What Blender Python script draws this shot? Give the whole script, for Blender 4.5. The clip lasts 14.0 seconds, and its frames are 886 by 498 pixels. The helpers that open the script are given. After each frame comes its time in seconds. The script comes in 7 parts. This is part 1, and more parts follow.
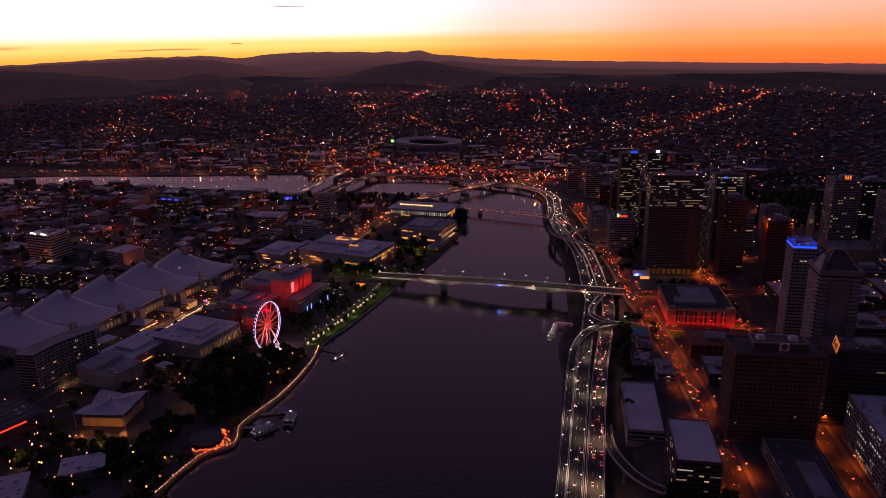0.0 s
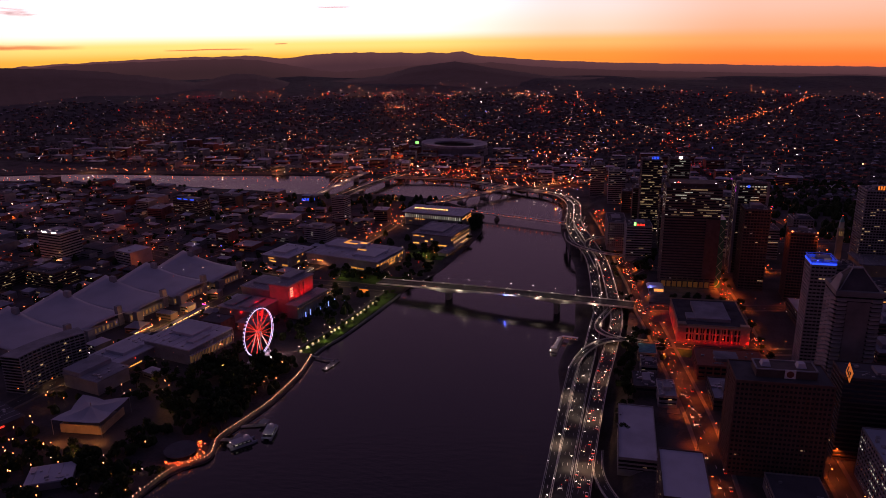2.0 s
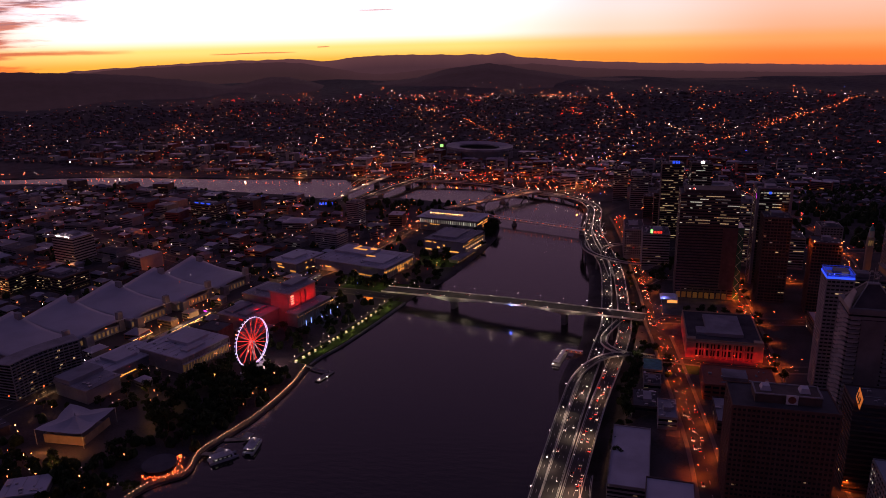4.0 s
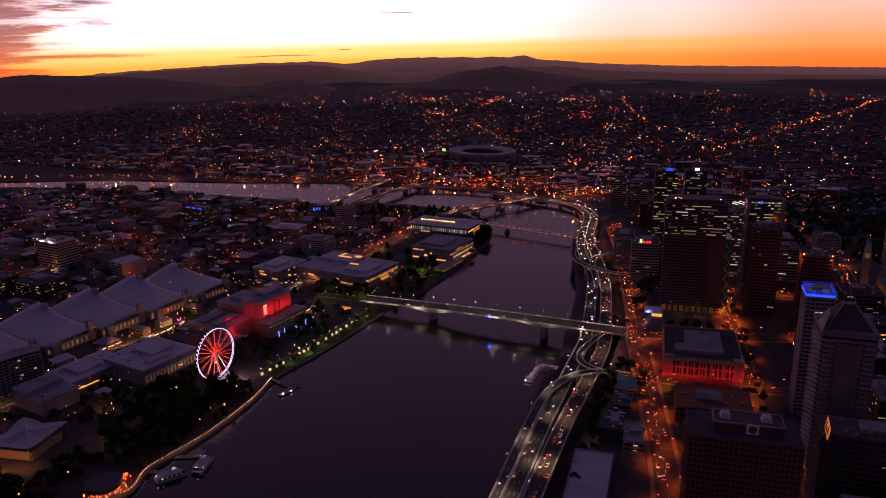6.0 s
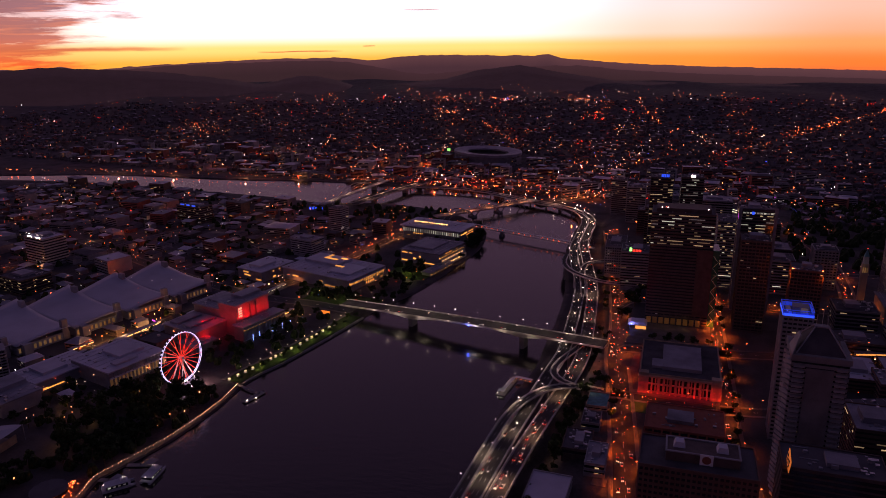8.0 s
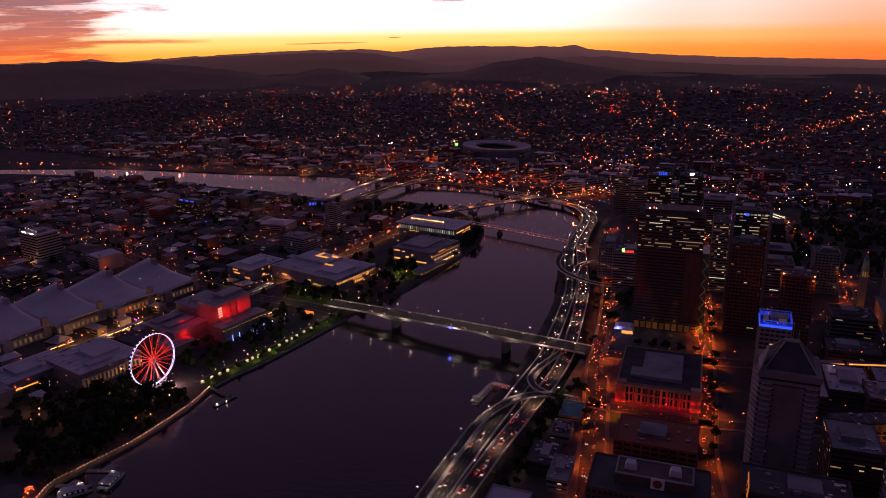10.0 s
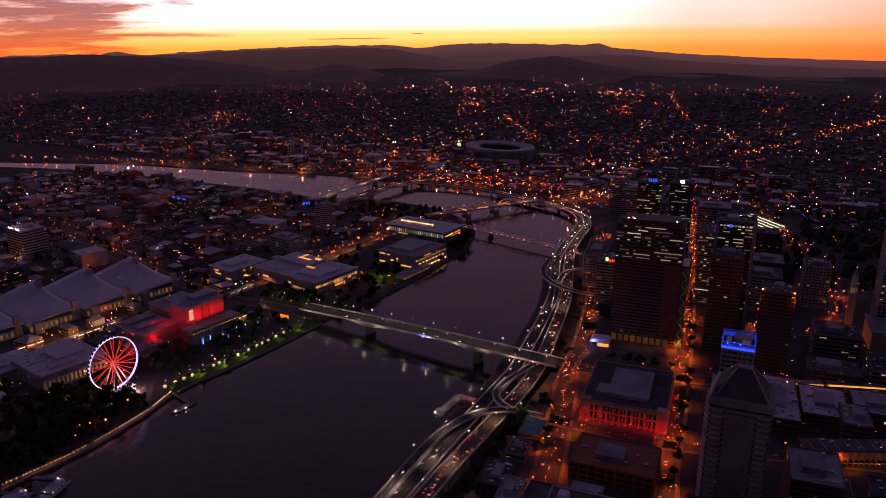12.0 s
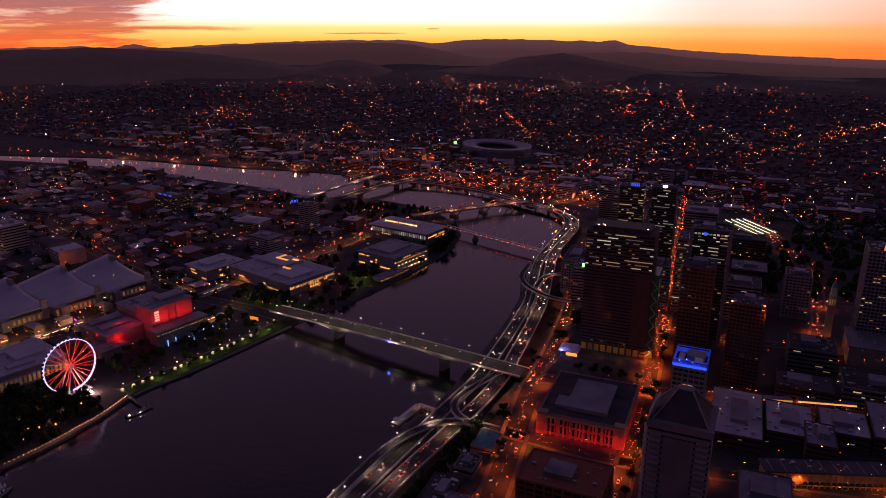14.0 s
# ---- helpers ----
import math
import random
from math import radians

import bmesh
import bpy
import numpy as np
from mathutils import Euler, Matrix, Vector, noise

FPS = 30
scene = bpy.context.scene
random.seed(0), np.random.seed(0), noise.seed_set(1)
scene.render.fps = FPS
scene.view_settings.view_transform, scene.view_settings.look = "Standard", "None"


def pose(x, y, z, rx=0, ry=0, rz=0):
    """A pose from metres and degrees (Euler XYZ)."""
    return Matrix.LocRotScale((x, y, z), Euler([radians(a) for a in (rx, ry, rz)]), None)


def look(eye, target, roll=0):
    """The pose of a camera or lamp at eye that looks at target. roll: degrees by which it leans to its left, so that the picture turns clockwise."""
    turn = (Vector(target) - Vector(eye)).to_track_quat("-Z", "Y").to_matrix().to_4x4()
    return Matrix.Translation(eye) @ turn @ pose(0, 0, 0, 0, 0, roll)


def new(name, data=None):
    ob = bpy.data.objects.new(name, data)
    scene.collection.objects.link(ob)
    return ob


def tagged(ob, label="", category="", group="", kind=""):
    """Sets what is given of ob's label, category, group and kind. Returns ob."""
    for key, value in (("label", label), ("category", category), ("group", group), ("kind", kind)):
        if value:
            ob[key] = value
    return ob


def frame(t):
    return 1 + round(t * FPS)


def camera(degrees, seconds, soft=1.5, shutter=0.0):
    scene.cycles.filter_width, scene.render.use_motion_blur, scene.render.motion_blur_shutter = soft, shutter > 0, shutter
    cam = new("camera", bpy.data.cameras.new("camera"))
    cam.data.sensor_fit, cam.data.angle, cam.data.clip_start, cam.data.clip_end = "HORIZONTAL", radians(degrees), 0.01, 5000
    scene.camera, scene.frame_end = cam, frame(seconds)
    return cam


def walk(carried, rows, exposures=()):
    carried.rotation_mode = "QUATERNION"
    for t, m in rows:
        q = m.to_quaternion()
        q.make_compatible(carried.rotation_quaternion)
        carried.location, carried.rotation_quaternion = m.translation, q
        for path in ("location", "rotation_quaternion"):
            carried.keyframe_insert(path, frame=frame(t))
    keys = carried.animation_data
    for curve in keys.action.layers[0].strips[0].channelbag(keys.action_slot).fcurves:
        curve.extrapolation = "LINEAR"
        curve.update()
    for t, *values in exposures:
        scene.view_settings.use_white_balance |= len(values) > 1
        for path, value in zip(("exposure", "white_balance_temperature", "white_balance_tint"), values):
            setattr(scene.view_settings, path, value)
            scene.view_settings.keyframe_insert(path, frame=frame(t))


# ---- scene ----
cam = camera(62.6, 14.0, 0.7)
PATH = [
    (0, (-31.887, -2.932, 325.818), (-32.321, -1.066, 325.245), -1.0),
    (0.5, (-23.428, 7.273, 325.133), (-23.886, 9.133, 324.56), -0.9),
    (1, (-15.475, 17.486, 325.145), (-15.958, 19.34, 324.572), -0.8),
    (1.5, (-7.914, 26.295, 324.653), (-8.422, 28.144, 324.081), -0.7),
    (2, (0.762, 37.506, 323.714), (0.226, 39.347, 323.145), -0.8),
    (2.5, (9.258, 47.381, 323.432), (8.694, 49.214, 322.865), -1.0),
    (3, (16.789, 56.377, 323.206), (16.199, 58.202, 322.64), -1.2),
    (5.5, (60.451, 105.005, 322.518), (59.764, 106.799, 321.961), -1.4),
    (6, (69.906, 115.476, 322.66), (69.215, 117.269, 322.105), -1.4),
    (6.5, (78.042, 124.461, 322.595), (77.347, 126.253, 322.042), -1.1),
    (7, (86.294, 134.306, 323.711), (85.588, 136.093, 323.156), -0.9),
    (7.5, (94.971, 144.442, 323.719), (94.248, 146.222, 323.163), -0.8),
    (8, (103.521, 153.068, 324.381), (102.78, 154.839, 323.821), -0.7),
    (10.5, (145.974, 200.358, 328.576), (145.162, 202.09, 327.991), -0.9),
    (11, (154.539, 210.042, 329.69), (153.717, 211.768, 329.102), -0.7),
    (11.5, (162.759, 218.73, 330.934), (161.927, 220.451, 330.345), -0.4),
    (12, (171.365, 228.743, 331.6), (170.519, 230.457, 331.012), -0.3),
    (12.5, (179.249, 237.515, 332.377), (178.395, 239.225, 331.787), 0.0),
    (13, (187.431, 246.641, 334.005), (186.57, 248.346, 333.41), 0.2),
    (13.5, (195.017, 255.882, 334.842), (194.151, 257.583, 334.244), 0.2),
    (14, (204.116, 265.085, 335.495), (203.241, 266.78, 334.896), 0.2),
]
walk(cam, [(t, look(e, g, r)) for t, e, g, r in PATH], [(0, 0.10, 6900, 27), (14, 0.10, 6900, 27)])

# ---- dusk sky ----
SUN_AZ = 31.0          # degrees left of +y, where the sun went down
world = bpy.data.worlds.new("dusk")
scene.world = world
world.use_nodes = True
wt = world.node_tree
wt.nodes.clear()


def wlink(a, b):
    wt.links.new(a, b)


def wmath(op, a, b=None, clamp=False):
    n = wt.nodes.new("ShaderNodeMath")
    n.operation, n.use_clamp = op, clamp
    for i, v in enumerate((a, b)):
        if v is None:
            continue
        if isinstance(v, (int, float)):
            n.inputs[i].default_value = v
        else:
            wlink(v, n.inputs[i])
    return n.outputs[0]


def wramp(fac, stops, interp="EASE"):
    n = wt.nodes.new("ShaderNodeValToRGB")
    n.color_ramp.interpolation = interp
    e = n.color_ramp.elements
    while len(e) < len(stops):
        e.new(0.5)
    for el, (p, c) in zip(e, stops):
        el.position, el.color = p, (*c, 1)
    wlink(fac, n.inputs[0])
    return n.outputs[0]


def wmix(fac, a, b, kind="MIX"):
    n = wt.nodes.new("ShaderNodeMix")
    n.data_type, n.blend_type = "RGBA", kind
    for i, v in ((0, fac), (6, a), (7, b)):
        if isinstance(v, (int, float)):
            n.inputs[i].default_value = v
        elif isinstance(v, tuple):
            n.inputs[i].default_value = (*v, 1)
        else:
            wlink(v, n.inputs[i])
    return n.outputs[2]


coord = wt.nodes.new("ShaderNodeTexCoord")
sep = wt.nodes.new("ShaderNodeSeparateXYZ")
wlink(coord.outputs["Generated"], sep.inputs[0])
SX, SY = -math.sin(radians(SUN_AZ)), math.cos(radians(SUN_AZ))
dz = sep.outputs[2]
flat = wmath("SQRT", wmath("ADD", wmath("MULTIPLY", sep.outputs[0], sep.outputs[0]), wmath("MULTIPLY", sep.outputs[1], sep.outputs[1])))
toward = wmath("DIVIDE", wmath("ADD", wmath("MULTIPLY", sep.outputs[0], SX), wmath("MULTIPLY", sep.outputs[1], SY)), wmath("MAXIMUM", flat, 0.001))
elev = wmath("MULTIPLY", wmath("ARCSINE", dz), 180 / math.pi)          # degrees above the level
azim = wmath("MULTIPLY", wmath("ARCCOSINE", wmath("MINIMUM", toward, 0.99999)), 180 / math.pi)  # degrees from the sunset
# height over the haze line, 0 to 1 over twelve degrees
low = wmath("DIVIDE", wmath("ADD", elev, 3.0), 12.0, True)
side_sky = wramp(low, [(0.0, (0.75, 0.10, 0.05)), (0.085, (0.95, 0.19, 0.035)), (0.2, (1.0, 0.33, 0.11)), (0.40, (0.94, 0.46, 0.29)), (0.7, (0.48, 0.27, 0.27)), (1.0, (0.22, 0.13, 0.19))])
sun_sky = wramp(low, [(0.0, (1.0, 0.36, 0.03)), (0.11, (1.0, 0.50, 0.06)), (0.19, (1.05, 0.80, 0.22)), (0.27, (1.3, 1.2, 1.05)), (0.45, (1.4, 1.3, 1.4)), (0.75, (0.58, 0.42, 0.43)), (1.0, (0.24, 0.145, 0.20))])
near = wramp(wmath("DIVIDE", azim, 60.0, True), [(0.0, (1, 1, 1)), (0.20, (0.95, 0.95, 0.95)), (0.42, (0.42, 0.42, 0.42)), (0.62, (0.12, 0.12, 0.12)), (1.0, (0, 0, 0))])
west = wmix(near, side_sky, sun_sky)
east = wramp(low, [(0.0, (0.024, 0.016, 0.034)), (0.3, (0.032, 0.022, 0.050)), (1.0, (0.030, 0.022, 0.056))])
back = wramp(wmath("DIVIDE", azim, 180.0, True), [(0.0, (0, 0, 0)), (0.36, (0, 0, 0)), (0.66, (1, 1, 1)), (1.0, (1, 1, 1))])
lowsky = wmix(back, west, east)
high = wmath("DIVIDE", wmath("SUBTRACT", elev, 6.0), 46.0, True)
west_high = wramp(high, [(0.0, (0.21, 0.125, 0.185)), (0.25, (0.193, 0.111, 0.196)), (0.5, (0.143, 0.087, 0.176)), (0.75, (0.069, 0.051, 0.115)), (1.0, (0.026, 0.026, 0.065))])
east_high = wramp(high, [(0.0, (0.027, 0.020, 0.046)), (1.0, (0.026, 0.026, 0.065))])
zenith = wmix(back, west_high, east_high)
sky = wmix(wramp(high, [(0.0, (0, 0, 0)), (0.2, (1, 1, 1)), (1.0, (1, 1, 1))]), lowsky, zenith)
# low streaks of cloud left of the sunset and a few wisps over it
cmap = wt.nodes.new("ShaderNodeCombineXYZ")
saz = wmath("MULTIPLY", wmath("ARCTAN2", wmath("MULTIPLY", sep.outputs[0], -1.0), sep.outputs[1]), 180 / math.pi)
wlink(wmath("MULTIPLY", saz, 0.10), cmap.inputs[0])
wlink(wmath("MULTIPLY", elev, 0.95), cmap.inputs[1])
cn = wt.nodes.new("ShaderNodeTexNoise")
cn.inputs["Scale"].default_value, cn.inputs["Detail"].default_value, cn.inputs["Roughness"].default_value = 1.6, 7.0, 0.62
wlink(cmap.outputs[0], cn.inputs["Vector"])
# the bank's ragged edge lies further from the sunset the lower it hangs
edge = wmath("SUBTRACT", saz, wmath("SUBTRACT", 47.0, wmath("MULTIPLY", elev, 1.0)))
left = wmath("DIVIDE", wmath("ADD", edge, wmath("MULTIPLY", wmath("SUBTRACT", cn.outputs["Fac"], 0.5), 16.0)), 3.0, True)
gaps = wmath("MULTIPLY", wmath("SUBTRACT", cn.outputs["Fac"], 0.34), 6.0, True)
bank = wmath("MULTIPLY", wmath("MAXIMUM", gaps, 0.45), left)


def bar(az0, az1, el, thick, fray):
    """A thin level streak of cloud between two azimuths."""
    mid, half = (az0 + az1) / 2, (az1 - az0) / 2
    across = wmath("SUBTRACT", 1.0, wmath("POWER", wmath("MINIMUM", wmath("DIVIDE", wmath("ABSOLUTE", wmath("SUBTRACT", saz, mid)), half), 1.0), 4.0))
    off = wmath("ABSOLUTE", wmath("SUBTRACT", wmath("ADD", elev, wmath("MULTIPLY", wmath("SUBTRACT", cn.outputs["Fac"], 0.5), fray)), el))
    return wmath("MULTIPLY", wmath("SUBTRACT", 1.3, wmath("DIVIDE", off, thick), True), across, True)


cover = bank
for row in ((41.2, 62.0, -0.62, 0.16, 0.5), (50.0, 66.0, -1.25, 0.2, 0.7), (30.0, 36.4, -0.95, 0.055, 0.35), (22.6, 25.6, 1.93, 0.05, 0.3), (27.6, 28.6, -0.62, 0.04, 0.2)):
    cover = wmath("MAXIMUM", cover, bar(*row))
cloud = wramp(wmath("DIVIDE", wmath("ADD", elev, 3.0), 7.0, True), [(0.0, (0.90, 0.11, 0.02)), (0.2, (0.88, 0.12, 0.03)), (0.36, (0.58, 0.12, 0.06)), (0.55, (0.36, 0.10, 0.085)), (0.75, (0.25, 0.085, 0.10)), (1.0, (0.17, 0.06, 0.08))])
cmap2 = wt.nodes.new("ShaderNodeCombineXYZ")
wlink(wmath("MULTIPLY", saz, 0.13), cmap2.inputs[0])
wlink(wmath("ADD", wmath("MULTIPLY", elev, 2.1), wmath("MULTIPLY", saz, 0.05)), cmap2.inputs[1])
cn2 = wt.nodes.new("ShaderNodeTexNoise")
cn2.inputs["Scale"].default_value, cn2.inputs["Detail"].default_value, cn2.inputs["Roughness"].default_value = 1.5, 6.0, 0.6
wlink(cmap2.outputs[0], cn2.inputs["Vector"])
streak = wmath("MULTIPLY", wmath("SUBTRACT", cn2.outputs["Fac"], 0.50), 6.0, True)
cloud = wmix(wmath("MULTIPLY", streak, 0.5), cloud, (0.95, 0.24, 0.07))
ceiling = wmath("DIVIDE", wmath("SUBTRACT", 9.0, elev), 3.0, True)
sky = wmix(wmath("MULTIPLY", wmath("MULTIPLY", cover, 0.9), ceiling), sky, cloud)


def far_range(crest, rough, scale, ridge_tone, foot_tone, drop):
    """A mountain range beyond the land's end, painted into the sky: its crest in degrees over the azimuth, haze put
    into two tones, dimmer at its foot.
    """
    global sky
    line = wt.nodes.new("ShaderNodeFloatCurve")
    cv = line.mapping.curves[0]
    pts = [((70 - a) / 140, (h + 5) / 5) for a, h in crest]
    while len(cv.points) < len(pts):
        cv.points.new(0.5, 0.5)
    for p, q in zip(cv.points, sorted(pts)):
        p.location, p.handle_type = q, "AUTO_CLAMPED"
    line.mapping.update()
    wlink(wmath("DIVIDE", wmath("SUBTRACT", 70.0, saz), 140.0, True), line.inputs["Value"])
    rag = wt.nodes.new("ShaderNodeTexNoise")
    rag.noise_dimensions = "1D"
    rag.inputs["Scale"].default_value, rag.inputs["Detail"].default_value = scale, 5.0
    wlink(saz, rag.inputs["W"])
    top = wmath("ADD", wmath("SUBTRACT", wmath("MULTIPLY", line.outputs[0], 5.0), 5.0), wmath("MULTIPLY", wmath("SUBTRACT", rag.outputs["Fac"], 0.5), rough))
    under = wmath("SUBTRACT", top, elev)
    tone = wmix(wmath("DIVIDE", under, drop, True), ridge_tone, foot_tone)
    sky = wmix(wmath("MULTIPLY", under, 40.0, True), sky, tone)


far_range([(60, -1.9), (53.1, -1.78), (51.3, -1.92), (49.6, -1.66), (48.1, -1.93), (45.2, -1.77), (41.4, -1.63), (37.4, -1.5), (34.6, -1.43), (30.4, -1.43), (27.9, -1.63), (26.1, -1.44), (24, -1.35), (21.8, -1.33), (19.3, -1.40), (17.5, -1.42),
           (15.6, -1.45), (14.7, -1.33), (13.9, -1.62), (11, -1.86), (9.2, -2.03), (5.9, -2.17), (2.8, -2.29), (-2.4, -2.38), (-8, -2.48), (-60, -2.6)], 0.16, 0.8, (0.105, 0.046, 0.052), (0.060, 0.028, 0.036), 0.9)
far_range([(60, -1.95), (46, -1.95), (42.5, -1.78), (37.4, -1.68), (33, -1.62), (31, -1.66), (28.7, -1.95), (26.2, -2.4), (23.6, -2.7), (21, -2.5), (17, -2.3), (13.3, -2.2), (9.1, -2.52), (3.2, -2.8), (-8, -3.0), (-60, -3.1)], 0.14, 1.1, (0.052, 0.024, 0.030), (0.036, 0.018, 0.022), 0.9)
bg = wt.nodes.new("ShaderNodeBackground")
wlink(sky, bg.inputs[0])
bg.inputs[1].default_value = 1.0
wout = wt.nodes.new("ShaderNodeOutputWorld")
wlink(bg.outputs[0], wout.inputs[0])
scene.view_settings.exposure = 0.0


def lamp(name, x, y, z, power, colour, size=0.6, label=""):
    d = bpy.data.lights.new(name, "POINT")
    d.energy, d.color, d.shadow_soft_size = power, colour, size
    ob = new(name, d)
    ob.location = (x, y, z)
    return ob


def down_lamp(name, x, y, z, power, colour, size=0.5):
    """A street lantern: light goes down and sideways, none upwards."""
    d = bpy.data.lights.new(name, "SPOT")
    d.energy, d.color, d.shadow_soft_size, d.spot_size, d.spot_blend = power, colour, size, radians(152), 0.6
    ob = new(name, d)
    ob.location = (x, y, z)
    return ob


SODIUM, WHITE_LAMP, RED, GREENISH = (1.0, 0.155, 0.012), (1.0, 0.78, 0.55), (1.0, 0.006, 0.004), (0.75, 0.85, 0.20)

# ---- materials ----


def material(name, colour, rough=0.8, var=0.3, scale=0.15, metal=0.0, bump=0.0, fine=2.0, second=None, spec=None):
    m = bpy.data.materials.new(name)
    m.use_nodes = True
    nt = m.node_tree
    b = nt.nodes["Principled BSDF"]
    geo = nt.nodes.new("ShaderNodeNewGeometry")
    n1, n2 = nt.nodes.new("ShaderNodeTexNoise"), nt.nodes.new("ShaderNodeTexNoise")
    n1.inputs["Scale"].default_value, n1.inputs["Detail"].default_value = scale, 4
    n2.inputs["Scale"].default_value, n2.inputs["Detail"].default_value = fine, 3
    nt.links.new(geo.outputs["Position"], n1.inputs["Vector"])
    nt.links.new(geo.outputs["Position"], n2.inputs["Vector"])
    add = nt.nodes.new("ShaderNodeMath")
    add.operation = "MULTIPLY_ADD"
    add.inputs[1].default_value = 0.35
    nt.links.new(n2.outputs["Fac"], add.inputs[0])
    nt.links.new(n1.outputs["Fac"], add.inputs[2])
    info = nt.nodes.new("ShaderNodeObjectInfo")
    add2 = nt.nodes.new("ShaderNodeMath")
    add2.operation = "MULTIPLY_ADD"
    add2.inputs[1].default_value = 0.35
    nt.links.new(info.outputs["Random"], add2.inputs[0])
    nt.links.new(add.outputs[0], add2.inputs[2])
    ramp = nt.nodes.new("ShaderNodeValToRGB")
    c2 = second or tuple(v * (1 - var) for v in colour)
    hi = tuple(min(1, v * (1 + var)) for v in colour)
    ramp.color_ramp.elements[0].position, ramp.color_ramp.elements[0].color = 0.5, (*c2, 1)
    ramp.color_ramp.elements[1].position, ramp.color_ramp.elements[1].color = 1.0, (*hi, 1)
    nt.links.new(add2.outputs[0], ramp.inputs[0])
    nt.links.new(ramp.outputs[0], b.inputs["Base Color"])
    b.inputs["Roughness"].default_value, b.inputs["Metallic"].default_value = rough, metal
    b.inputs["Specular IOR Level"].default_value = 0.10 if spec is None else spec
    if bump:
        bp = nt.nodes.new("ShaderNodeBump")
        bp.inputs["Strength"].default_value, bp.inputs["Distance"].default_value = bump, 0.5
        nt.links.new(n2.outputs["Fac"], bp.inputs["Height"])
        nt.links.new(bp.outputs[0], b.inputs["Normal"])
    return m


def glowing(name, colour, strength, island=False, spread=0.0):
    """A lamp or a lit pane. island: brightness varies from lamp to lamp."""
    m = bpy.data.materials.new(name)
    m.use_nodes = True
    m.cycles.emission_sampling = "NONE"
    nt = m.node_tree
    b = nt.nodes["Principled BSDF"]
    b.inputs["Base Color"].default_value = (*[min(0.8, c) for c in colour], 1)
    b.inputs["Emission Color"].default_value = (*colour, 1)
    b.inputs["Emission Strength"].default_value = strength
    if spread:
        src = nt.nodes.new("ShaderNodeNewGeometry").outputs["Random Per Island"] if island else nt.nodes.new("ShaderNodeObjectInfo").outputs["Random"]
        p = nt.nodes.new("ShaderNodeMath")
        p.operation = "POWER"
        nt.links.new(src, p.inputs[0])
        p.inputs[1].default_value = 4.0 if island else 2.0
        r = nt.nodes.new("ShaderNodeMapRange")
        r.inputs["To Min"].default_value, r.inputs["To Max"].default_value = strength * (1 - spread), strength * (1 + (2.5 if island else 1.0) * spread)
        nt.links.new(p.outputs[0], r.inputs["Value"])
        nt.links.new(r.outputs["Result"], b.inputs["Emission Strength"])
    return m


ASPHALT = material("asphalt", (0.060, 0.058, 0.058), 0.85, 0.35, 0.08, bump=0.2)
CONCRETE = material("concrete", (0.22, 0.21, 0.215), 0.8, 0.25, 0.1, bump=0.2)
PALE = material("pale concrete", (0.29, 0.285, 0.30), 0.75, 0.25, 0.1)
DARK_STONE = material("brown granite", (0.105, 0.080, 0.076), 0.6, 0.3, 0.2)
BROWN_PANEL = material("brown panels", (0.135, 0.085, 0.075), 0.65, 0.25, 0.2)
SANDSTONE = material("sandstone", (0.38, 0.30, 0.22), 0.85, 0.25, 0.15, bump=0.3)
BRICK = material("red brick", (0.26, 0.10, 0.075), 0.85, 0.3, 0.2, bump=0.3)
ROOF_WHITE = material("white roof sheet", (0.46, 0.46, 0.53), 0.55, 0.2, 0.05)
ROOF_GREY = material("grey roof sheet", (0.24, 0.235, 0.27), 0.6, 0.4, 0.06)
ROOF_DARK = material("dark roof", (0.085, 0.08, 0.09), 0.75, 0.4, 0.08)
ROOF_RED = material("red tile roof", (0.24, 0.085, 0.06), 0.8, 0.35, 0.2)
ROOF_TEAL = material("weathered copper roof", (0.10, 0.26, 0.28), 0.6, 0.3, 0.3)
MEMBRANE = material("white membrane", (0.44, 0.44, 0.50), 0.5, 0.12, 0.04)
GLASS = material("dark window glass", (0.025, 0.026, 0.034), 0.12, 0.3, 0.1, spec=0.6)
GREEN_GLASS = material("green glass", (0.05, 0.14, 0.08), 0.15, 0.3, 0.2, spec=0.6)
METAL = material("grey steel", (0.4, 0.4, 0.42), 0.45, 0.2, 0.5, metal=0.7)
DARK_METAL = material("dark steel", (0.07, 0.07, 0.08), 0.5, 0.3, 0.5, metal=0.4)
WHITE_PAINT = material("white paint", (0.75, 0.75, 0.76), 0.5, 0.1, 0.3)
BARK = material("bark", (0.10, 0.07, 0.05), 0.9, 0.4, 1.0)
LEAF = material("leaves", (0.030, 0.045, 0.018), 0.75, 0.6, 0.25, fine=1.2)
LEAF_PALE = material("pale leaves", (0.075, 0.11, 0.03), 0.75, 0.5, 0.25, fine=1.2)
GRASS = material("lawn", (0.05, 0.085, 0.025), 0.9, 0.4, 0.1, bump=0.3)
PAVING = material("paving", (0.13, 0.115, 0.105), 0.8, 0.3, 0.12)
PARAPET = material("pale parapet concrete", (0.52, 0.50, 0.47), 0.8, 0.2, 0.1)
PAINTLINE = material("road paint", (0.7, 0.7, 0.68), 0.6, 0.15, 0.4)
LIT_WARM = glowing("warm lit office", (1.0, 0.72, 0.36), 0.27, spread=0.9)
LIT_COOL = glowing("cool lit office", (0.92, 0.98, 0.74), 0.25, spread=0.9)
LIT_AMBER = glowing("amber lit hall", (1.0, 0.42, 0.09), 0.85, spread=0.6)
BULB_WHITE = glowing("white lamp glass", (1.0, 0.80, 0.66), 11.0, spread=0.4)
BULB_ORANGE = glowing("sodium lamp glass", (1.0, 0.12, 0.026), 13.0, spread=0.4)
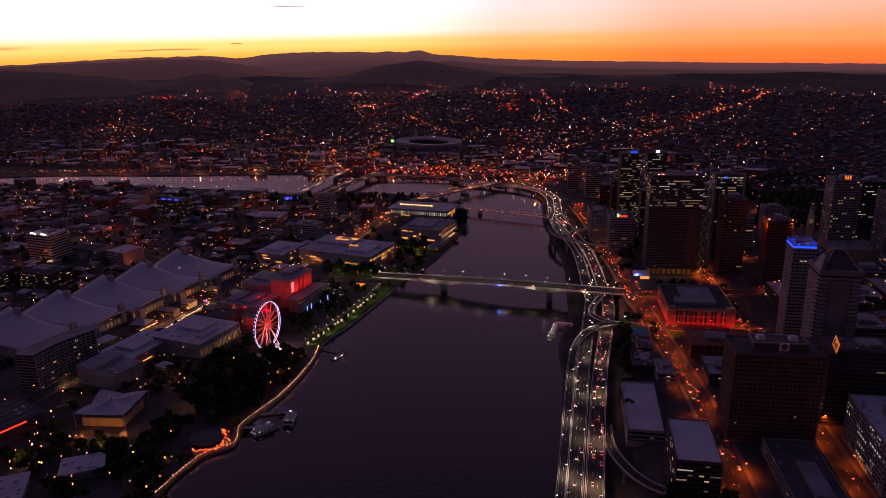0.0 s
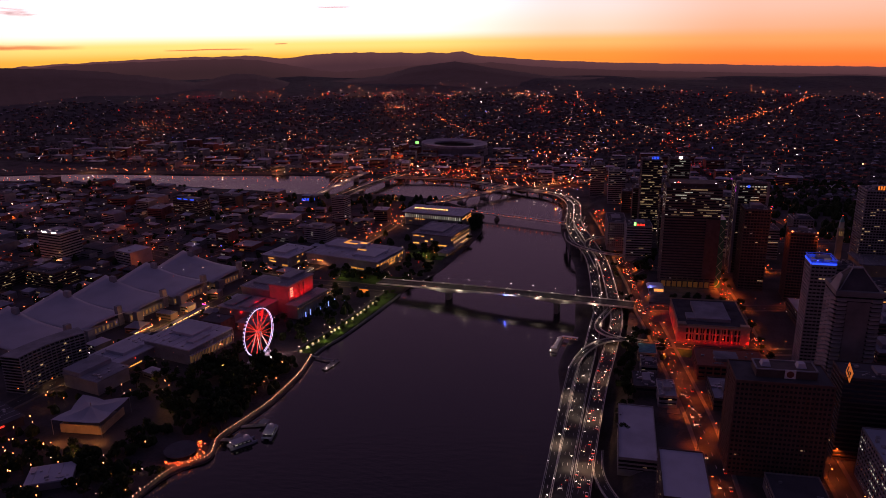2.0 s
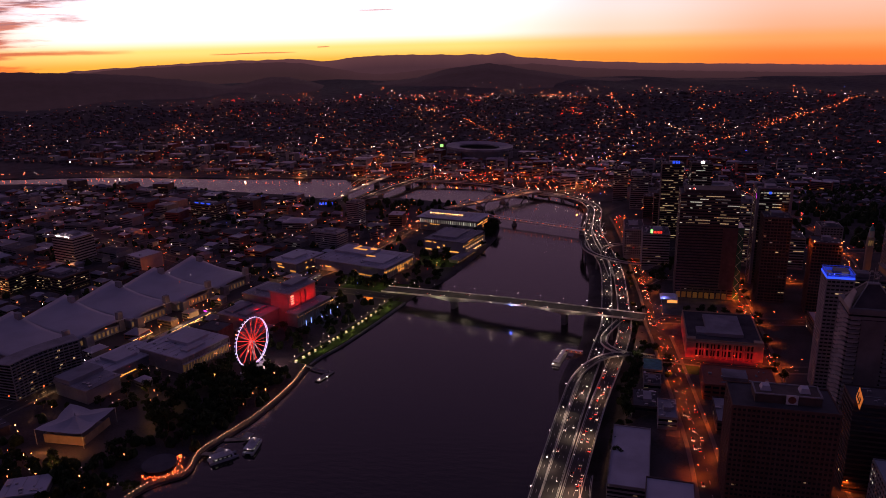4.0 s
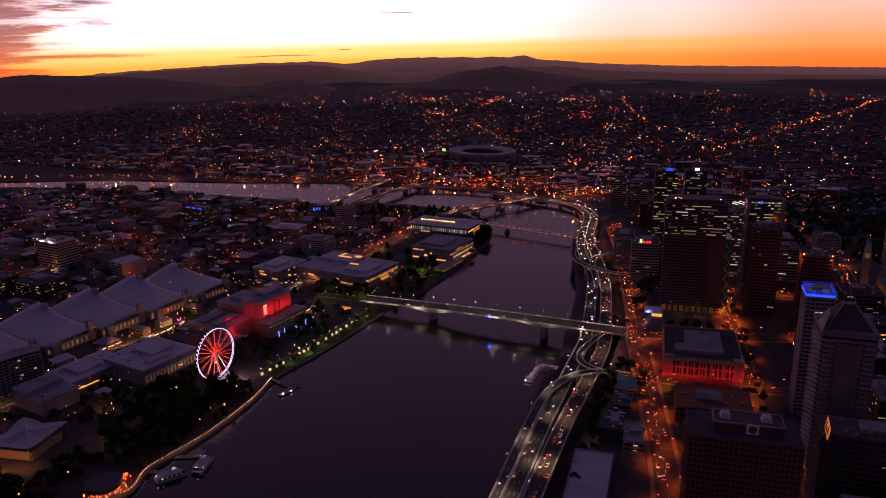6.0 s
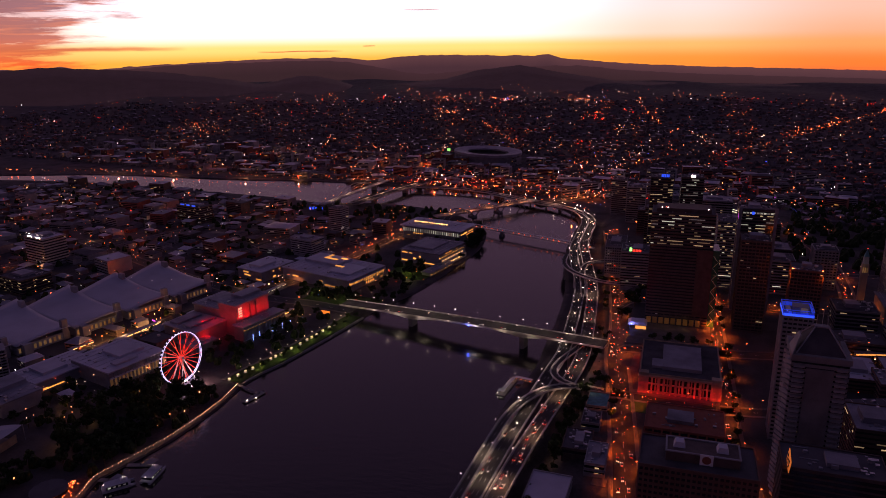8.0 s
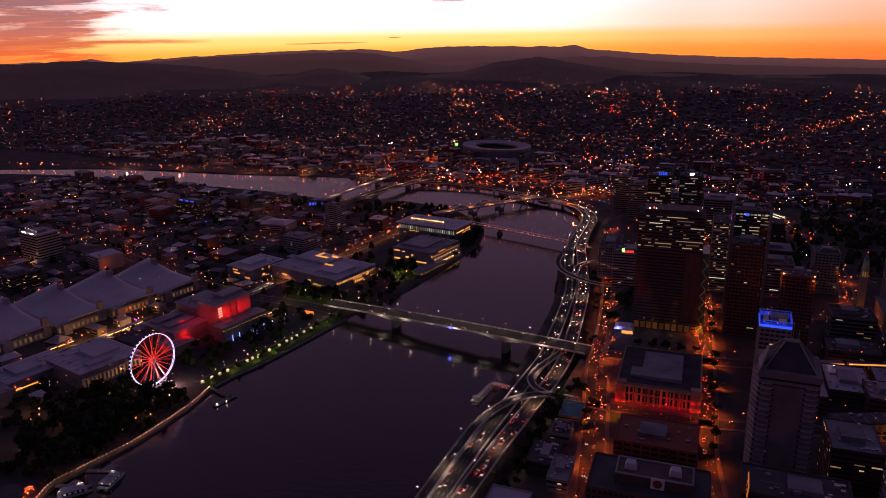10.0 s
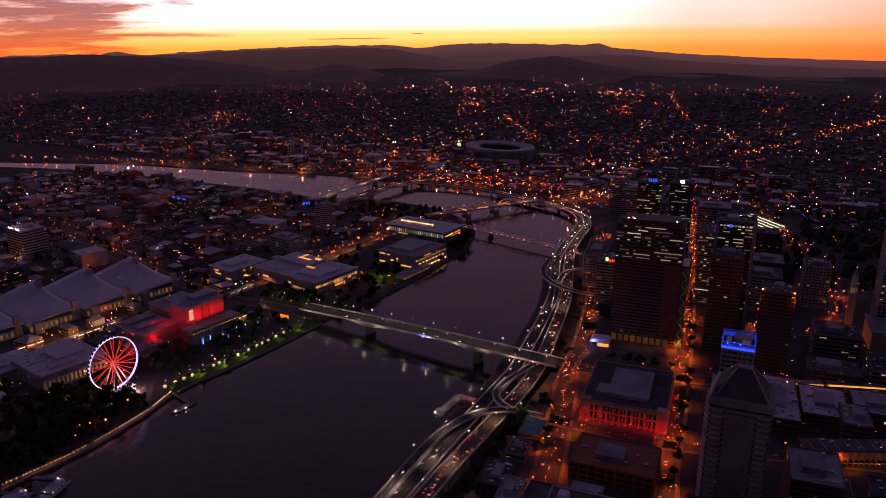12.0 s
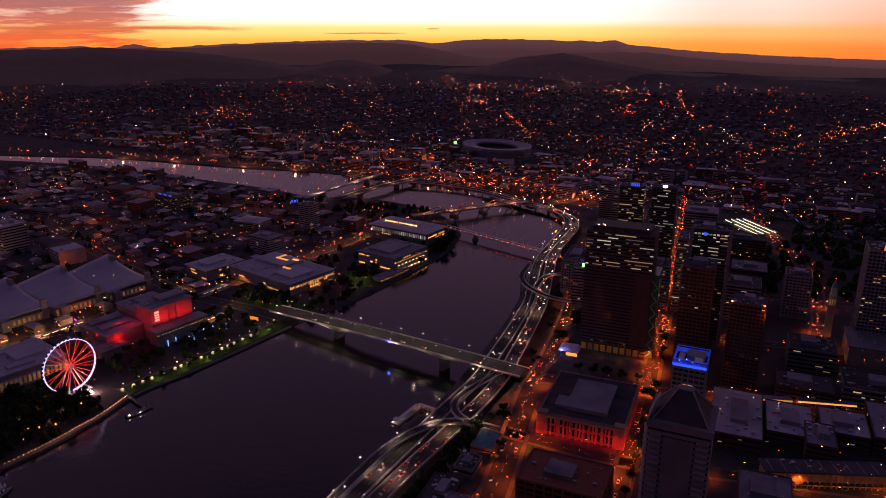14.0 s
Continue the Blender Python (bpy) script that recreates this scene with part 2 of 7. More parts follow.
BULB_RED = glowing("red lamp glass", (1.0, 0.05, 0.03), 9.0, spread=0.3)
BULB_BLUE = glowing("blue lamp glass", (0.08, 0.14, 1.0), 10.0, spread=0.3)
BULB_GREEN = glowing("green lamp glass", (0.25, 1.0, 0.2), 2.0, spread=0.3)
SIGN_BLUE = glowing("blue sign light", (0.025, 0.10, 1.0), 1.05)
SIGN_RED = glowing("red sign light", (1.0, 0.05, 0.03), 1.3)
SIGN_ORANGE = glowing("orange sign light", (1.0, 0.24, 0.03), 0.85)
SIGN_PINK = glowing("violet sign light", (0.75, 0.06, 0.9), 1.2)
RING_WHITE = glowing("violet white rim light", (0.62, 0.58, 1.0), 1.15)
STRIP_AMBER = glowing("amber light strip", (1.0, 0.50, 0.17), 3.2, spread=0.5)
# Far leaves paler and greyer than LEAF: distance haze put into the colour.
LEAF_FAR = material("grey-green suburban canopy", (0.115, 0.098, 0.098), 0.9, 0.5, 0.02, fine=0.1)
HEADLIGHT = glowing("headlight glass", (1.0, 0.72, 0.50), 9.0, spread=0.4)
TAILLIGHT = glowing("tail light glass", (1.0, 0.03, 0.01), 9.0, spread=0.3)


def water_material():
    m = bpy.data.materials.new("river water")
    m.use_nodes = True
    nt = m.node_tree
    b = nt.nodes["Principled BSDF"]
    b.inputs["Base Color"].default_value = (0.016, 0.013, 0.015, 1)
    b.inputs["Roughness"].default_value, b.inputs["IOR"].default_value = 0.17, 1.40
    geo = nt.nodes.new("ShaderNodeNewGeometry")
    mp = nt.nodes.new("ShaderNodeMapping")
    mp.inputs["Scale"].default_value = (0.5, 1.1, 1.0)
    mp.inputs["Rotation"].default_value = (0, 0, radians(-25))
    nt.links.new(geo.outputs["Position"], mp.inputs[0])
    n1, n2 = nt.nodes.new("ShaderNodeTexNoise"), nt.nodes.new("ShaderNodeTexNoise")
    n1.inputs["Scale"].default_value, n1.inputs["Detail"].default_value = 0.22, 5
    n2.inputs["Scale"].default_value, n2.inputs["Detail"].default_value = 0.014, 4
    nt.links.new(mp.outputs[0], n1.inputs["Vector"])
    nt.links.new(geo.outputs["Position"], n2.inputs["Vector"])
    mul = nt.nodes.new("ShaderNodeMath")
    mul.operation = "MULTIPLY"
    nt.links.new(n1.outputs["Fac"], mul.inputs[0])
    nt.links.new(n2.outputs["Fac"], mul.inputs[1])
    calm = nt.nodes.new("ShaderNodeTexNoise")
    calm.inputs["Scale"].default_value, calm.inputs["Detail"].default_value, calm.inputs["Distortion"].default_value = 0.009, 5, 0.6
    cm = nt.nodes.new("ShaderNodeMapping")
    cm.inputs["Scale"].default_value = (0.55, 1.6, 1.0)
    nt.links.new(geo.outputs["Position"], cm.inputs[0])
    nt.links.new(cm.outputs[0], calm.inputs["Vector"])
    ruffle = nt.nodes.new("ShaderNodeMapRange")
    ruffle.inputs["From Min"].default_value, ruffle.inputs["From Max"].default_value = 0.40, 0.62
    ruffle.inputs["To Min"].default_value, ruffle.inputs["To Max"].default_value = 0.075, 0.17
    nt.links.new(calm.outputs["Fac"], ruffle.inputs["Value"])
    nt.links.new(ruffle.outputs["Result"], b.inputs["Roughness"])
    bp = nt.nodes.new("ShaderNodeBump")
    bp.inputs["Strength"].default_value, bp.inputs["Distance"].default_value = 0.6, 0.5
    nt.links.new(mul.outputs[0], bp.inputs["Height"])
    nt.links.new(bp.outputs[0], b.inputs["Normal"])
    return m


WATER = water_material()


def ground_material():
    m = material("city ground", (0.070, 0.062, 0.062), 0.9, 0.45, 0.03, second=(0.020, 0.020, 0.018), bump=0.3, fine=0.4)
    return m


GROUND = ground_material()


# A far surface whose own faint glow takes the place of haze.
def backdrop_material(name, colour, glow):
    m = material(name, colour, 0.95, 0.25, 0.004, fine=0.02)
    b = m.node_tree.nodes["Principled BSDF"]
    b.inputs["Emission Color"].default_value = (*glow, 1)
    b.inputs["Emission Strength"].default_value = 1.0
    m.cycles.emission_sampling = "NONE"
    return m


# Haze over the hills is put into a mauve base colour and faint glow.
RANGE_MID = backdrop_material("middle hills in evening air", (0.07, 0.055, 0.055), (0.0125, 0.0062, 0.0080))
HOUSE_WALL = material("weatherboard", (0.14, 0.13, 0.125), 0.8, 0.5, 0.05)
HOUSE_ROOF = material("old roof sheet", (0.26, 0.25, 0.27), 0.6, 0.5, 0.05)

# ---- building helpers ----


class Geo:
    """Vertices and faces gathered for one mesh."""

    def __init__(self):
        self.v, self.f = [], []

    def add(self, verts, faces):
        k = len(self.v)
        self.v += [tuple(p) for p in verts]
        self.f += [tuple(k + i for i in f) for f in faces]
        return self

    def box(self, x0, x1, y0, y1, z0, z1, m=None):
        p = [(x, y, z) for z in (z0, z1) for x, y in ((x0, y0), (x1, y0), (x1, y1), (x0, y1))]
        if m is not None:
            p = [m @ Vector(q) for q in p]
        return self.add(p, [(3, 2, 1, 0), (4, 5, 6, 7), (0, 1, 5, 4), (1, 2, 6, 5), (2, 3, 7, 6), (3, 0, 4, 7)])

    def taper(self, x0, x1, y0, y1, z0, z1, inset):
        b = [(x0, y0, z0), (x1, y0, z0), (x1, y1, z0), (x0, y1, z0)]
        t = [(x0 + inset, y0 + inset, z1), (x1 - inset, y0 + inset, z1), (x1 - inset, y1 - inset, z1), (x0 + inset, y1 - inset, z1)]
        return self.add(b + t, [(3, 2, 1, 0), (4, 5, 6, 7), (0, 1, 5, 4), (1, 2, 6, 5), (2, 3, 7, 6), (3, 0, 4, 7)])

    def prism(self, poly, z0, z1):
        n = len(poly)
        return self.add([(x, y, z0) for x, y in poly] + [(x, y, z1) for x, y in poly],
                        [tuple(range(n))[::-1], tuple(range(n, 2 * n))] + [(i, (i + 1) % n, n + (i + 1) % n, n + i) for i in range(n)])

    def tube(self, path, r, sides=6, closed=False, r2=None):
        path = [Vector(p) for p in path]
        n, base = len(path), len(self.v)
        for i, p in enumerate(path):
            a = path[i - 1] if i or closed else p
            b = path[(i + 1) % n] if i < n - 1 or closed else p
            d = (b - a).normalized() if (b - a).length > 1e-9 else Vector((0, 0, 1))
            u = d.cross(Vector((0, 0, 1)))
            u = u.normalized() if u.length > 1e-3 else Vector((1, 0, 0))
            w = u.cross(d)
            rr = r if r2 is None else r + (r2 - r) * i / (n - 1)
            self.v += [tuple(p + rr * (math.cos(6.28318 * k / sides) * u + math.sin(6.28318 * k / sides) * w)) for k in range(sides)]
        for i in range(n if closed else n - 1):
            j = (i + 1) % n
            self.f += [(base + i * sides + k, base + i * sides + (k + 1) % sides, base + j * sides + (k + 1) % sides, base + j * sides + k) for k in range(sides)]
        if not closed:
            self.f += [tuple(base + k for k in range(sides))[::-1], tuple(base + (n - 1) * sides + k for k in range(sides))]
        return self

    def ball(self, x, y, z, r, rz=None):
        rz = rz or r
        return self.add([(x + r, y, z), (x, y + r, z), (x - r, y, z), (x, y - r, z), (x, y, z + rz), (x, y, z - rz)],
                        [(0, 1, 4), (1, 2, 4), (2, 3, 4), (3, 0, 4), (1, 0, 5), (2, 1, 5), (3, 2, 5), (0, 3, 5)])

    def strip(self, path, offs, zs=None):
        """A band along a path of (x, y, z): offs are (sideways, up) points of its section, left positive."""
        n, k, base = len(path), len(offs), len(self.v)
        for i, p in enumerate(path):
            a, b = path[max(i - 1, 0)], path[min(i + 1, n - 1)]
            d = Vector((b[0] - a[0], b[1] - a[1], 0)).normalized()
            left = Vector((-d.y, d.x, 0))
            self.v += [(p[0] + left.x * s, p[1] + left.y * s, p[2] + u) for s, u in offs]
        for i in range(n - 1):
            for j in range(k):
                self.f.append((base + i * k + j, base + i * k + (j + 1) % k, base + (i + 1) * k + (j + 1) % k, base + (i + 1) * k + j))
        self.f += [tuple(base + j for j in range(k))[::-1], tuple(base + (n - 1) * k + j for j in range(k))]
        return self

    def mesh(self, name, mat, smooth=False):
        me = bpy.data.meshes.new(name)
        me.from_pydata(self.v, [], self.f)
        me.materials.append(mat)
        if smooth:
            me.polygons.foreach_set("use_smooth", [True] * len(me.polygons))
        me.update()
        return me


def part(name, geo, mat, parent=None, label="", smooth=False):
    ob = new(name, geo if isinstance(geo, bpy.types.Mesh) else geo.mesh(name, mat, smooth))
    if parent is not None:
        ob.parent = parent
    if label:
        ob["label"] = label
    return ob


def again(name, me, parent, x=0.0, y=0.0, z=0.0, rz=0.0, s=(1, 1, 1)):
    """One more part on a mesh that exists."""
    ob = new(name, me)
    ob.parent = parent
    ob.location, ob.rotation_euler, ob.scale = (x, y, z), (0, 0, radians(rz)), s
    return ob


def thing(name, x, y, z, rz=0.0, label="", category="", group="", kind=""):
    ob = new(name)
    ob.empty_display_size = 1.0
    ob.matrix_basis = pose(x, y, z, 0, 0, rz)
    return tagged(ob, label, category, group, kind)


def smooth_line(pts, step=6.0):
    """A rounded path through plan points, with even steps."""
    p = np.array(pts, float)
    out = []
    for i in range(len(p) - 1):
        a, b, c, d = p[max(i - 1, 0)], p[i], p[i + 1], p[min(i + 2, len(p) - 1)]
        n = max(2, int(np.linalg.norm(c - b) / step))
        for t in np.linspace(0, 1, n, endpoint=False):
            out.append(0.5 * ((2 * b) + (c - a) * t + (2 * a - 5 * b + 4 * c - d) * t * t + (3 * b - a - 3 * c + d) * t ** 3))
    out.append(p[-1])
    return [tuple(float(v) for v in q) for q in out]


UNIT_BOX = Geo().box(-0.5, 0.5, -0.5, 0.5, 0, 1)

# ---- river and ground ----
WEST_BANK = [(-360, -1500), (-352, 150), (-341, 395), (-335, 446), (-318, 468), (-326, 494), (-323, 515), (-315, 560), (-315, 620), (-322, 683), (-313, 724),
             (-303, 800), (-295, 887), (-276, 966), (-269, 1053), (-266, 1172), (-282, 1260), (-306, 1312), (-344, 1352), (-399, 1395), (-486, 1420),
             (-575, 1422), (-680, 1388), (-800, 1402), (-1078, 1400), (-1272, 1398), (-1421, 1375), (-1575, 1335), (-2300, 1100), (-5000, 800)]
EAST_BANK = [(-90, -1500), (-75, 100), (-62, 300), (-58, 440), (-61, 552), (-65, 640), (-74, 700), (-74, 740), (-70, 804), (-76, 870), (-82, 941), (-94, 1030), (-116, 1129),
             (-138, 1225), (-150, 1333), (-158, 1403), (-182, 1460), (-224, 1507), (-286, 1534), (-393, 1582), (-490, 1592), (-672, 1590), (-808, 1584),
             (-1022, 1535), (-1352, 1486), (-1635, 1385), (-2300, 1190), (-5000, 900)]
RIVER = np.array(smooth_line(WEST_BANK, 12) + smooth_line(EAST_BANK, 12)[::-1])


def bank_distance(x, y):
    """Metres from the bank, negative in the water, and the nearest point on the bank."""
    a, b = RIVER, np.roll(RIVER, -1, 0)
    best = np.full(x.shape, 1e9)
    nx, ny = np.zeros_like(x), np.zeros_like(y)
    inside = np.zeros(x.shape, bool)
    for (ax, ay), (bx, by) in zip(a, b):
        dx, dy = bx - ax, by - ay
        t = np.clip(((x - ax) * dx + (y - ay) * dy) / (dx * dx + dy * dy + 1e-9), 0, 1)
        px, py = ax + t * dx, ay + t * dy
        d = (x - px) ** 2 + (y - py) ** 2
        m = d < best
        best, nx, ny = np.where(m, d, best), np.where(m, px, nx), np.where(m, py, ny)
        if ay != by:
            inside ^= ((ay > y) != (by > y)) & (x < (bx - ax) * (y - ay) / (by - ay) + ax)
    return np.where(inside, -1, 1) * np.sqrt(best), nx, ny


def ramp01(v, a, b):
    t = np.clip((v - a) / (b - a), 0, 1)
    return t * t * (3 - 2 * t)


def land_height(x, y):
    """Height of the land over the river: parkland low, the city on its rise, the suburbs rolling."""
    x, y = np.asarray(x, float), np.asarray(y, float)
    edge = np.interp(y, [0, 440, 740, 870, 1030, 1225, 1400], [-20, -20, -22, -20, -35, -85, -120])
    city = 17.5 * ramp01(x, edge, edge + 35) * (1 - 0.35 * ramp01(y, 1050, 1500))
    far = ramp01(y, 1650, 2600)
    rolls = 9 * far * (np.sin(x / 260 + 1.3) * np.cos(y / 310) + 0.6 * np.sin(x / 120 + y / 170))
    out = np.hypot(x - 80, y - 130)
    return 26 * ramp01(out, 2900, 3600) + 5.0 + np.where(y < 1560 + 0 * x, city, city * (1 - ramp01(y, 1560, 1700))) + np.maximum(rolls + 6 * far, 0)


def lh(x, y):
    return float(land_height(x, y))


LUT_X, LUT_Y = np.arange(-2000, 520, 10.0), np.arange(250, 1900, 10.0)
_lx, _ly = np.meshgrid(LUT_X, LUT_Y)
LUT = bank_distance(_lx.ravel(), _ly.ravel())[0].reshape(_lx.shape)


def shore(x, y):
    """Metres to the bank from a table, negative in the water."""
    i, j = (x + 2000) / 10, (y - 250) / 10
    if not (0 <= i < LUT.shape[1] - 1 and 0 <= j < LUT.shape[0] - 1):
        return 200.0
    a, b = int(i), int(j)
    u, v = i - a, j - b
    return float((LUT[b, a] * (1 - u) + LUT[b, a + 1] * u) * (1 - v) + (LUT[b + 1, a] * (1 - u) + LUT[b + 1, a + 1] * u) * v)


def axis(*runs):
    return np.concatenate([np.arange(a, b, s) for a, b, s in runs])


GX = axis((-5200, -1800, 80), (-1800, -720, 12), (-720, 60, 5), (60, 600, 15), (600, 5201, 80))
GY = axis((-1500, 250, 50), (250, 1290, 6), (1290, 1640, 5), (1640, 2600, 20), (2600, 5001, 60))
gx, gy = [g.ravel() for g in np.meshgrid(GX, GY)]
sd = np.full(gx.shape, 99.0)
nbx, nby = gx.copy(), gy.copy()
sd, nbx, nby = bank_distance(gx, gy)
cell = np.where((gx > -720) & (gx < 60), 5.5, np.where(gx > -1800, 11.0, 60.0))
snap = np.abs(sd) < cell * 0.55
gx2, gy2 = np.where(snap, nbx, gx), np.where(snap, nby, gy)
gz = np.where(snap, np.minimum(land_height(gx2, gy2), 4.6), np.where(sd < 0, -5.0, land_height(gx2, gy2)))
nx, ny = len(GX), len(GY)
idx = np.arange(nx * ny).reshape(ny, nx)
quads = np.stack([idx[:-1, :-1], idx[:-1, 1:], idx[1:, 1:], idx[1:, :-1]], -1).reshape(-1, 4)
gm = bpy.data.meshes.new("ground")
gm.from_pydata(np.stack([gx2, gy2, gz], 1).tolist(), [], quads.tolist())
gm.materials.append(GROUND)
gm.polygons.foreach_set("use_smooth", [True] * len(gm.polygons))
tagged(new("ground", gm), "dark city ground of streets, yards and gardens", "ground", kind="structure")
WATER_Z = 3.4
wm = Geo()
wm.add([(x, y, WATER_Z) for y in (-1500, 2000) for x in (-5200, 400)], [(0, 1, 3, 2)])
tagged(part("water", wm, WATER), "dark calm river water reflecting the dusk sky", "river", kind="structure")

# ---- hills on the horizon ----
HUB = (80.0, 130.0)


def hill_range(name, crest, radius, deep, mat, label, rough, seed):
    azs = np.arange(-60, 75, 0.12)
    tops = np.interp(azs, [a for a, _ in sorted(crest)], [h for _, h in sorted(crest)])
    rows = []
    for i, (a, h) in enumerate(zip(azs, tops)):
        n = rough * (noise.noise((a * 0.9 + seed, 3.1, 0.0)) + 0.5 * noise.noise((a * 2.9, seed, 0.0)) + 0.35 * noise.noise((a * 9.0, seed, 4.0)))
        s, c = -math.sin(radians(a)), math.cos(radians(a))
        for k in range(7):
            f = k / 6
            r = radius - deep * (1 - f)
            bulge = f ** 1.6
            z = (h + n) * bulge + (rough * 1.5 * noise.noise((a * 1.7 + seed, f * 3, 1.0)) * math.sin(math.pi * f)) - (6 if k == 0 else 0)
            rows.append((HUB[0] + r * s, HUB[1] + r * c, z))
        rows.append((HUB[0] + (radius + 60) * s, HUB[1] + (radius + 60) * c, -10))
    g = Geo()
    g.v = rows
    g.f = [(8 * i + k, 8 * i + k + 1, 8 * i + k + 9, 8 * i + k + 8) for i in range(len(azs) - 1) for k in range(7)]
    return tagged(part(name, g, mat, smooth=True), label, "hills", kind="structure")


MID_CREST = [(75, 160), (60, 172), (53.1, 172), (49.6, 181), (46.3, 162), (42.6, 140), (37.5, 80), (35.9, 52), (32.8, 104), (30.5, 76), (28.8, 32), (26.2, 36), (21.9, 66), (19.7, 116), (16.3, 148), (13.3, 102),
             (9.1, 50), (3.1, 36), (-2.5, 35), (-8.2, 33), (-60, 30)]
HILL_R, HILL_DEEP = 4750, 1250
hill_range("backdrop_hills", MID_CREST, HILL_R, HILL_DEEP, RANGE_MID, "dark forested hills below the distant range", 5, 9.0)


def slope_height(x, y):
    """Ground height out to the lower slopes of the hills."""
    r = math.hypot(x - HUB[0], y - HUB[1])
    a = math.degrees(math.atan2(-(x - HUB[0]), y - HUB[1]))
    f = min(max((r - HILL_R + HILL_DEEP) / HILL_DEEP, 0), 1)
    top = float(np.interp(a, [p for p, _ in sorted(MID_CREST)], [h for _, h in sorted(MID_CREST)]))
    return max(lh(x, y), top * f ** 1.6)

# ---- streets ----
RESERVED = []          # plan boxes (x0, x1, y0, y1) that are taken


def on_land(pts, up=0.25):
    return [(x, y, lh(x, y) + up) for x, y in pts]


def street(name, pts, width, label="asphalt street under sodium street lamps", mat=ASPHALT, up=0.35):
    path = on_land(smooth_line(pts, 8), up)
    h = width / 2
    g = Geo().strip(path, [(h, 0), (h, -1.5), (-h, -1.5), (-h, 0)])
    road_ob = tagged(part(name, g, mat), label, "street", kind="structure")
    for s in (-1, 1):
        k = Geo().strip(path, [(s * (h + 1.6) + 1.6, 0.14), (s * (h + 1.6) + 1.6, -1.5), (s * (h + 1.6) - 1.6, -1.5), (s * (h + 1.6) - 1.6, 0.14)])
        part("pavement", k, PAVING, road_ob)
    dash = Geo()
    for i in range(0, len(path) - 1, 2):
        dash.strip([path[i], tuple(0.5 * (a + b) for a, b in zip(path[i], path[i + 1]))], [(0.12, 0.012), (0.12, 0.004), (-0.12, 0.004), (-0.12, 0.012)])
    part("lane_marking", dash, PAINTLINE, road_ob)
    return path


WILLIAM = street("road_william", [(74, 380), (65, 470), (54, 575), (38, 665), (18, 765), (4, 835), (-2, 890), (-19, 994), (-55, 1175), (-92, 1340)], 17)
GEORGE = street("road_george", [(150, 400), (134, 590), (115, 700), (109, 770), (100, 854), (91, 939), (65, 1163), (43, 1345), (-8, 1700)], 12)
QUEEN = street("road_queen", [(-10, 842), (10, 843), (60, 850), (100, 862), (200, 886), (420, 935)], 14)
ELIZABETH = street("road_elizabeth", [(9, 741), (40, 742), (108, 744), (200, 768), (330, 800)], 11)
ADELAIDE = street("road_adelaide", [(-15, 985), (80, 1000), (200, 1022), (420, 1065)], 10)
TURBOT = street("road_turbot", [(-35, 1110), (70, 1140), (200, 1170), (420, 1210)], 10)
RISE = street("road_rise", [(225, 1010), (232, 1100), (226, 1220), (205, 1330), (150, 1480), (90, 1700)], 12)
GREY = street("road_grey", [(-545, 480), (-526, 645), (-516, 724), (-498, 818), (-455, 925), (-440, 1010), (-428, 1120), (-424, 1190)], 13, "street between the cultural halls, lamplit")
MELBOURNE = street("road_melbourne", [(-318, 875), (-380, 880), (-470, 880), (-640, 920), (-900, 1000)], 15, "street leading off the bridge, lamplit")
MERIVALE = street("road_merivale", [(-720, 560), (-690, 760), (-640, 920), (-600, 1100), (-560, 1250)], 11, "dim inner-city street")
VULTURE = street("road_boundary", [(-1250, 700), (-1150, 980), (-1050, 1250)], 11, "dim inner-city street")
HOPE = street("road_hope", [(-1000, 640), (-860, 930), (-760, 1200), (-700, 1360)], 10, "dim inner-city street")
CORONATION = street("road_coronation", [(-1500, 1475), (-1040, 1562), (-700, 1612), (-480, 1614), (-330, 1590), (-235, 1540)], 14, "riverside drive with a row of lamps")


# ---- riverside expressway and its ramps ----
def deck(name, pts, width, label, parent=None, thick=1.6, rail=0.9, up_z=None):
    path = smooth_line(pts, 7)
    h = width / 2
    ob = tagged(thing(name, 0, 0, 0), label, "elevated road", kind="structure")
    part("deck", Geo().strip(path, [(h, 0), (h, -thick * 0.5), (h * 0.55, -thick), (-h * 0.55, -thick), (-h, -thick * 0.5), (-h, 0)]), ASPHALT, ob)
    for s in (-1, 1):
        part("parapet", Geo().strip(path, [(s * h + 0.22, rail), (s * h + 0.22, -thick * 0.6), (s * h - 0.22, -thick * 0.6), (s * h - 0.22, rail)]), PARAPET, ob)
        part("edge_line", Geo().strip(path, [(s * (h - 1.0) + 0.1, 0.012), (s * (h - 1.0) + 0.1, 0.004), (s * (h - 1.0) - 0.1, 0.004), (s * (h - 1.0) - 0.1, 0.012)]), PAINTLINE, ob)
    lines = Geo()
    lanes = max(1, int(width // 3.6))
    for k in range(1, lanes):
        o = -h + 1.0 + (width - 2) * k / lanes
        for i in range(0, len(path) - 1, 2):
            a, b = path[i], path[i + 1]
            lines.strip([a, tuple(0.55 * q + 0.45 * p for p, q in zip(a, b))], [(o + 0.1, 0.012), (o + 0.1, 0.004), (o - 0.1, 0.004), (o - 0.1, 0.012)])
    if lines.v:
        part("lane_marking", lines, PAINTLINE, ob)
    col = None
    for i in range(3, len(path), 5):
        x, y, z = path[i]
        a, b = path[i - 1], path[min(i + 1, len(path) - 1)]
        base = -4.0
        g = Geo().box(-0.9, 0.9, -1.2, 1.2, 0, 1).mesh("column", CONCRETE) if col is None else col
        col = g
        again("column", g, ob, x, y, base, math.degrees(math.atan2(b[1] - a[1], b[0] - a[0])), (1, 1, z - thick - base))
    return path


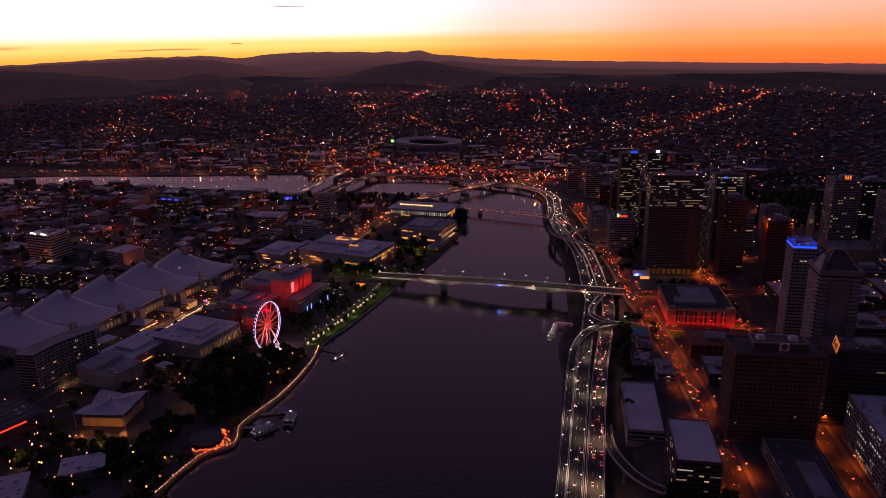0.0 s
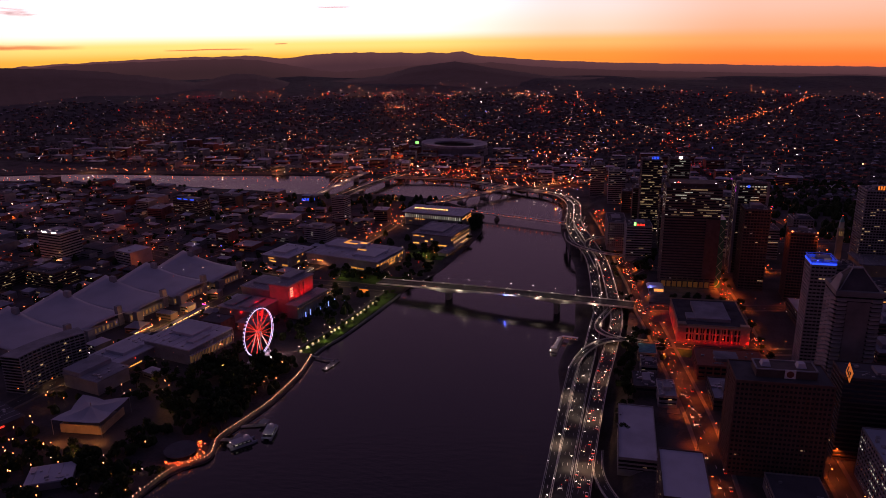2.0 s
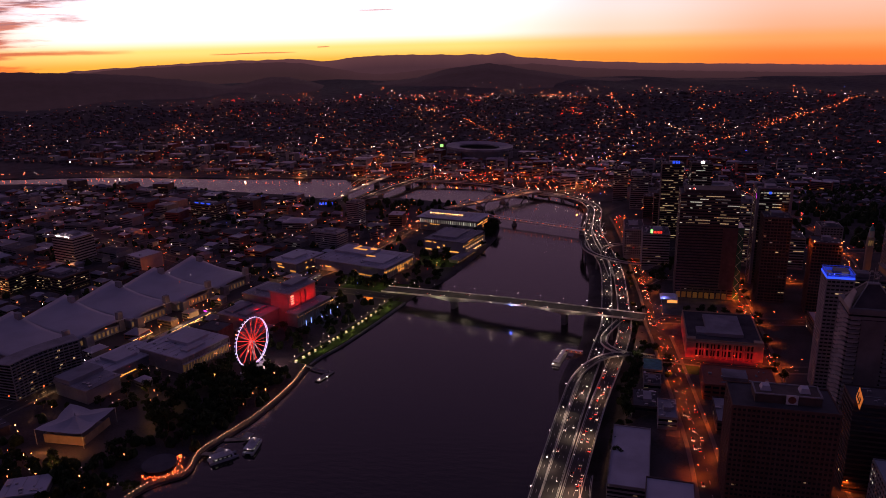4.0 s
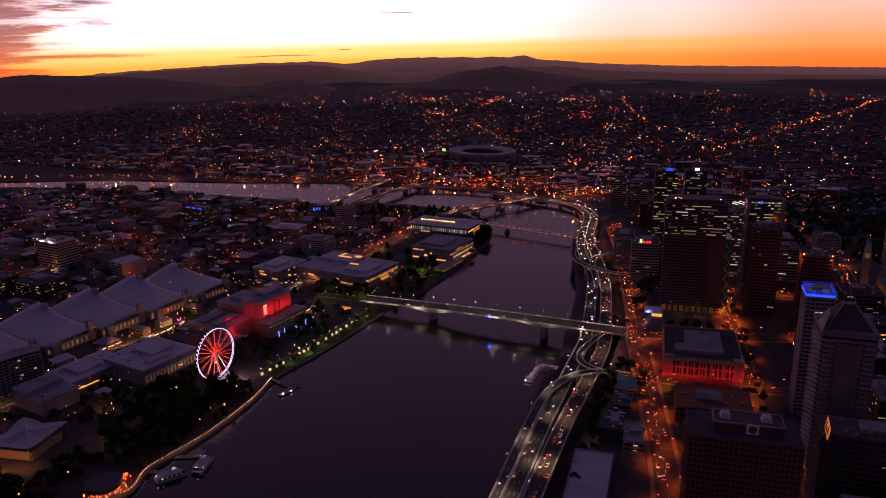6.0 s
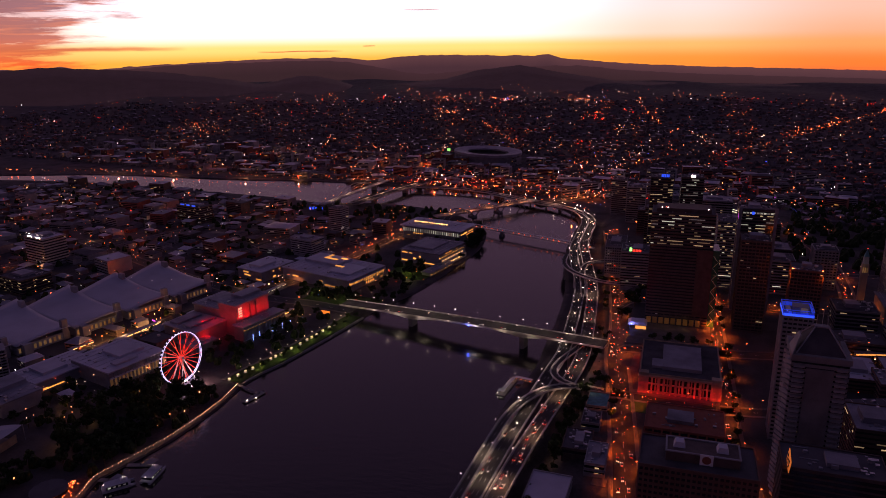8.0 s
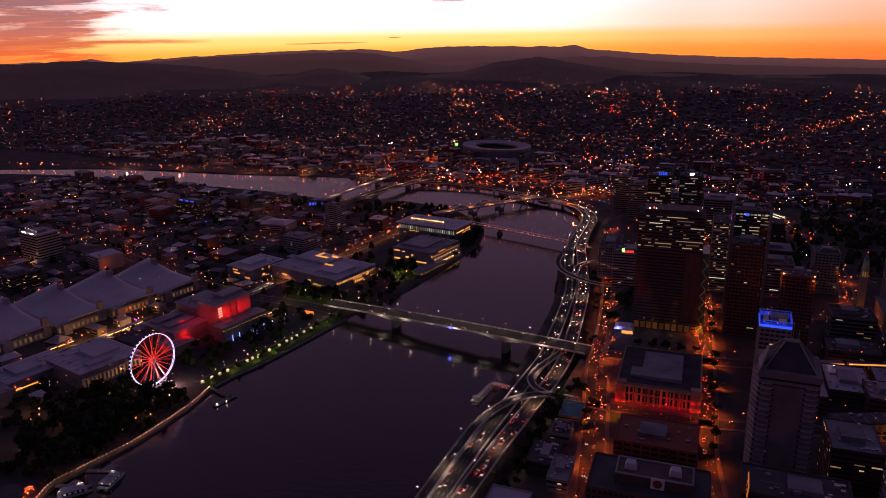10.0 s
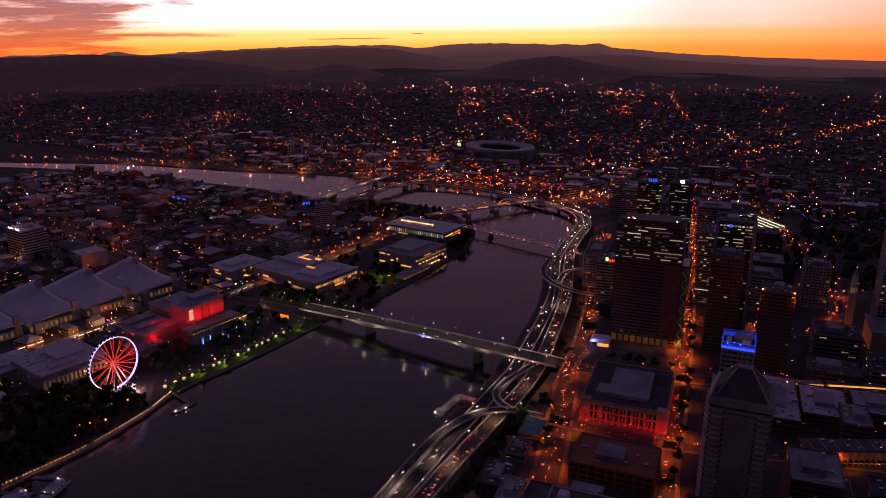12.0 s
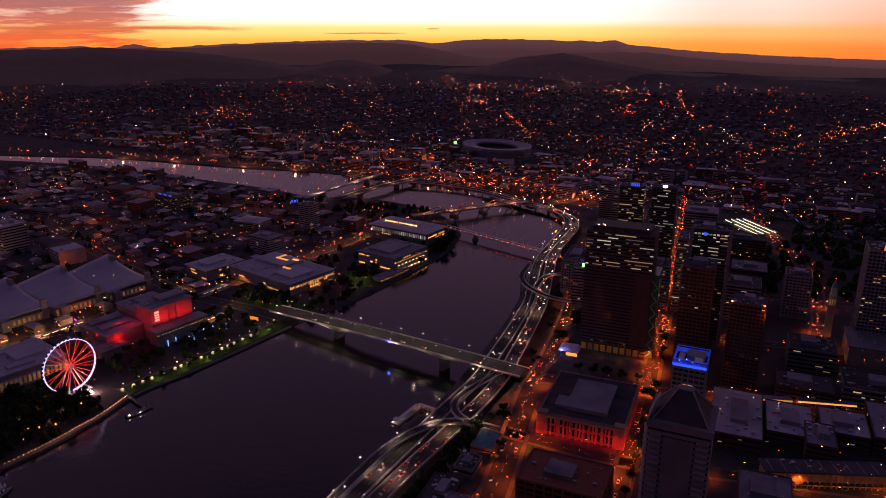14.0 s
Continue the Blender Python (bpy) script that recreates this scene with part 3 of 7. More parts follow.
SOUTHBOUND = deck("expressway_southbound", [(-44, 330, 22), (-45, 450, 22), (-46, 560, 22), (-46.5, 640, 22), (-46, 700, 21.5), (-46, 760, 20.5), (-46, 820, 19), (-51.5, 868, 18.5), (-62, 953, 19.5), (-74, 1026, 20), (-91, 1083, 20), (-111, 1154, 19),
                                              (-122, 1210, 18), (-132, 1300, 16), (-143, 1385, 14), (-170, 1450, 13), (-215, 1492, 12), (-280, 1520, 11), (-385, 1568, 11), (-480, 1578, 12), (-560, 1560, 13)], 12,
                  "elevated concrete riverside expressway carriageway with traffic")
NORTHBOUND = deck("expressway_northbound", [(-30, 330, 22), (-31, 450, 22), (-31.5, 560, 22), (-30.5, 640, 22), (-27, 720, 21), (-25, 790, 19.5), (-28, 840, 18.5), (-34, 880, 18.5), (-42, 935, 19.5), (-57, 1020, 20), (-84, 1121, 19.5), (-110, 1219, 18),
                                              (-120, 1300, 16), (-130, 1380, 14), (-156, 1440, 13), (-204, 1480, 12), (-276, 1508, 11), (-370, 1552, 11)], 13,
                  "elevated concrete riverside expressway carriageway with traffic")
RAMP_OUT = deck("expressway_ramp", [(-52.5, 330, 22), (-53, 430, 22), (-54.5, 500, 22), (-56, 560, 22.2), (-57.2, 620, 22.8), (-56.5, 668, 24), (-50, 700, 25), (-37, 724, 25.8), (-18, 736, 26), (9, 741, 23.6)], 7.5,
                "curved concrete ramp rising over the carriageways to the street")
RAMP_S = deck("expressway_ramp", [(-34, 838, 19), (-41, 808, 19.5), (-44, 783, 21), (-41, 762, 23), (-31, 746, 25), (-18, 738, 26)], 6, "tight curved concrete ramp beside the carriageways")
RAMP_NEAR = deck("expressway_ramp", [(-24, 530, 22.05), (-21, 500, 22.1), (-10, 473, 22.4), (6, 453, 22.8), (25, 446, 23), (50, 451, 23)], 7.5, "curved concrete off-ramp to the street")
RAMP_LOOP = deck("expressway_ramp", [(-30, 1130, 24), (-54, 1131, 24), (-80, 1110, 23.5), (-82, 1077, 22), (-70, 1026, 20.4), (-60, 985, 19.8)], 6.5, "hooked concrete ramp beside the carriageways")
RAMP_HOOK = deck("expressway_ramp", [(-121, 1150, 20.5), (-113, 1103, 23), (-98, 1069, 25), (-76, 1046, 26), (-50, 1034, 25.5), (-26, 1036, 24)], 6.5, "curved concrete ramp over the carriageways")

# paved squares about the bridge head and the heritage hall
for x0, x1, y0, y1 in ((-13, 14, 748, 832), (32, 100, 744.5, 757), (22, 30, 752, 838), (8, 96, 860, 921), (98, 106, 760, 850), (26, 36, 600, 738)):
    tagged(part("pavement_square", Geo().box(x0, x1, y0, y1, 18, lh((x0 + x1) / 2, (y0 + y1) / 2) + 0.28), PAVING), "paved square under sodium street lamps", "pavement", kind="structure")

# ---- bridges ----


def girder_bridge(name, a, b, z, width, piers, depth0, depth1, label, rail=1.1, rise=1.5, deck_mat=ASPHALT, climb=0.0):
    ax, ay = a
    L = math.hypot(b[0] - ax, b[1] - ay)
    ob = thing(name, ax, ay, 0, math.degrees(math.atan2(b[1] - ay, b[0] - ax)), label, "bridge")
    xs = np.linspace(0, L, 60)
    top = [(float(x), 0.0, z + climb * x / L + rise * math.sin(math.pi * x / L)) for x in xs]
    h = width / 2
    part("deck", Geo().strip(top, [(h, 0), (h, -0.6), (-h, -0.6), (-h, 0)]), deck_mat, ob)
    g = Geo()
    k = 4
    for x, _, zt in top:
        near = min(abs(x - p) for p in piers)
        d = depth0 + (depth1 - depth0) * math.exp(-(near / 24.0) ** 1.3)
        g.v += [(x, h * 0.62, zt - 0.6), (x, h * 0.5, zt - 0.6 - d), (x, -h * 0.5, zt - 0.6 - d), (x, -h * 0.62, zt - 0.6)]
    for i in range(len(top) - 1):
        g.f += [(k * i + j, k * i + (j + 1) % k, k * i + k + (j + 1) % k, k * i + k + j) for j in range(k)]
    part("girder", g, PALE, ob, "haunched concrete girder")
    for s in (-1, 1):
        part("parapet", Geo().strip(top, [(s * h + 0.2, rail), (s * h + 0.2, -0.9), (s * h - 0.2, -0.9), (s * h - 0.2, rail)]), PARAPET, ob)
    for p in piers:
        zt = z + climb * p / L + rise * math.sin(math.pi * p / L) - 0.6 - depth1
        part("pier", Geo().taper(p - 2.2, p + 2.2, -h * 0.55, h * 0.55, -5, zt + 0.4, -0.7), CONCRETE, ob)
        part("pier_base", Geo().box(p - 4, p + 4, -h * 0.62, h * 0.62, -6, 1.5), CONCRETE, ob)
    return ob, top


VIC_A, VIC_B = (-330, 876), (-8, 842)
bridge, vic_top = girder_bridge("road_bridge", VIC_A, VIC_B, 15.0, 20, [97, 235], 2.0, 6.5, "pale concrete road bridge with lamps across the river", rise=1.5, climb=9.0)


def arch_bridge():
    a, b = (-398, 1318), (-262, 1512)
    L = math.hypot(b[0] - a[0], b[1] - a[1])
    ob = thing("arch_bridge", a[0], a[1], 0, math.degrees(math.atan2(b[1] - a[1], b[0] - a[0])), "pale concrete arched road bridge with orange lamps", "bridge")
    part("deck", Geo().box(0, L, -9, 9, 14, 15.2), PALE, ob)
    for s in (-1, 1):
        part("parapet", Geo().box(0, L, s * 9 - 0.25, s * 9 + 0.25, 15.2, 16.4), PALE, ob)
    ends = [22, 81, 140, 199]
    for p in ends[1:3]:
        part("pier", Geo().taper(p - 6, p + 6, -10, 10, -5, 6, 1.5), CONCRETE, ob)
    for x0, x1 in zip(ends[:-1], ends[1:]):
        for s in (-1, 1):
            mid = 0.5 * (x0 + x1)
            path = [(x0 + (x1 - x0) * t, s * 8.0, 4.5 + 17.5 * (1 - (2 * t - 1) ** 2)) for t in np.linspace(0, 1, 25)]
            g = Geo()
            g.tube(path, 1.0, 6)
            part("arch_rib", g, PALE, ob)
            for t in np.linspace(0.1, 0.9, 9):
                zt = 4.5 + 17.5 * (1 - (2 * t - 1) ** 2)
                x = x0 + (x1 - x0) * t
                part("spandrel_post", Geo().box(x - 0.4, x + 0.4, s * 8 - 0.4, s * 8 + 0.4, min(zt, 15.2), max(zt, 15.2)), PALE, ob)
    return ob


arch_bridge()
APPROACH = street("road_approach", [(-424, 1190), (-414, 1250), (-398, 1318)], 14, "bridge approach road, lamplit")
street("road_far_approach", [(-262, 1512), (-225, 1560), (-190, 1640), (-150, 1800)], 14, "bridge approach road, lamplit")


def rail_bridge():
    a, b = (-640, 1345), (-640, 1610)
    ob = thing("rail_arch_bridge", -648, 1340, 0, 88, "pale steel tied-arch railway bridge", "bridge")
    L = 265
    part("deck", Geo().box(0, L, -6, 6, 12.5, 14.5), PALE, ob)
    for s in (-1, 1):
        part("arch_rib", Geo().tube([(60 + 145 * t, s * 5.5, 13 + 17 * (1 - (2 * t - 1) ** 2)) for t in np.linspace(0, 1, 25)], 0.5, 6), PALE, ob)
        for t in np.linspace(0.1, 0.9, 11):
            part("hanger", Geo().tube([(60 + 145 * t, s * 5.5, 14), (60 + 145 * t, s * 5.5, 13 + 17 * (1 - (2 * t - 1) ** 2))], 0.1, 4), PALE, ob)
    for x in (58, 206):
        part("pier", Geo().box(x - 2.5, x + 2.5, -6, 6, -5, 12.5), CONCRETE, ob)


rail_bridge()
girder_bridge("road_bridge", (-590, 1370), (-552, 1600), 13, 18, [60, 170], 2, 4, "long pale concrete road bridge with lamps at the bend", rise=1.5)


def foot_bridge():
    a, b = (-322, 1290), (-96, 1224)
    L = math.hypot(b[0] - a[0], b[1] - a[1])
    ob = thing("foot_bridge", a[0], a[1], 0, math.degrees(math.atan2(b[1] - a[1], b[0] - a[0])), "slender steel footbridge with leaning masts and cables", "bridge")
    part("deck", Geo().box(0, L, -3, 3, 11.4, 12.2), METAL, ob)
    part("canopy", Geo().box(5, L - 5, -2, 2, 16.0, 16.25), METAL, ob)
    for s in (-1, 1):
        part("handrail", Geo().box(0, L, s * 3 - 0.06, s * 3 + 0.06, 13.2, 13.35), METAL, ob)
    for p in (67, 196):
        part("pier", Geo().taper(p - 3.5, p + 3.5, -5, 5, -5, 7, 0.8), CONCRETE, ob)
        part("pier_post", Geo().box(p - 1.2, p + 1.2, -3, 3, 7, 11.4), CONCRETE, ob)
    rng = random.Random(4)
    for i in range(14):
        x = 12 + (L - 24) * i / 13
        s = 1 if i % 2 else -1
        lean, top = rng.uniform(-9, 9), rng.uniform(25, 34)
        part("mast", Geo().tube([(x, s * 3.2, 9.5), (x + lean, s * rng.uniform(4, 8), top)], 0.42, 5, r2=0.2), WHITE_PAINT, ob)
        for k in (-1, 1):
            part("cable", Geo().tube([(x + lean, s * 5, top - 0.5), (min(max(x + k * 16, 0), L), s * 3, 12)], 0.07, 3), METAL, ob)
    return ob


foot_bridge()

# ---- buildings ----
rngb = random.Random(11)
BOX_MESH = {}


def shared_box(mat):
    if mat.name not in BOX_MESH:
        BOX_MESH[mat.name] = UNIT_BOX.mesh("box_" + mat.name.replace(" ", "_"), mat)
    return BOX_MESH[mat.name]


def slab(name, mat, parent, x0, x1, y0, y1, z0, z1, label=""):
    ob = again(name, shared_box(mat), parent, (x0 + x1) / 2, (y0 + y1) / 2, z0, 0, (x1 - x0, y1 - y0, z1 - z0))
    if label:
        ob["label"] = label
    return ob


def reserve(x, y, w, d):
    r = 0.55 * (w + d) / 2 + 0.25 * abs(w - d) / 2
    RESERVED.append((x - w * 0.55 - 3, x + w * 0.55 + 3, y - d * 0.55 - 3, y + d * 0.55 + 3))


def tower(name, x, y, w, d, h, rz=6.0, z0=None, floors=None, wall=BROWN_PANEL, band=0.45, piers=0, pier_w=0.6, lit=0.03, lit_mat=None, label="", category="office tower",
          roof=ROOF_DARK, plant=True, group="", proud=0.35, sides="sewn", lit_rows=None, pier_mat=None):
    """A storeyed block: a glass core, a proud band at each floor, piers, a parapet, roof plant and lit panes. z0 is the ground."""
    z0 = lh(x, y) if z0 is None else z0
    ob = thing(name, x, y, z0, rz, label, category, group)
    reserve(x, y, w, d)
    n = floors or max(1, int(h / 3.6))
    fh = h / n
    slab("glazing", GLASS, ob, -w / 2, w / 2, -d / 2, d / 2, -3, h)
    bands = Geo()
    for k in range(n + 1):
        t = fh * band if k < n else 1.1
        bands.box(-w / 2 - proud, w / 2 + proud, -d / 2 - proud, d / 2 + proud, k * fh if k else -3, k * fh + t + (0 if k else 1.0))
    tagged(part("storey_cladding", bands, wall, ob), kind="stuff")
    if piers:
        pm = pier_mat or wall
        for i in range(piers + 1):
            px = -w / 2 + w * i / piers
            for s in (-1, 1):
                slab("pier", pm, ob, px - pier_w / 2, px + pier_w / 2, s * d / 2 - proud - 0.15, s * d / 2 + proud + 0.15, -3, h + 0.8)
        m = max(2, round(piers * d / w))
        for i in range(m + 1):
            py = -d / 2 + d * i / m
            for s in (-1, 1):
                slab("pier", pm, ob, s * w / 2 - proud - 0.15, s * w / 2 + proud + 0.15, py - pier_w / 2, py + pier_w / 2, -3, h + 0.8)
    slab("roof", roof, ob, -w / 2 + 0.3, w / 2 - 0.3, -d / 2 + 0.3, d / 2 - 0.3, h + 1.1, h + 1.25)
    for s in (-1, 1):
        slab("roof_kerb", wall, ob, -w / 2 - proud, w / 2 + proud, s * (d / 2 + proud - 0.3) - 0.3, s * (d / 2 + proud - 0.3) + 0.3, h + 1.1, h + 2.1)
        slab("roof_kerb", wall, ob, s * (w / 2 + proud - 0.3) - 0.3, s * (w / 2 + proud - 0.3) + 0.3, -d / 2 - proud + 0.6, d / 2 + proud - 0.6, h + 1.1, h + 2.1)
    if plant:
        pw, pd = w * rngb.uniform(0.3, 0.5), d * rngb.uniform(0.3, 0.5)
        ox = rngb.uniform(-0.1, 0.1) * w
        slab("plant_room", ROOF_GREY, ob, ox - pw / 2, ox + pw / 2, -pd / 2, pd / 2, h + 1.25, h + 1.25 + rngb.uniform(2.5, 4.5))
        sv = Geo()
        for k in range(16):
            ux, uy, us = rngb.uniform(-0.44, 0.44) * w, rngb.uniform(-0.44, 0.44) * d, rngb.uniform(0.5, 1.5)
            sv.box(ux - us, ux + us * rngb.uniform(0.6, 1.6), uy - 0.8 * us, uy + us * rngb.uniform(0.5, 1.2), h + 1.25, h + 1.25 + us * rngb.uniform(0.6, 1.6))
        for k in range(4):
            ux, uy = rngb.uniform(-0.4, 0.1) * w, rngb.uniform(-0.4, 0.4) * d
            sv.tube([(ux, uy, h + 1.6), (ux + rngb.uniform(0.1, 0.35) * w, uy, h + 1.6)], 0.25, 5)
        tagged(part("roof_plant", sv, METAL, ob, "cluster of roof ducts and air units"), kind="stuff")
    # lit panes between the bands
    cols = max(2, int(w / 3.2))
    colsd = max(2, int(d / 3.2))
    for k in range(n):
        p = lit if lit_rows is None else (lit_rows[1] if k >= n - lit_rows[0] else lit)
        za, zb = k * fh + fh * band + 0.25, min((k + 1) * fh - 0.1, k * fh + fh * band + 1.25)
        if zb - za < 0.5:
            continue
        for count, span, face in ((cols, w, "front"), (colsd, d, "side")):
            i = 0
            while i < count:
                if rngb.random() < p * (1.0 if face == "front" else 0.8):
                    j = i + 1
                    while j < count and rngb.random() < min(0.75, 0.25 + p):
                        j += 1
                    a, b = -span / 2 + span * (i + 0.08) / count, -span / 2 + span * (j - 0.08) / count
                    m = lit_mat or rngb.choice((LIT_WARM, LIT_WARM, LIT_COOL))
                    if face == "front":
                        slab("lit_window", m, ob, a, b, -d / 2 - 0.08, -d / 2 + 0.1, za, zb)
                    else:
                        e = (-1 if x > 0 else 1) * w / 2
                        slab("lit_window", m, ob, e - 0.08, e + 0.08, a, b, za, zb)
                    i = j
                i += 1
    return ob


# the large towers of the city side
big = tower("office_tower", 49.5, 943, 63, 36, 124, 5, 20, 36, DARK_STONE, 0.55, 0, lit=0.014, lit_rows=(10, 0.36), label="tall dark granite office tower with lit upper storeys", lit_mat=None)
crown = tower("office_tower", 150.5, 722, 20, 22, 101, 3, 22, 30, PALE, 0.5, 6, 0.7, lit=0.02, label="pale office tower with a blue-lit rooftop crown", plant=False)
grey = tower("office_tower", 159, 641, 37, 32, 104, 3, 22, 30, CONCRETE, 0.6, 0, lit=0.008, label="grey concrete tower with a stepped glass pyramid roof", plant=False)
logo = tower("office_tower", 95, 541, 62, 33, 72, 5, 22, 20, BROWN_PANEL, 0.5, 22, 1.0, lit=0.008, label="brown panelled office block with a grid of small windows", plant=False)
tower("office_tower", 170, 917, 28, 28, 80, 0, 22, 23, BROWN_PANEL, 0.35, 9, 0.5, lit=0.02, label="brown ribbed tower with orange-lit rooftop corners")
tower("office_tower", 122, 945, 28, 30, 98, 4, 22, 27, DARK_STONE, 0.4, 8, 0.6, lit=0.03, label="brown stone office tower with ribbed facades")
framed = tower("office_tower", 122, 1010, 38, 30, 116, 4, 22, 33, DARK_STONE, 0.35, 0, lit=0.10, lit_rows=(9, 0.3), label="dark glass tower with pale corner frames")
for sx in (-1, 1):
    for sy in (-1, 1):
        slab("corner_frame", PALE, framed, sx * 18 - 1.6, sx * 18 + 1.6, sy * 14 - 1.6, sy * 14 + 1.6, -3, 119)
for k in range(9):
    slab("top_light", LIT_COOL, framed, -15.5 + 3.5 * k, -12.9 + 3.5 * k, -15.6, -15.38, 113.2, 114.9)
slab("roof_frame", PALE, framed, -19.4, 19.4, -15.6, -14.4, 119, 120.2)
slab("roof_frame", PALE, framed, -19.4, 19.4, 14.4, 15.6, 119, 120.2)
tower("office_tower", 0, 1195, 30, 28, 115, 7, 18, 33, DARK_STONE, 0.4, 0, lit=0.3, lit_mat=LIT_WARM, label="tower with rows of warm lit offices and a blue roof sign")
tower("office_tower", 40, 1196, 29, 28, 117, 7, 18, 33, DARK_STONE, 0.4, 0, lit=0.2, lit_mat=LIT_COOL, label="dark glass tower with lit offices and a white roof lamp")
tower("office_tower", -12, 1060, 34, 40, 46, 7, 18, 13, PALE, 0.5, 0, lit=0.08, label="pale mid-rise office block with a red roof sign")
tower("office_tower", -45, 1115, 26, 60, 38, 7, 18, 11, PALE, 0.4, 9, 1.2, lit=0.08, label="pale mid-rise office block above the expressway")
tower("office_tower", 278, 1060, 34, 32, 104, 4, 22, 29, PALE, 0.4, 10, 0.8, lit=0.12, lit_mat=LIT_WARM, label="pale ribbed apartment tower with red roof lamps")
tower("office_tower", 330, 1120, 40, 34, 91, 4, 22, 25, DARK_STONE, 0.4, 0, lit=0.12, lit_mat=LIT_COOL, label="office tower with many lit floors")
tower("office_tower", 330, 1010, 36, 40, 96, 4, 22, 27, PALE, 0.4, 8, 0.8, lit=0.06, label="pale office tower with dark glass bands")
tower("office_tower", 167, 577, 54, 28, 64, 3, 22, 18, DARK_STONE, 0.35, 0, lit=0.01, label="dark office block with an orange lit rooftop sign")
tower("office_block", 172, 508, 36, 74, 36, 3, 22, 10, PALE, 0.45, 9, 0.8, lit=0.16, lit_mat=LIT_COOL, label="pale office block with lit windows", roof=ROOF_WHITE)
tower("office_block", 110, 462, 34, 104, 10, 5, 22, 3, CONCRETE, 0.6, 0, lit=0.02, label="long low concrete block beside the street", roof=ROOF_DARK)
tower("office_block", 205, 1120, 26, 30, 48, 4, 22, 14, PALE, 0.5, 7, 1.2, lit=0.04, label="pale block with a grid of deep windows")
tower("office_block", 3, 552, 27, 80, 10, 3, 19, 3, PALE, 0.4, 0, lit=0.1, label="low office block with a wide white roof", roof=ROOF_WHITE, plant=False)
tower("office_block", 33, 461, 28, 54, 33, 3, 22, 9, DARK_STONE, 0.3, 0, lit=0.12, label="office block with a white roof and lit glazing", roof=ROOF_WHITE, plant=False)
tower("heritage_block", 80, 692, 58, 40, 13, 4, 22, 3, BRICK, 0.5, 9, 1.4, lit=0.0, label="dark red brick public building with a flat roof", roof=ROOF_RED, category="public building")
tower("casino_building", 67, 795, 66, 74, 17, 5, 22, 2, SANDSTONE, 0.16, 20, 1.25, lit=0.0, label="heritage sandstone hall floodlit in red", roof=ROOF_DARK, category="public building", proud=1.0, plant=False)
reserve(126, 1490, 110, 120)
tower("kiosk_hall", 8, 720, 17, 25, 4, 4, 20.5, 1, SANDSTONE, 0.5, 0, lit=0.0, label="small hall with a teal copper roof", roof=ROOF_TEAL, plant=False, category="hall")
for i, (x, y, w, d, h) in enumerate([(176, 832, 38, 76, 14), (214, 846, 34, 52, 11), (236, 822, 20, 34, 16), (252, 856, 34, 40, 13), (290, 868, 40, 60, 16), (222, 912, 44, 32, 15), (275, 928, 50, 40, 20), (330, 945, 50, 44, 26), (214, 728, 34, 22, 6), (262, 742, 40, 24, 6), (340, 860, 44, 60, 18),
                                     (225, 980, 40, 36, 24), (150, 1085, 40, 36, 40), (100, 1085, 40, 40, 84), (60, 1085, 26, 30, 48), (30, 1110, 30, 30, 70), (90, 1230, 40, 40, 50), (150, 1180, 40, 40, 30),
                                     (20, 1290, 40, 36, 45), (-30, 1330, 34, 30, 36), (70, 1330, 44, 40, 60), (-15, 1260, 24, 30, 55), (130, 1290, 60, 30, 38), (-60, 1400, 30, 34, 60), (0, 1420, 40, 40, 40), (-100, 1470, 26, 26, 62),
                                     (205, 690, 30, 40, 40), (240, 640, 34, 50, 34), (230, 580, 36, 40, 60), (300, 690, 50, 50, 70), (400, 900, 60, 60, 40), (390, 1040, 40, 40, 70), (72, 636, 22, 40, 9), (7, 645, 20, 30, 7), (10, 682, 14, 20, 6), (25, 625, 14, 30, 9)]):
    tower("office_block", x, y, w, d, h, 5, None, None, rngb.choice((PALE, CONCRETE, BROWN_PANEL, DARK_STONE)), rngb.uniform(0.35, 0.55), 0, lit=0.3 if i == 13 else 0.08,
          label=rngb.choice(("city office block with a flat service roof", "mid-rise city block with few lit windows", "plain city building with a cluttered flat roof")), roof=rngb.choice((ROOF_GREY, ROOF_DARK, ROOF_DARK, ROOF_DARK)) if i > 4 else (ROOF_WHITE, ROOF_WHITE, ROOF_GREY, ROOF_WHITE, ROOF_GREY)[i], category="office block", group="city blocks")

# ---- the parkland bank: wheel, halls, tents, promenade ----


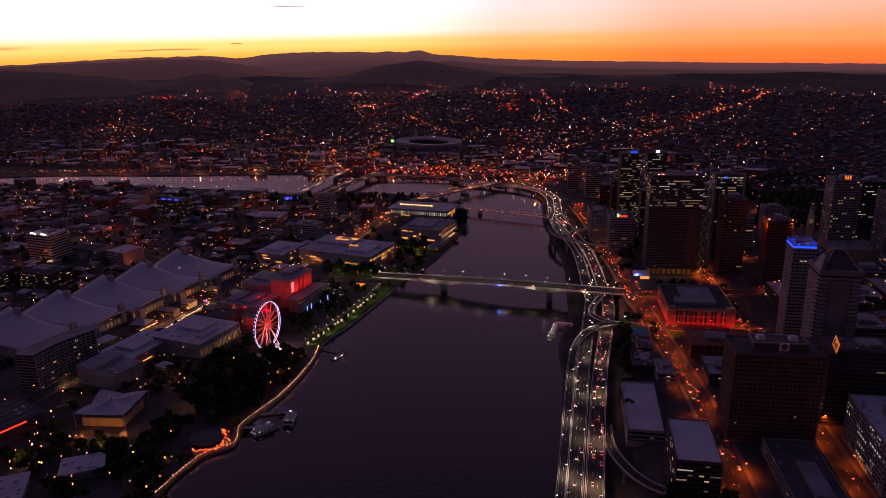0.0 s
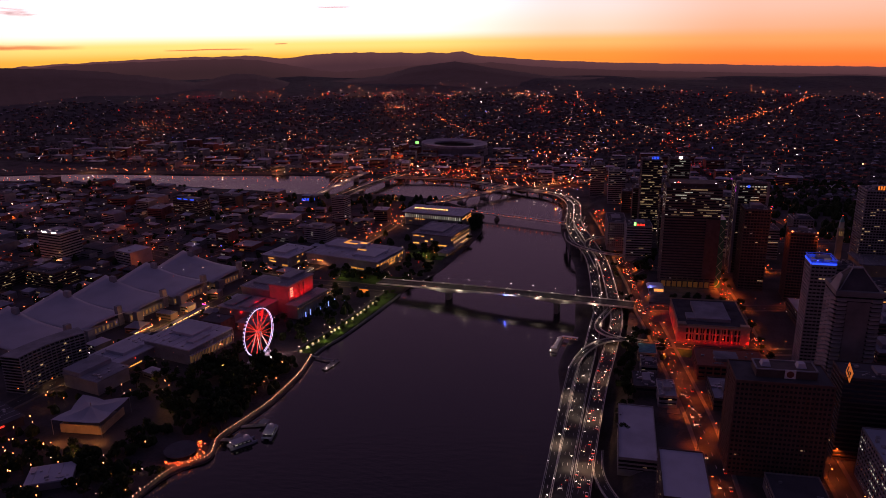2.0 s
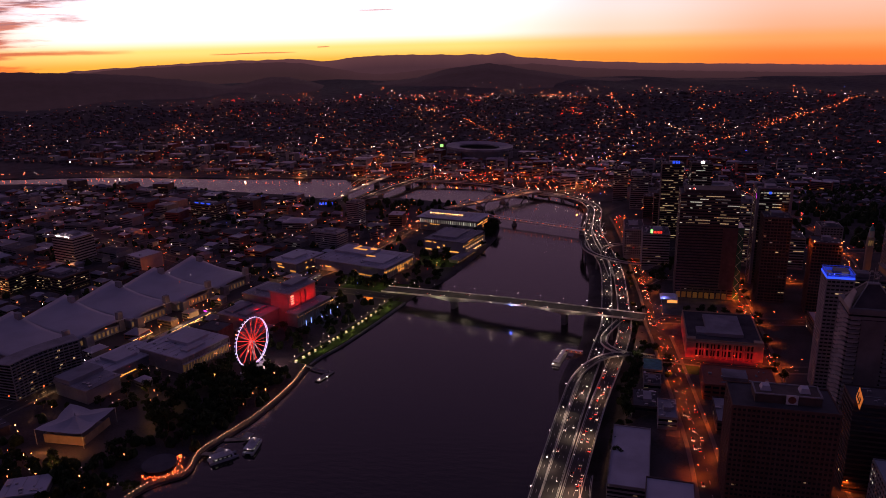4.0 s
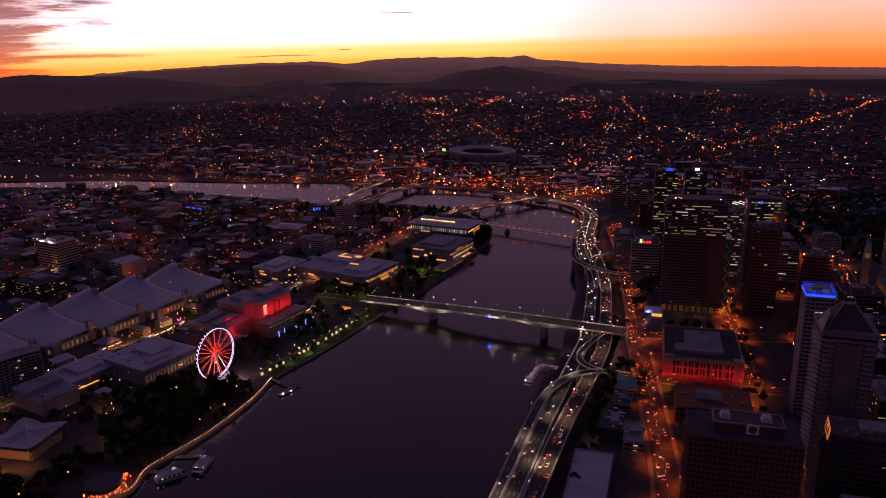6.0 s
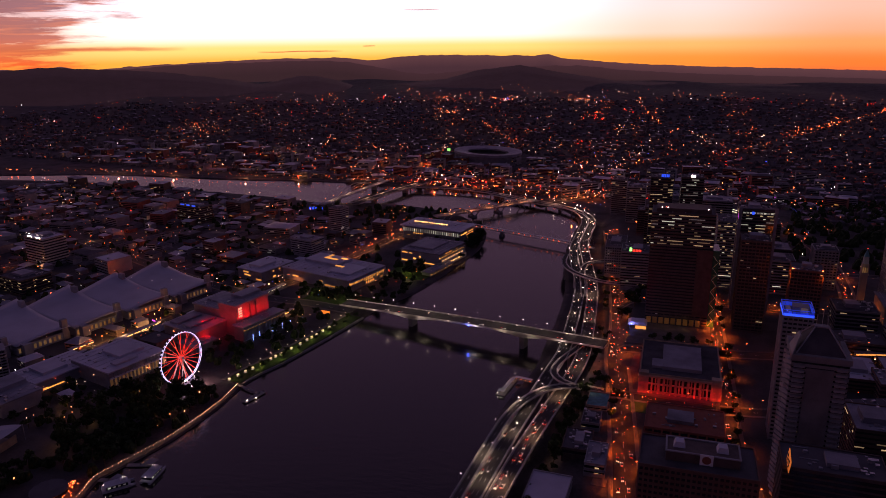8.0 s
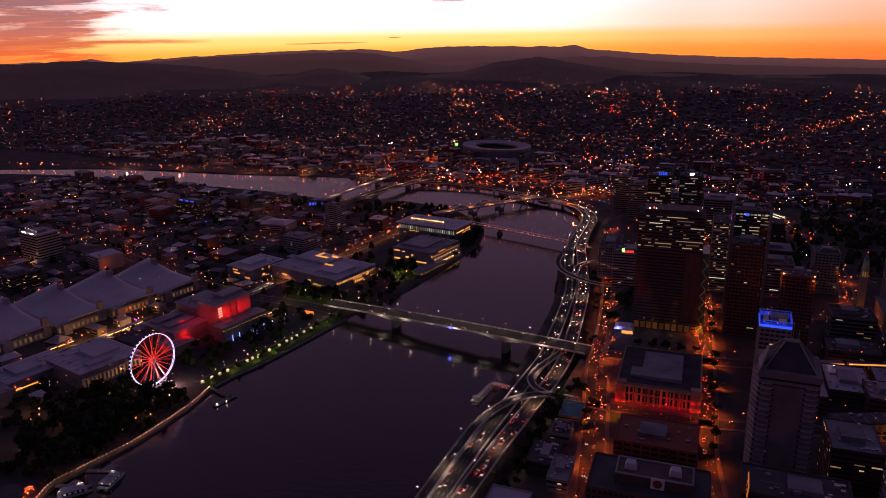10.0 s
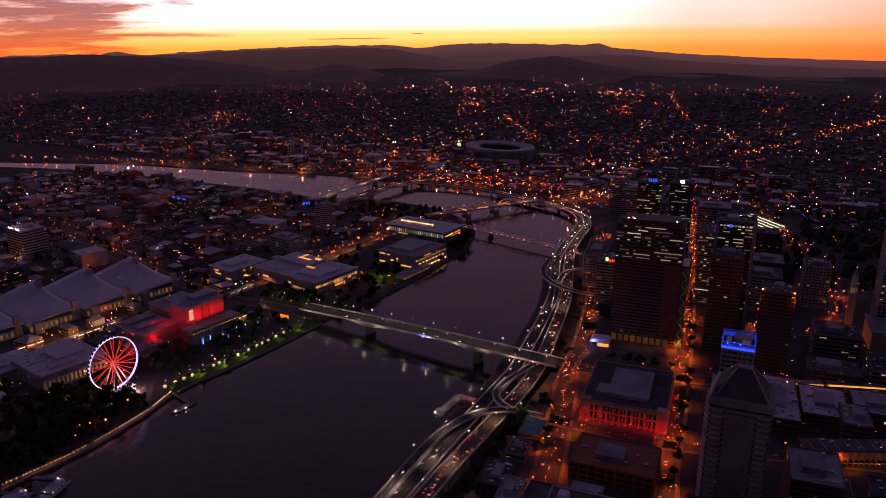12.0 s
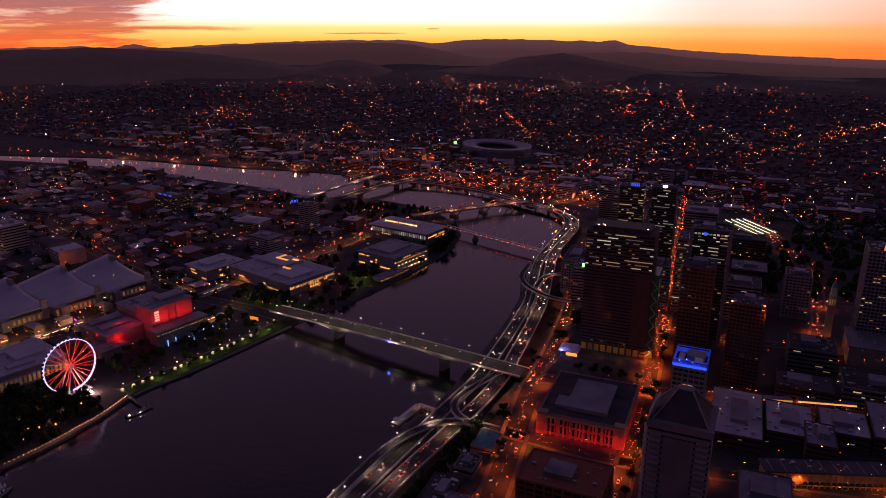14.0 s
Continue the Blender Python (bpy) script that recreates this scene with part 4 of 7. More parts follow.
def observation_wheel():
    x, y, R, hub = -371, 642, 24.6, 30.5
    ob = thing("observation_wheel", x, y, 5, -5, "observation wheel with red-lit spokes and a violet-white rim", "ferris wheel")
    for s in (-1, 1):
        part("rim", Geo().tube([(s * 0.8, R * math.cos(a), hub + R * math.sin(a)) for a in np.linspace(0, 2 * math.pi, 72, endpoint=False)], 0.36, 6, True), RING_WHITE, ob, "violet-white lit rim")
    spoke_mat = glowing("red lit spoke", (1.0, 0.06, 0.035), 1.0, spread=0.4)
    for k in range(28):
        a = 2 * math.pi * k / 28 + 0.06
        s = 1 if k % 2 else -1
        part("spoke", Geo().tube([(s * 1.6, 0, hub), (s * 1.3, (R - 0.3) * math.cos(a), hub + (R - 0.3) * math.sin(a))], 0.22, 4), spoke_mat, ob, "red-lit spoke")
    part("hub", Geo().tube([(-2.6, 0, hub), (2.6, 0, hub)], 1.3, 10), WHITE_PAINT, ob)
    leg_mat = WHITE_PAINT
    for sx in (-1, 1):
        for sy in (-1, 1):
            part("support_leg", Geo().tube([(sx * 2.4, 0, hub), (sx * 7.5, sy * 11, 0)], 0.55, 6), leg_mat, ob)
    for k in range(42):
        a = 2 * math.pi * k / 42
        cy, cz = (R + 1.0) * math.cos(a), hub + (R + 1.0) * math.sin(a)
        g = Geo().taper(-0.9, 0.9, cy - 0.75, cy + 0.75, cz - 1.5, cz - 0.2, 0.2)
        g.box(-0.7, 0.7, cy - 0.55, cy + 0.55, cz - 0.2, cz + 0.1)
        part("gondola", g, GLASS, ob)
    part("platform", Geo().box(-8, 8, -13, 13, -0.5, 1.4), WHITE_PAINT, ob, "white boarding platform")
    part("canopy", Geo().taper(-7, 7, 6, 14, 4.2, 5.6, 2.0), MEMBRANE, ob, "white boarding canopy")
    for k in range(5):
        part("flood_lamp", Geo().ball(8.5, -10 + 5 * k, 2.6, 1.15), BULB_WHITE, ob)
    lamp("wheel_flood_light", x + 8, y - 9, 6, 30000, (1.0, 0.80, 0.76))
    lamp("wheel_flood_light", x + 11, y + 10, 8, 7000, (1.0, 0.6, 0.55))


observation_wheel()


def hall(name, x, y, w, d, h, rz, label, roof=ROOF_GREY, wall=PALE, base=5.0, steps=(), category="public hall", lit_face=None, overhang=1.2):
    """A broad low hall: walls with openings, an overhanging roof slab with stepped boxes and, on one face, a lit colonnade."""
    ob = thing(name, x, y, base, rz, label, category)
    reserve(x, y, w, d)
    part("wall", Geo().box(-w / 2, w / 2, -d / 2, d / 2, -2, h), wall, ob)
    part("roof", Geo().box(-w / 2 - overhang, w / 2 + overhang, -d / 2 - overhang, d / 2 + overhang, h, h + 1.2), roof, ob)
    for a, b, c, e, z in steps:
        part("roof_box", Geo().box(a * w, b * w, c * d, e * d, h + 1.2, h + 1.2 + z), roof, ob)
    sv = Geo()
    for k in range(int(6 + w * d / 300)):
        ux, uy, us = rngb.uniform(-0.45, 0.45) * w, rngb.uniform(-0.45, 0.45) * d, rngb.uniform(0.6, 1.6)
        sv.box(ux - us, ux + us, uy - 0.7 * us, uy + us, h + 1.2, h + 1.2 + us * rngb.uniform(0.5, 1.3))
    for k in range(int(w / 9)):
        ux = -w / 2 + 9 * k + 4
        sv.box(ux - 0.15, ux + 0.15, -d / 2, d / 2, h + 1.2, h + 1.45)
    tagged(part("roof_plant", sv, METAL, ob, "roof ribs, ducts and air units"), kind="stuff")
    if lit_face:
        side, mat, z0, z1 = lit_face
        L = w if side in "sn" else d
        n = int(L / 4)
        for i in range(n):
            c = -L / 2 + L * (i + 0.5) / n
            a, b = c - 0.36 * L / n, c + 0.36 * L / n
            if side == "e":
                slab("lit_window", mat, ob, w / 2 - 0.1, w / 2 + 0.08, a, b, z0, z1)
                slab("column", wall, ob, w / 2 + 1.6, w / 2 + 2.2, c + 0.5 * L / n - 0.3, c + 0.5 * L / n + 0.3, -2, h)
            elif side == "s":
                slab("lit_window", mat, ob, a, b, -d / 2 - 0.08, -d / 2 + 0.1, z0, z1)
                slab("column", wall, ob, c + 0.5 * L / n - 0.3, c + 0.5 * L / n + 0.3, -d / 2 - 2.2, -d / 2 - 1.6, -2, h)
        if side == "e":
            part("canopy", Geo().box(w / 2, w / 2 + 3, -d / 2, d / 2, z1 + 0.4, z1 + 0.9), roof, ob)
        else:
            part("canopy", Geo().box(-w / 2, w / 2, -d / 2 - 3, -d / 2, z1 + 0.4, z1 + 0.9), roof, ob)
    return ob


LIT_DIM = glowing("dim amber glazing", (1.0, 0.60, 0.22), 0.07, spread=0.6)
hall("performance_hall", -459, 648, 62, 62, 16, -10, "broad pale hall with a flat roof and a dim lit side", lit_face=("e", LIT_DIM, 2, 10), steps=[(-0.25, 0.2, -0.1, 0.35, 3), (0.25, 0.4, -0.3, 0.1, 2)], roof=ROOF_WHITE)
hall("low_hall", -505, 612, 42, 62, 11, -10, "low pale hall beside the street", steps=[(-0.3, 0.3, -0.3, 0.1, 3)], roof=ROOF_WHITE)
hall("low_hall", -498, 556, 46, 36, 13, -10, "boxy hall with a plain pale roof", steps=[(-0.5, 0.0, -0.5, 0.5, 4)])
theatre = hall("theatre", -408.5, 786, 27, 50, 36, -9, "concrete theatre floodlit in red with a wide flat roof", roof=ROOF_GREY, wall=CONCRETE, steps=[(-0.5, 0.1, -0.1, 0.5, 3)])
part("lit_foyer_window", Geo().box(13.4, 13.8, -21, -16, 22, 33), glowing("red foyer glazing", (1.0, 0.35, 0.22), 1.3), theatre, "bright foyer window")
for dz in (24.5, 27.2, 29.9):
    slab("window_bar", CONCRETE, theatre, 13.82, 14.1, -21.2, -15.8, dz, dz + 0.7)
for dy in (-5, 4):
    part("fin_wall", Geo().box(13.5, 15.5, dy, dy + 1.0, -2, 34), CONCRETE, theatre, "concrete fin on the theatre's side")
hall("theatre_terrace", -387, 783, 15, 62, 16, -9, "long concrete foyer terrace beside the theatre", roof=ROOF_GREY, wall=CONCRETE, lit_face=("e", LIT_AMBER, 12.0, 13.6))
hall("theatre_wing", -446, 792, 42, 44, 26, -9, "broad grey theatre wing with a flat roof", roof=ROOF_GREY, wall=CONCRETE, steps=[(-0.3, 0.2, -0.2, 0.4, 2)])
hall("theatre_annex", -444, 744, 52, 42, 17, -9, "stepped concrete foyer wing washed with red light", roof=ROOF_GREY, wall=CONCRETE, steps=[(-0.4, -0.15, -0.4, 0.4, 2.2), (0.0, 0.25, -0.4, 0.4, 2.2)])
hall("theatre_annex", -420, 718, 28, 28, 9, -9, "low concrete terrace wing washed with red light", roof=ROOF_GREY, wall=CONCRETE)
hall("art_gallery", -408, 982, 118, 76, 15, -10, "large pale gallery with amber skylight slots in its roof", roof=ROOF_WHITE, steps=[(-0.45, 0.05, 0.0, 0.45, 3), (0.1, 0.4, -0.3, 0.2, 2)], lit_face=("e", LIT_AMBER, 8, 12))
hall("museum_hall", -505, 960, 46, 60, 14, -10, "pale museum wing with a flat roof", roof=ROOF_WHITE, steps=[(-0.3, 0.2, -0.3, 0.2, 3)])
hall("library", -316, 1116, 66, 74, 18, -8, "riverside library with amber lit terraces", roof=ROOF_GREY, lit_face=("e", LIT_AMBER, 9, 14), steps=[(-0.4, 0.2, -0.3, 0.3, 2)])
hall("modern_gallery", -352, 1222, 104, 50, 22, -6, "modern gallery with a thin white roof and lit glazing", roof=ROOF_WHITE, lit_face=("s", LIT_COOL, 13, 19), overhang=4.0)
hall("river_pavilion", -286, 1062, 14, 60, 4, -8, "low lamplit riverside pavilion", lit_face=("e", LIT_AMBER, 1, 3))
hall("sign_hall", -534, 455, 46, 56, 8, -20, "dark low hall with a long red neon sign", roof=ROOF_DARK, wall=DARK_STONE)
hall("park_pavilion", -416, 412, 30, 22, 6, 32, "park pavilion with a pale roof", roof=ROOF_WHITE)
hall("park_pavilion", -450, 368, 30, 40, 6, 32, "park pavilion with a pale roof", roof=ROOF_WHITE)


def lit_openings(prefix, w, d, h, n, mat, seed):
    """Lit windows and terrace openings in uneven groups on the two faces towards the river."""
    rg = random.Random(seed)
    ob = [o for o in scene.collection.objects if o.name.startswith(prefix)][0]
    for k in range(n):
        z = rg.choice((2, 6, 10, 14))
        if z + 2.5 > h:
            z = 2
        L = rg.choice((1.5, 2.5, 5, 9))
        if rg.random() < 0.5:
            c = rg.uniform(-0.42, 0.42) * w
            slab("lit_opening", mat, ob, max(c - L, -w / 2), min(c + L, w / 2), -d / 2 - 0.16, -d / 2 + 0.1, z, z + rg.uniform(1.2, 2.4))
        else:
            c = rg.uniform(-0.42, 0.42) * d
            slab("lit_opening", mat, ob, w / 2 - 0.1, w / 2 + 0.16, max(c - L, -d / 2), min(c + L, d / 2), z, z + rg.uniform(1.2, 2.4))


lit_openings("library", 66, 74, 18, 16, LIT_AMBER, 1)
lit_openings("modern_gallery", 104, 50, 22, 12, LIT_AMBER, 2)
lit_openings("art_gallery", 118, 76, 15, 12, LIT_AMBER, 3)
lit_openings("museum_hall", 46, 60, 14, 8, LIT_AMBER, 4)
lit_openings("low_hall", 42, 62, 11, 6, LIT_AMBER, 5)
lib = [o for o in scene.collection.objects if o.name.startswith("library")][0]
mod = [o for o in scene.collection.objects if o.name.startswith("modern_gallery")][0]
part("terrace", Geo().box(33, 41, -37, 30, -2, 6.5), PALE, lib)
part("terrace", Geo().box(33, 37, -37, 34, 6.5, 11.5), PALE, lib)
for k in range(8):
    slab("terrace_light", STRIP_AMBER, lib, 41.05, 41.2, -35 + 8 * k, -30.5 + 8 * k, 3.6, 5.2)
    slab("terrace_light", STRIP_AMBER, lib, 37.05, 37.2, -34 + 8 * k, -31 + 8 * k, 8.4, 9.8)
part("clerestory", Geo().box(-44, 20, -2, 2, 23.2, 26), WHITE_PAINT, mod)
for k in range(14):
    slab("clerestory_light", STRIP_AMBER, mod, -43 + 4.5 * k, -40 + 4.5 * k, -2.15, -2.02, 23.9, 25.4)
# amber roof slots of the gallery
gal = [o for o in scene.collection.objects if o.name.startswith("art_gallery")][0]
for a, b, c, e in ((-30, -8, 16, 20), (-30, -26, 22, 33), (6, 20, -4, 0), (-6, 4, 24, 28)):
    part("skylight", Geo().box(a, b, c, e, 19.3 if c > 10 else 18.3, 19.9 if c > 10 else 18.9), LIT_AMBER, gal, "amber lit skylight")
part("neon_sign", Geo().box(23.2, 23.6, -14, 12, 6.0, 7.4), SIGN_RED, [o for o in scene.collection.objects if o.name.startswith("sign_hall")][0], "red neon bar")


def curved_hotel():
    ob = thing("hotel", -556, 556, 5, -14, "pale curved hotel with stacked balconies", "hotel")
    reserve(-556, 556, 50, 90)
    n, R = 12, 130.0
    def arc(r, a0, a1, k=14):
        return [(R - r * math.cos(t) - 0, r * math.sin(t)) for t in np.linspace(a0, a1, k)]
    inner, outer = R - 11, R + 9
    for f in range(n + 1):
        z = 3.0 * f
        o, i = arc(outer + 0, -0.29, 0.29), arc(inner - (1.6 if f < n else 0), -0.29, 0.29)
        g = Geo()
        k = len(o)
        for zz in (z, z + 0.9):
            g.v += [(px, py, zz) for px, py in o] + [(px, py, zz) for px, py in i]
        m = 2 * k
        for j in range(k - 1):
            g.f += [(j, j + 1, k + j + 1, k + j)[::-1], (m + j, m + j + 1, m + k + j + 1, m + k + j), (j, j + 1, m + j + 1, m + j), (k + j, k + j + 1, m + k + j + 1, m + k + j)[::-1]]
        g.f += [(0, k, m + k, m), (k - 1, m + k - 1, m + m - 1, m - 1)]
        part("balcony_floor" if f < n else "roof", g, PALE if f < n else ROOF_GREY, ob)
    core = Geo()
    for a0, a1 in zip(np.linspace(-0.285, 0.285, 15)[:-1], np.linspace(-0.285, 0.285, 15)[1:]):
        q = [(R - r * math.cos(t), r * math.sin(t)) for r, t in ((outer - 0.5, a0), (outer - 0.5, a1), (inner, a1), (inner, a0))]
        core.prism(q, -2, 3.0 * n)
    part("glazing", core, GLASS, ob)
    for a in np.linspace(-0.28, 0.28, 15):
        r0, r1 = inner - 1.5, inner + 0.2
        p, q = (R - r0 * math.cos(a), r0 * math.sin(a)), (R - r1 * math.cos(a), r1 * math.sin(a))
        part("balcony_wall", Geo().prism([(p[0], p[1] - 0.15), (q[0], q[1] - 0.15), (q[0], q[1] + 0.15), (p[0], p[1] + 0.15)], 0, 3.0 * n), PALE, ob)
    for k in range(14):
        a, f = rngb.uniform(-0.27, 0.27), rngb.randrange(n)
        r = inner - 0.1
        slab("lit_window", LIT_WARM, ob, R - r * math.cos(a) - 0.1, R - r * math.cos(a) + 0.15, r * math.sin(a) - 1.2, r * math.sin(a) + 1.2, 3 * f + 1.0, 3 * f + 2.6)


curved_hotel()


def convention_shells():
    """Five curved shell roofs in a row, each rising to a point at its back corner."""
    sx, sy = math.sin(radians(-11)), math.cos(radians(-11))
    for k in range(5):
        cx, cy = -650 + 15.5 * k, 612 + 61.0 * k
        ob = thing("exhibition_hall", cx, cy, 5, -11, "exhibition hall under a white curved shell roof", "exhibition hall", "shell-roofed halls")
        reserve(cx, cy, 120, 66)
        w, d = 112, 60
        part("wall", Geo().box(-w / 2 + 2, w / 2 - 2, -d / 2 + 1, d / 2 - 1, -2, 9), PALE, ob)
        g, n = Geo(), 12
        hz = (11, 12, 25, 14)   # front near, back near, back far, front far
        for j in range(n + 1):
            for i in range(n + 1):
                u, v = i / n, j / n
                z = (1 - u) * ((1 - v) * hz[1] + v * hz[2]) + u * ((1 - v) * hz[0] + v * hz[3]) - 5.0 * math.sin(math.pi * u) * v + 1.5 * math.sin(math.pi * v) * u
                g.v.append((-w / 2 + w * u, -d / 2 + d * v, z))
        m = (n + 1) ** 2
        g.v += [(px, py, pz - 0.6) for px, py, pz in g.v]
        for j in range(n):
            for i in range(n):
                a = j * (n + 1) + i
                g.f += [(a, a + 1, a + n + 2, a + n + 1), (m + a + n + 1, m + a + n + 2, m + a + 1, m + a)]
        for i in range(n):
            a, b = i, n * (n + 1) + i
            g.f += [(a + 1, a, m + a, m + a + 1), (b, b + 1, m + b + 1, m + b)]
            c, e = i * (n + 1), i * (n + 1) + n
            g.f += [(c, c + n + 1, m + c + n + 1, m + c), (e + n + 1, e, m + e, m + e + n + 1)]
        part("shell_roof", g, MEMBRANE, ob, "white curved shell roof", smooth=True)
        # the upright end wall under the high edge
        e = Geo()
        tops = [(-w / 2 + w * i / n, g.v[n * (n + 1) + i][2] - 0.7) for i in range(n + 1)]
        ring = [(-w / 2, 8)] + tops + [(w / 2, 8)]
        e.add([(px, d / 2 - 1.2, pz) for px, pz in ring] + [(px, d / 2 - 0.6, pz) for px, pz in ring],
              [tuple(range(len(ring)))[::-1], tuple(range(len(ring), 2 * len(ring)))] + [(i, (i + 1) % len(ring), len(ring) + (i + 1) % len(ring), len(ring) + i) for i in range(len(ring))])
        part("end_wall", e, PALE, ob)
        for i in range(10):
            c = -d / 2 + 4 + 5.4 * i
            slab("lit_window", LIT_DIM, ob, w / 2 - 2.1, w / 2 - 1.9, c - 1.4, c + 1.4, 2, 7)
        part("entrance_block", Geo().box(w / 2 - 2, w / 2 + 6, -d / 2 + 5, -d / 2 + 14, -2, 12), PALE, ob)
        part("service_tower", Geo().taper(w / 2 - 7, w / 2 - 1, d / 2 - 9, d / 2 - 2, -2, 23, 0.4), PALE, ob, "pale service tower between the shells")
        part("service_tower", Geo().taper(-w / 2 + 14, -w / 2 + 23, d / 2 - 7, d / 2 - 1, -2, 27, 0.6), PALE, ob, "pale service tower behind the shell's high edge")


convention_shells()


def piazza_tent():
    ob = thing("piazza_tent", -448, 492, 5, 8, "white star-shaped membrane roof over an amber-lit arena", "tent")
    reserve(-438, 490, 70, 66)
    n, rings = 32, 6
    g = Geo()
    g.v.append((0, 0, 16.5))
    for j in range(1, rings + 1):
        f = j / rings
        for i in range(n):
            a = 2 * math.pi * i / n
            sq = 1 / max(abs(math.cos(a)), abs(math.sin(a)))
            corner = abs(math.sin(2 * a))
            r = f * 22 * sq * (0.86 + 0.14 * corner)
            z = 16.5 - 5.0 * f - 1.8 * math.sin(math.pi * f) + 2.5 * f * corner - 1.1 * f * abs(math.sin(4 * a)) * (1 - f * 0.3)
            g.v.append((r * math.cos(a), r * math.sin(a), z))
    g.f += [(0, 1 + i, 1 + (i + 1) % n) for i in range(n)]
    for j in range(rings - 1):
        g.f += [(1 + j * n + i, 1 + (j + 1) * n + i, 1 + (j + 1) * n + (i + 1) % n, 1 + j * n + (i + 1) % n) for i in range(n)]
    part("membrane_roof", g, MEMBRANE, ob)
    part("back_wall", Geo().box(-18, 18, -18, -17, -2, 8.0), SANDSTONE, ob)
    for s in (-1, 1):
        part("side_wall", Geo().box(s * 18.5 - 0.5, s * 18.5 + 0.5, -17, 17, -2, 7), SANDSTONE, ob)
    part("mast", Geo().tube([(0, 0, -2), (0, 0, 19)], 0.4, 8), METAL, ob)
    for sx in (-1, 1):
        for sy in (-1, 1):
            part("corner_mast", Geo().tube([(sx * 22, sy * 22, -1), (sx * 22, sy * 22, 14)], 0.3, 6), METAL, ob)
    part("seating", Geo().taper(-13, 13, -12, 12, -0.5, 3, -4), CONCRETE, ob)
    for p in ((-436, 459, 9), (-452, 457, 9), (-421, 466, 9)):
        lamp("piazza_light", *p, 1500, (1.0, 0.36, 0.07))


piazza_tent()

# lawn and promenade along the bank
BANK_LINE = smooth_line([(-341, 395), (-335, 446), (-318, 468), (-326, 494), (-323, 515), (-315, 560), (-315, 620), (-322, 660)], 3.1)
prom = Geo().strip([(x - 3.2, y, 5.0) for x, y in BANK_LINE], [(2.8, 0.25), (2.8, -6), (-2.8, -6), (-2.8, 0.25)])
prom_ob = tagged(part("pavement_promenade", prom, PAVING), "riverside promenade edged with a string of small lamps", "promenade", kind="structure")
LAWN_LINE = smooth_line([(-323, 668), (-321, 690), (-313, 724), (-303, 800), (-297, 862)], 6)
tagged(part("seawall", Geo().strip([(x, y, 0) for x, y in LAWN_LINE], [(0.6, 5.6), (0.6, -6), (-0.8, -6), (-0.8, 5.6)]), CONCRETE), "pale concrete seawall along the lawn", "wall", kind="structure")
tagged(part("lawn", Geo().strip([(x - 12, y, 5.0) for x, y in LAWN_LINE], [(9, 0.35), (9, -1), (-9, -1), (-9, 0.35)]), GRASS), "mown riverside lawn lit by park lamps", "lawn", kind="structure")
tagged(part("path_riverside", Geo().strip([(x - 23, y, 5.0) for x, y in LAWN_LINE], [(2, 0.3), (2, -1), (-2, -1), (-2, 0.3)]), PAVING), "paved riverside path", "path", kind="structure")
tagged(part("lawn", Geo().box(34, 104, 716, 734, 20, 22.9), GRASS), "dark square lawn in front of the heritage hall", "lawn", kind="structure")
tagged(part("lawn", Geo().box(-400, -300, 888, 925, 4, 5.35), GRASS), "lamplit lawn beside the bridge head", "lawn", kind="structure")
tagged(part("lawn", Geo().box(-345, -285, 1012, 1062, 4, 5.35), GRASS), "lamplit lawn below the library", "lawn", kind="structure")
bollard_pole, bollard_head = Geo().tube([(0, 0, 0), (0, 0, 3.0)], 0.09, 5).mesh("pole", DARK_METAL), Geo().ball(0, 0, 3.3, 0.30).mesh("globe", glowing("promenade globe", (1.0, 0.40, 0.20), 11.0, spread=0.2))
for x, y in BANK_LINE:
    ob = thing("promenade_lamp", x - 1.2, y, 5.2, 0, "small warm globe lamp on the promenade edge", "lamp", "promenade lamps")
    again("pole", bollard_pole, ob)
    again("globe", bollard_head, ob)


def jetty(name, pts, z, width, label, lamps=2):
    ob = thing(name, 0, 0, 0, 0, label, "jetty")
    part("walkway", Geo().strip([(x, y, z) for x, y in pts], [(width / 2, 0.3), (width / 2, -0.4), (-width / 2, -0.4), (-width / 2, 0.3)]), CONCRETE, ob)
    for x, y in pts:
        part("pile", Geo().tube([(x, y, -5), (x, y, z + 2.2)], 0.35, 6), DARK_METAL, ob)
    return ob


jetty("jetty", [(-327, 664), (-312, 660), (-296, 657)], 5.4, 2.4, "narrow gangway jetty off the lawn corner")
pon = jetty("pontoon", [(-295, 662), (-297, 650), (-299, 638)], 4.4, 6.0, "pale floating pontoon with white lamps")
pt = jetty("pontoon", [(-321, 520), (-311, 524), (-302, 528)], 4.2, 4.0, "floating pontoon with a lit shelter roof")
part("shelter_roof", Geo().box(-307, -300, 524, 532, 7.0, 7.3), ROOF_GREY, pt)
pt2 = jetty("pontoon", [(-327, 497), (-318, 499), (-310, 502)], 4.2, 4.0, "floating pontoon with a lit shelter roof")
part("shelter_roof", Geo().box(-315, -309, 498, 505, 7.0, 7.3), ROOF_GREY, pt2)
ft = thing("ferry_terminal", -83, 758, WATER_Z, -4, "angled white ferry terminal with a lit walkway roof", "ferry terminal")
lamp("terminal_light", -85, 748, 6.0, 110, (1.0, 0.85, 0.65), 0.4)
lamp("terminal_light", -83, 768, 6.0, 110, (1.0, 0.85, 0.65), 0.4)
part("pontoon_deck", Geo().box(-3.2, 3.2, -15, 14, -0.6, 0.9), CONCRETE, ft)
part("roof", Geo().taper(-1.7, 1.7, -14, 13, 3.9, 4.4, 0.25), WHITE_PAINT, ft)
part("landing", Geo().box(-5.5, 3.4, -21, -15, -0.6, 0.8), CONCRETE, ft)
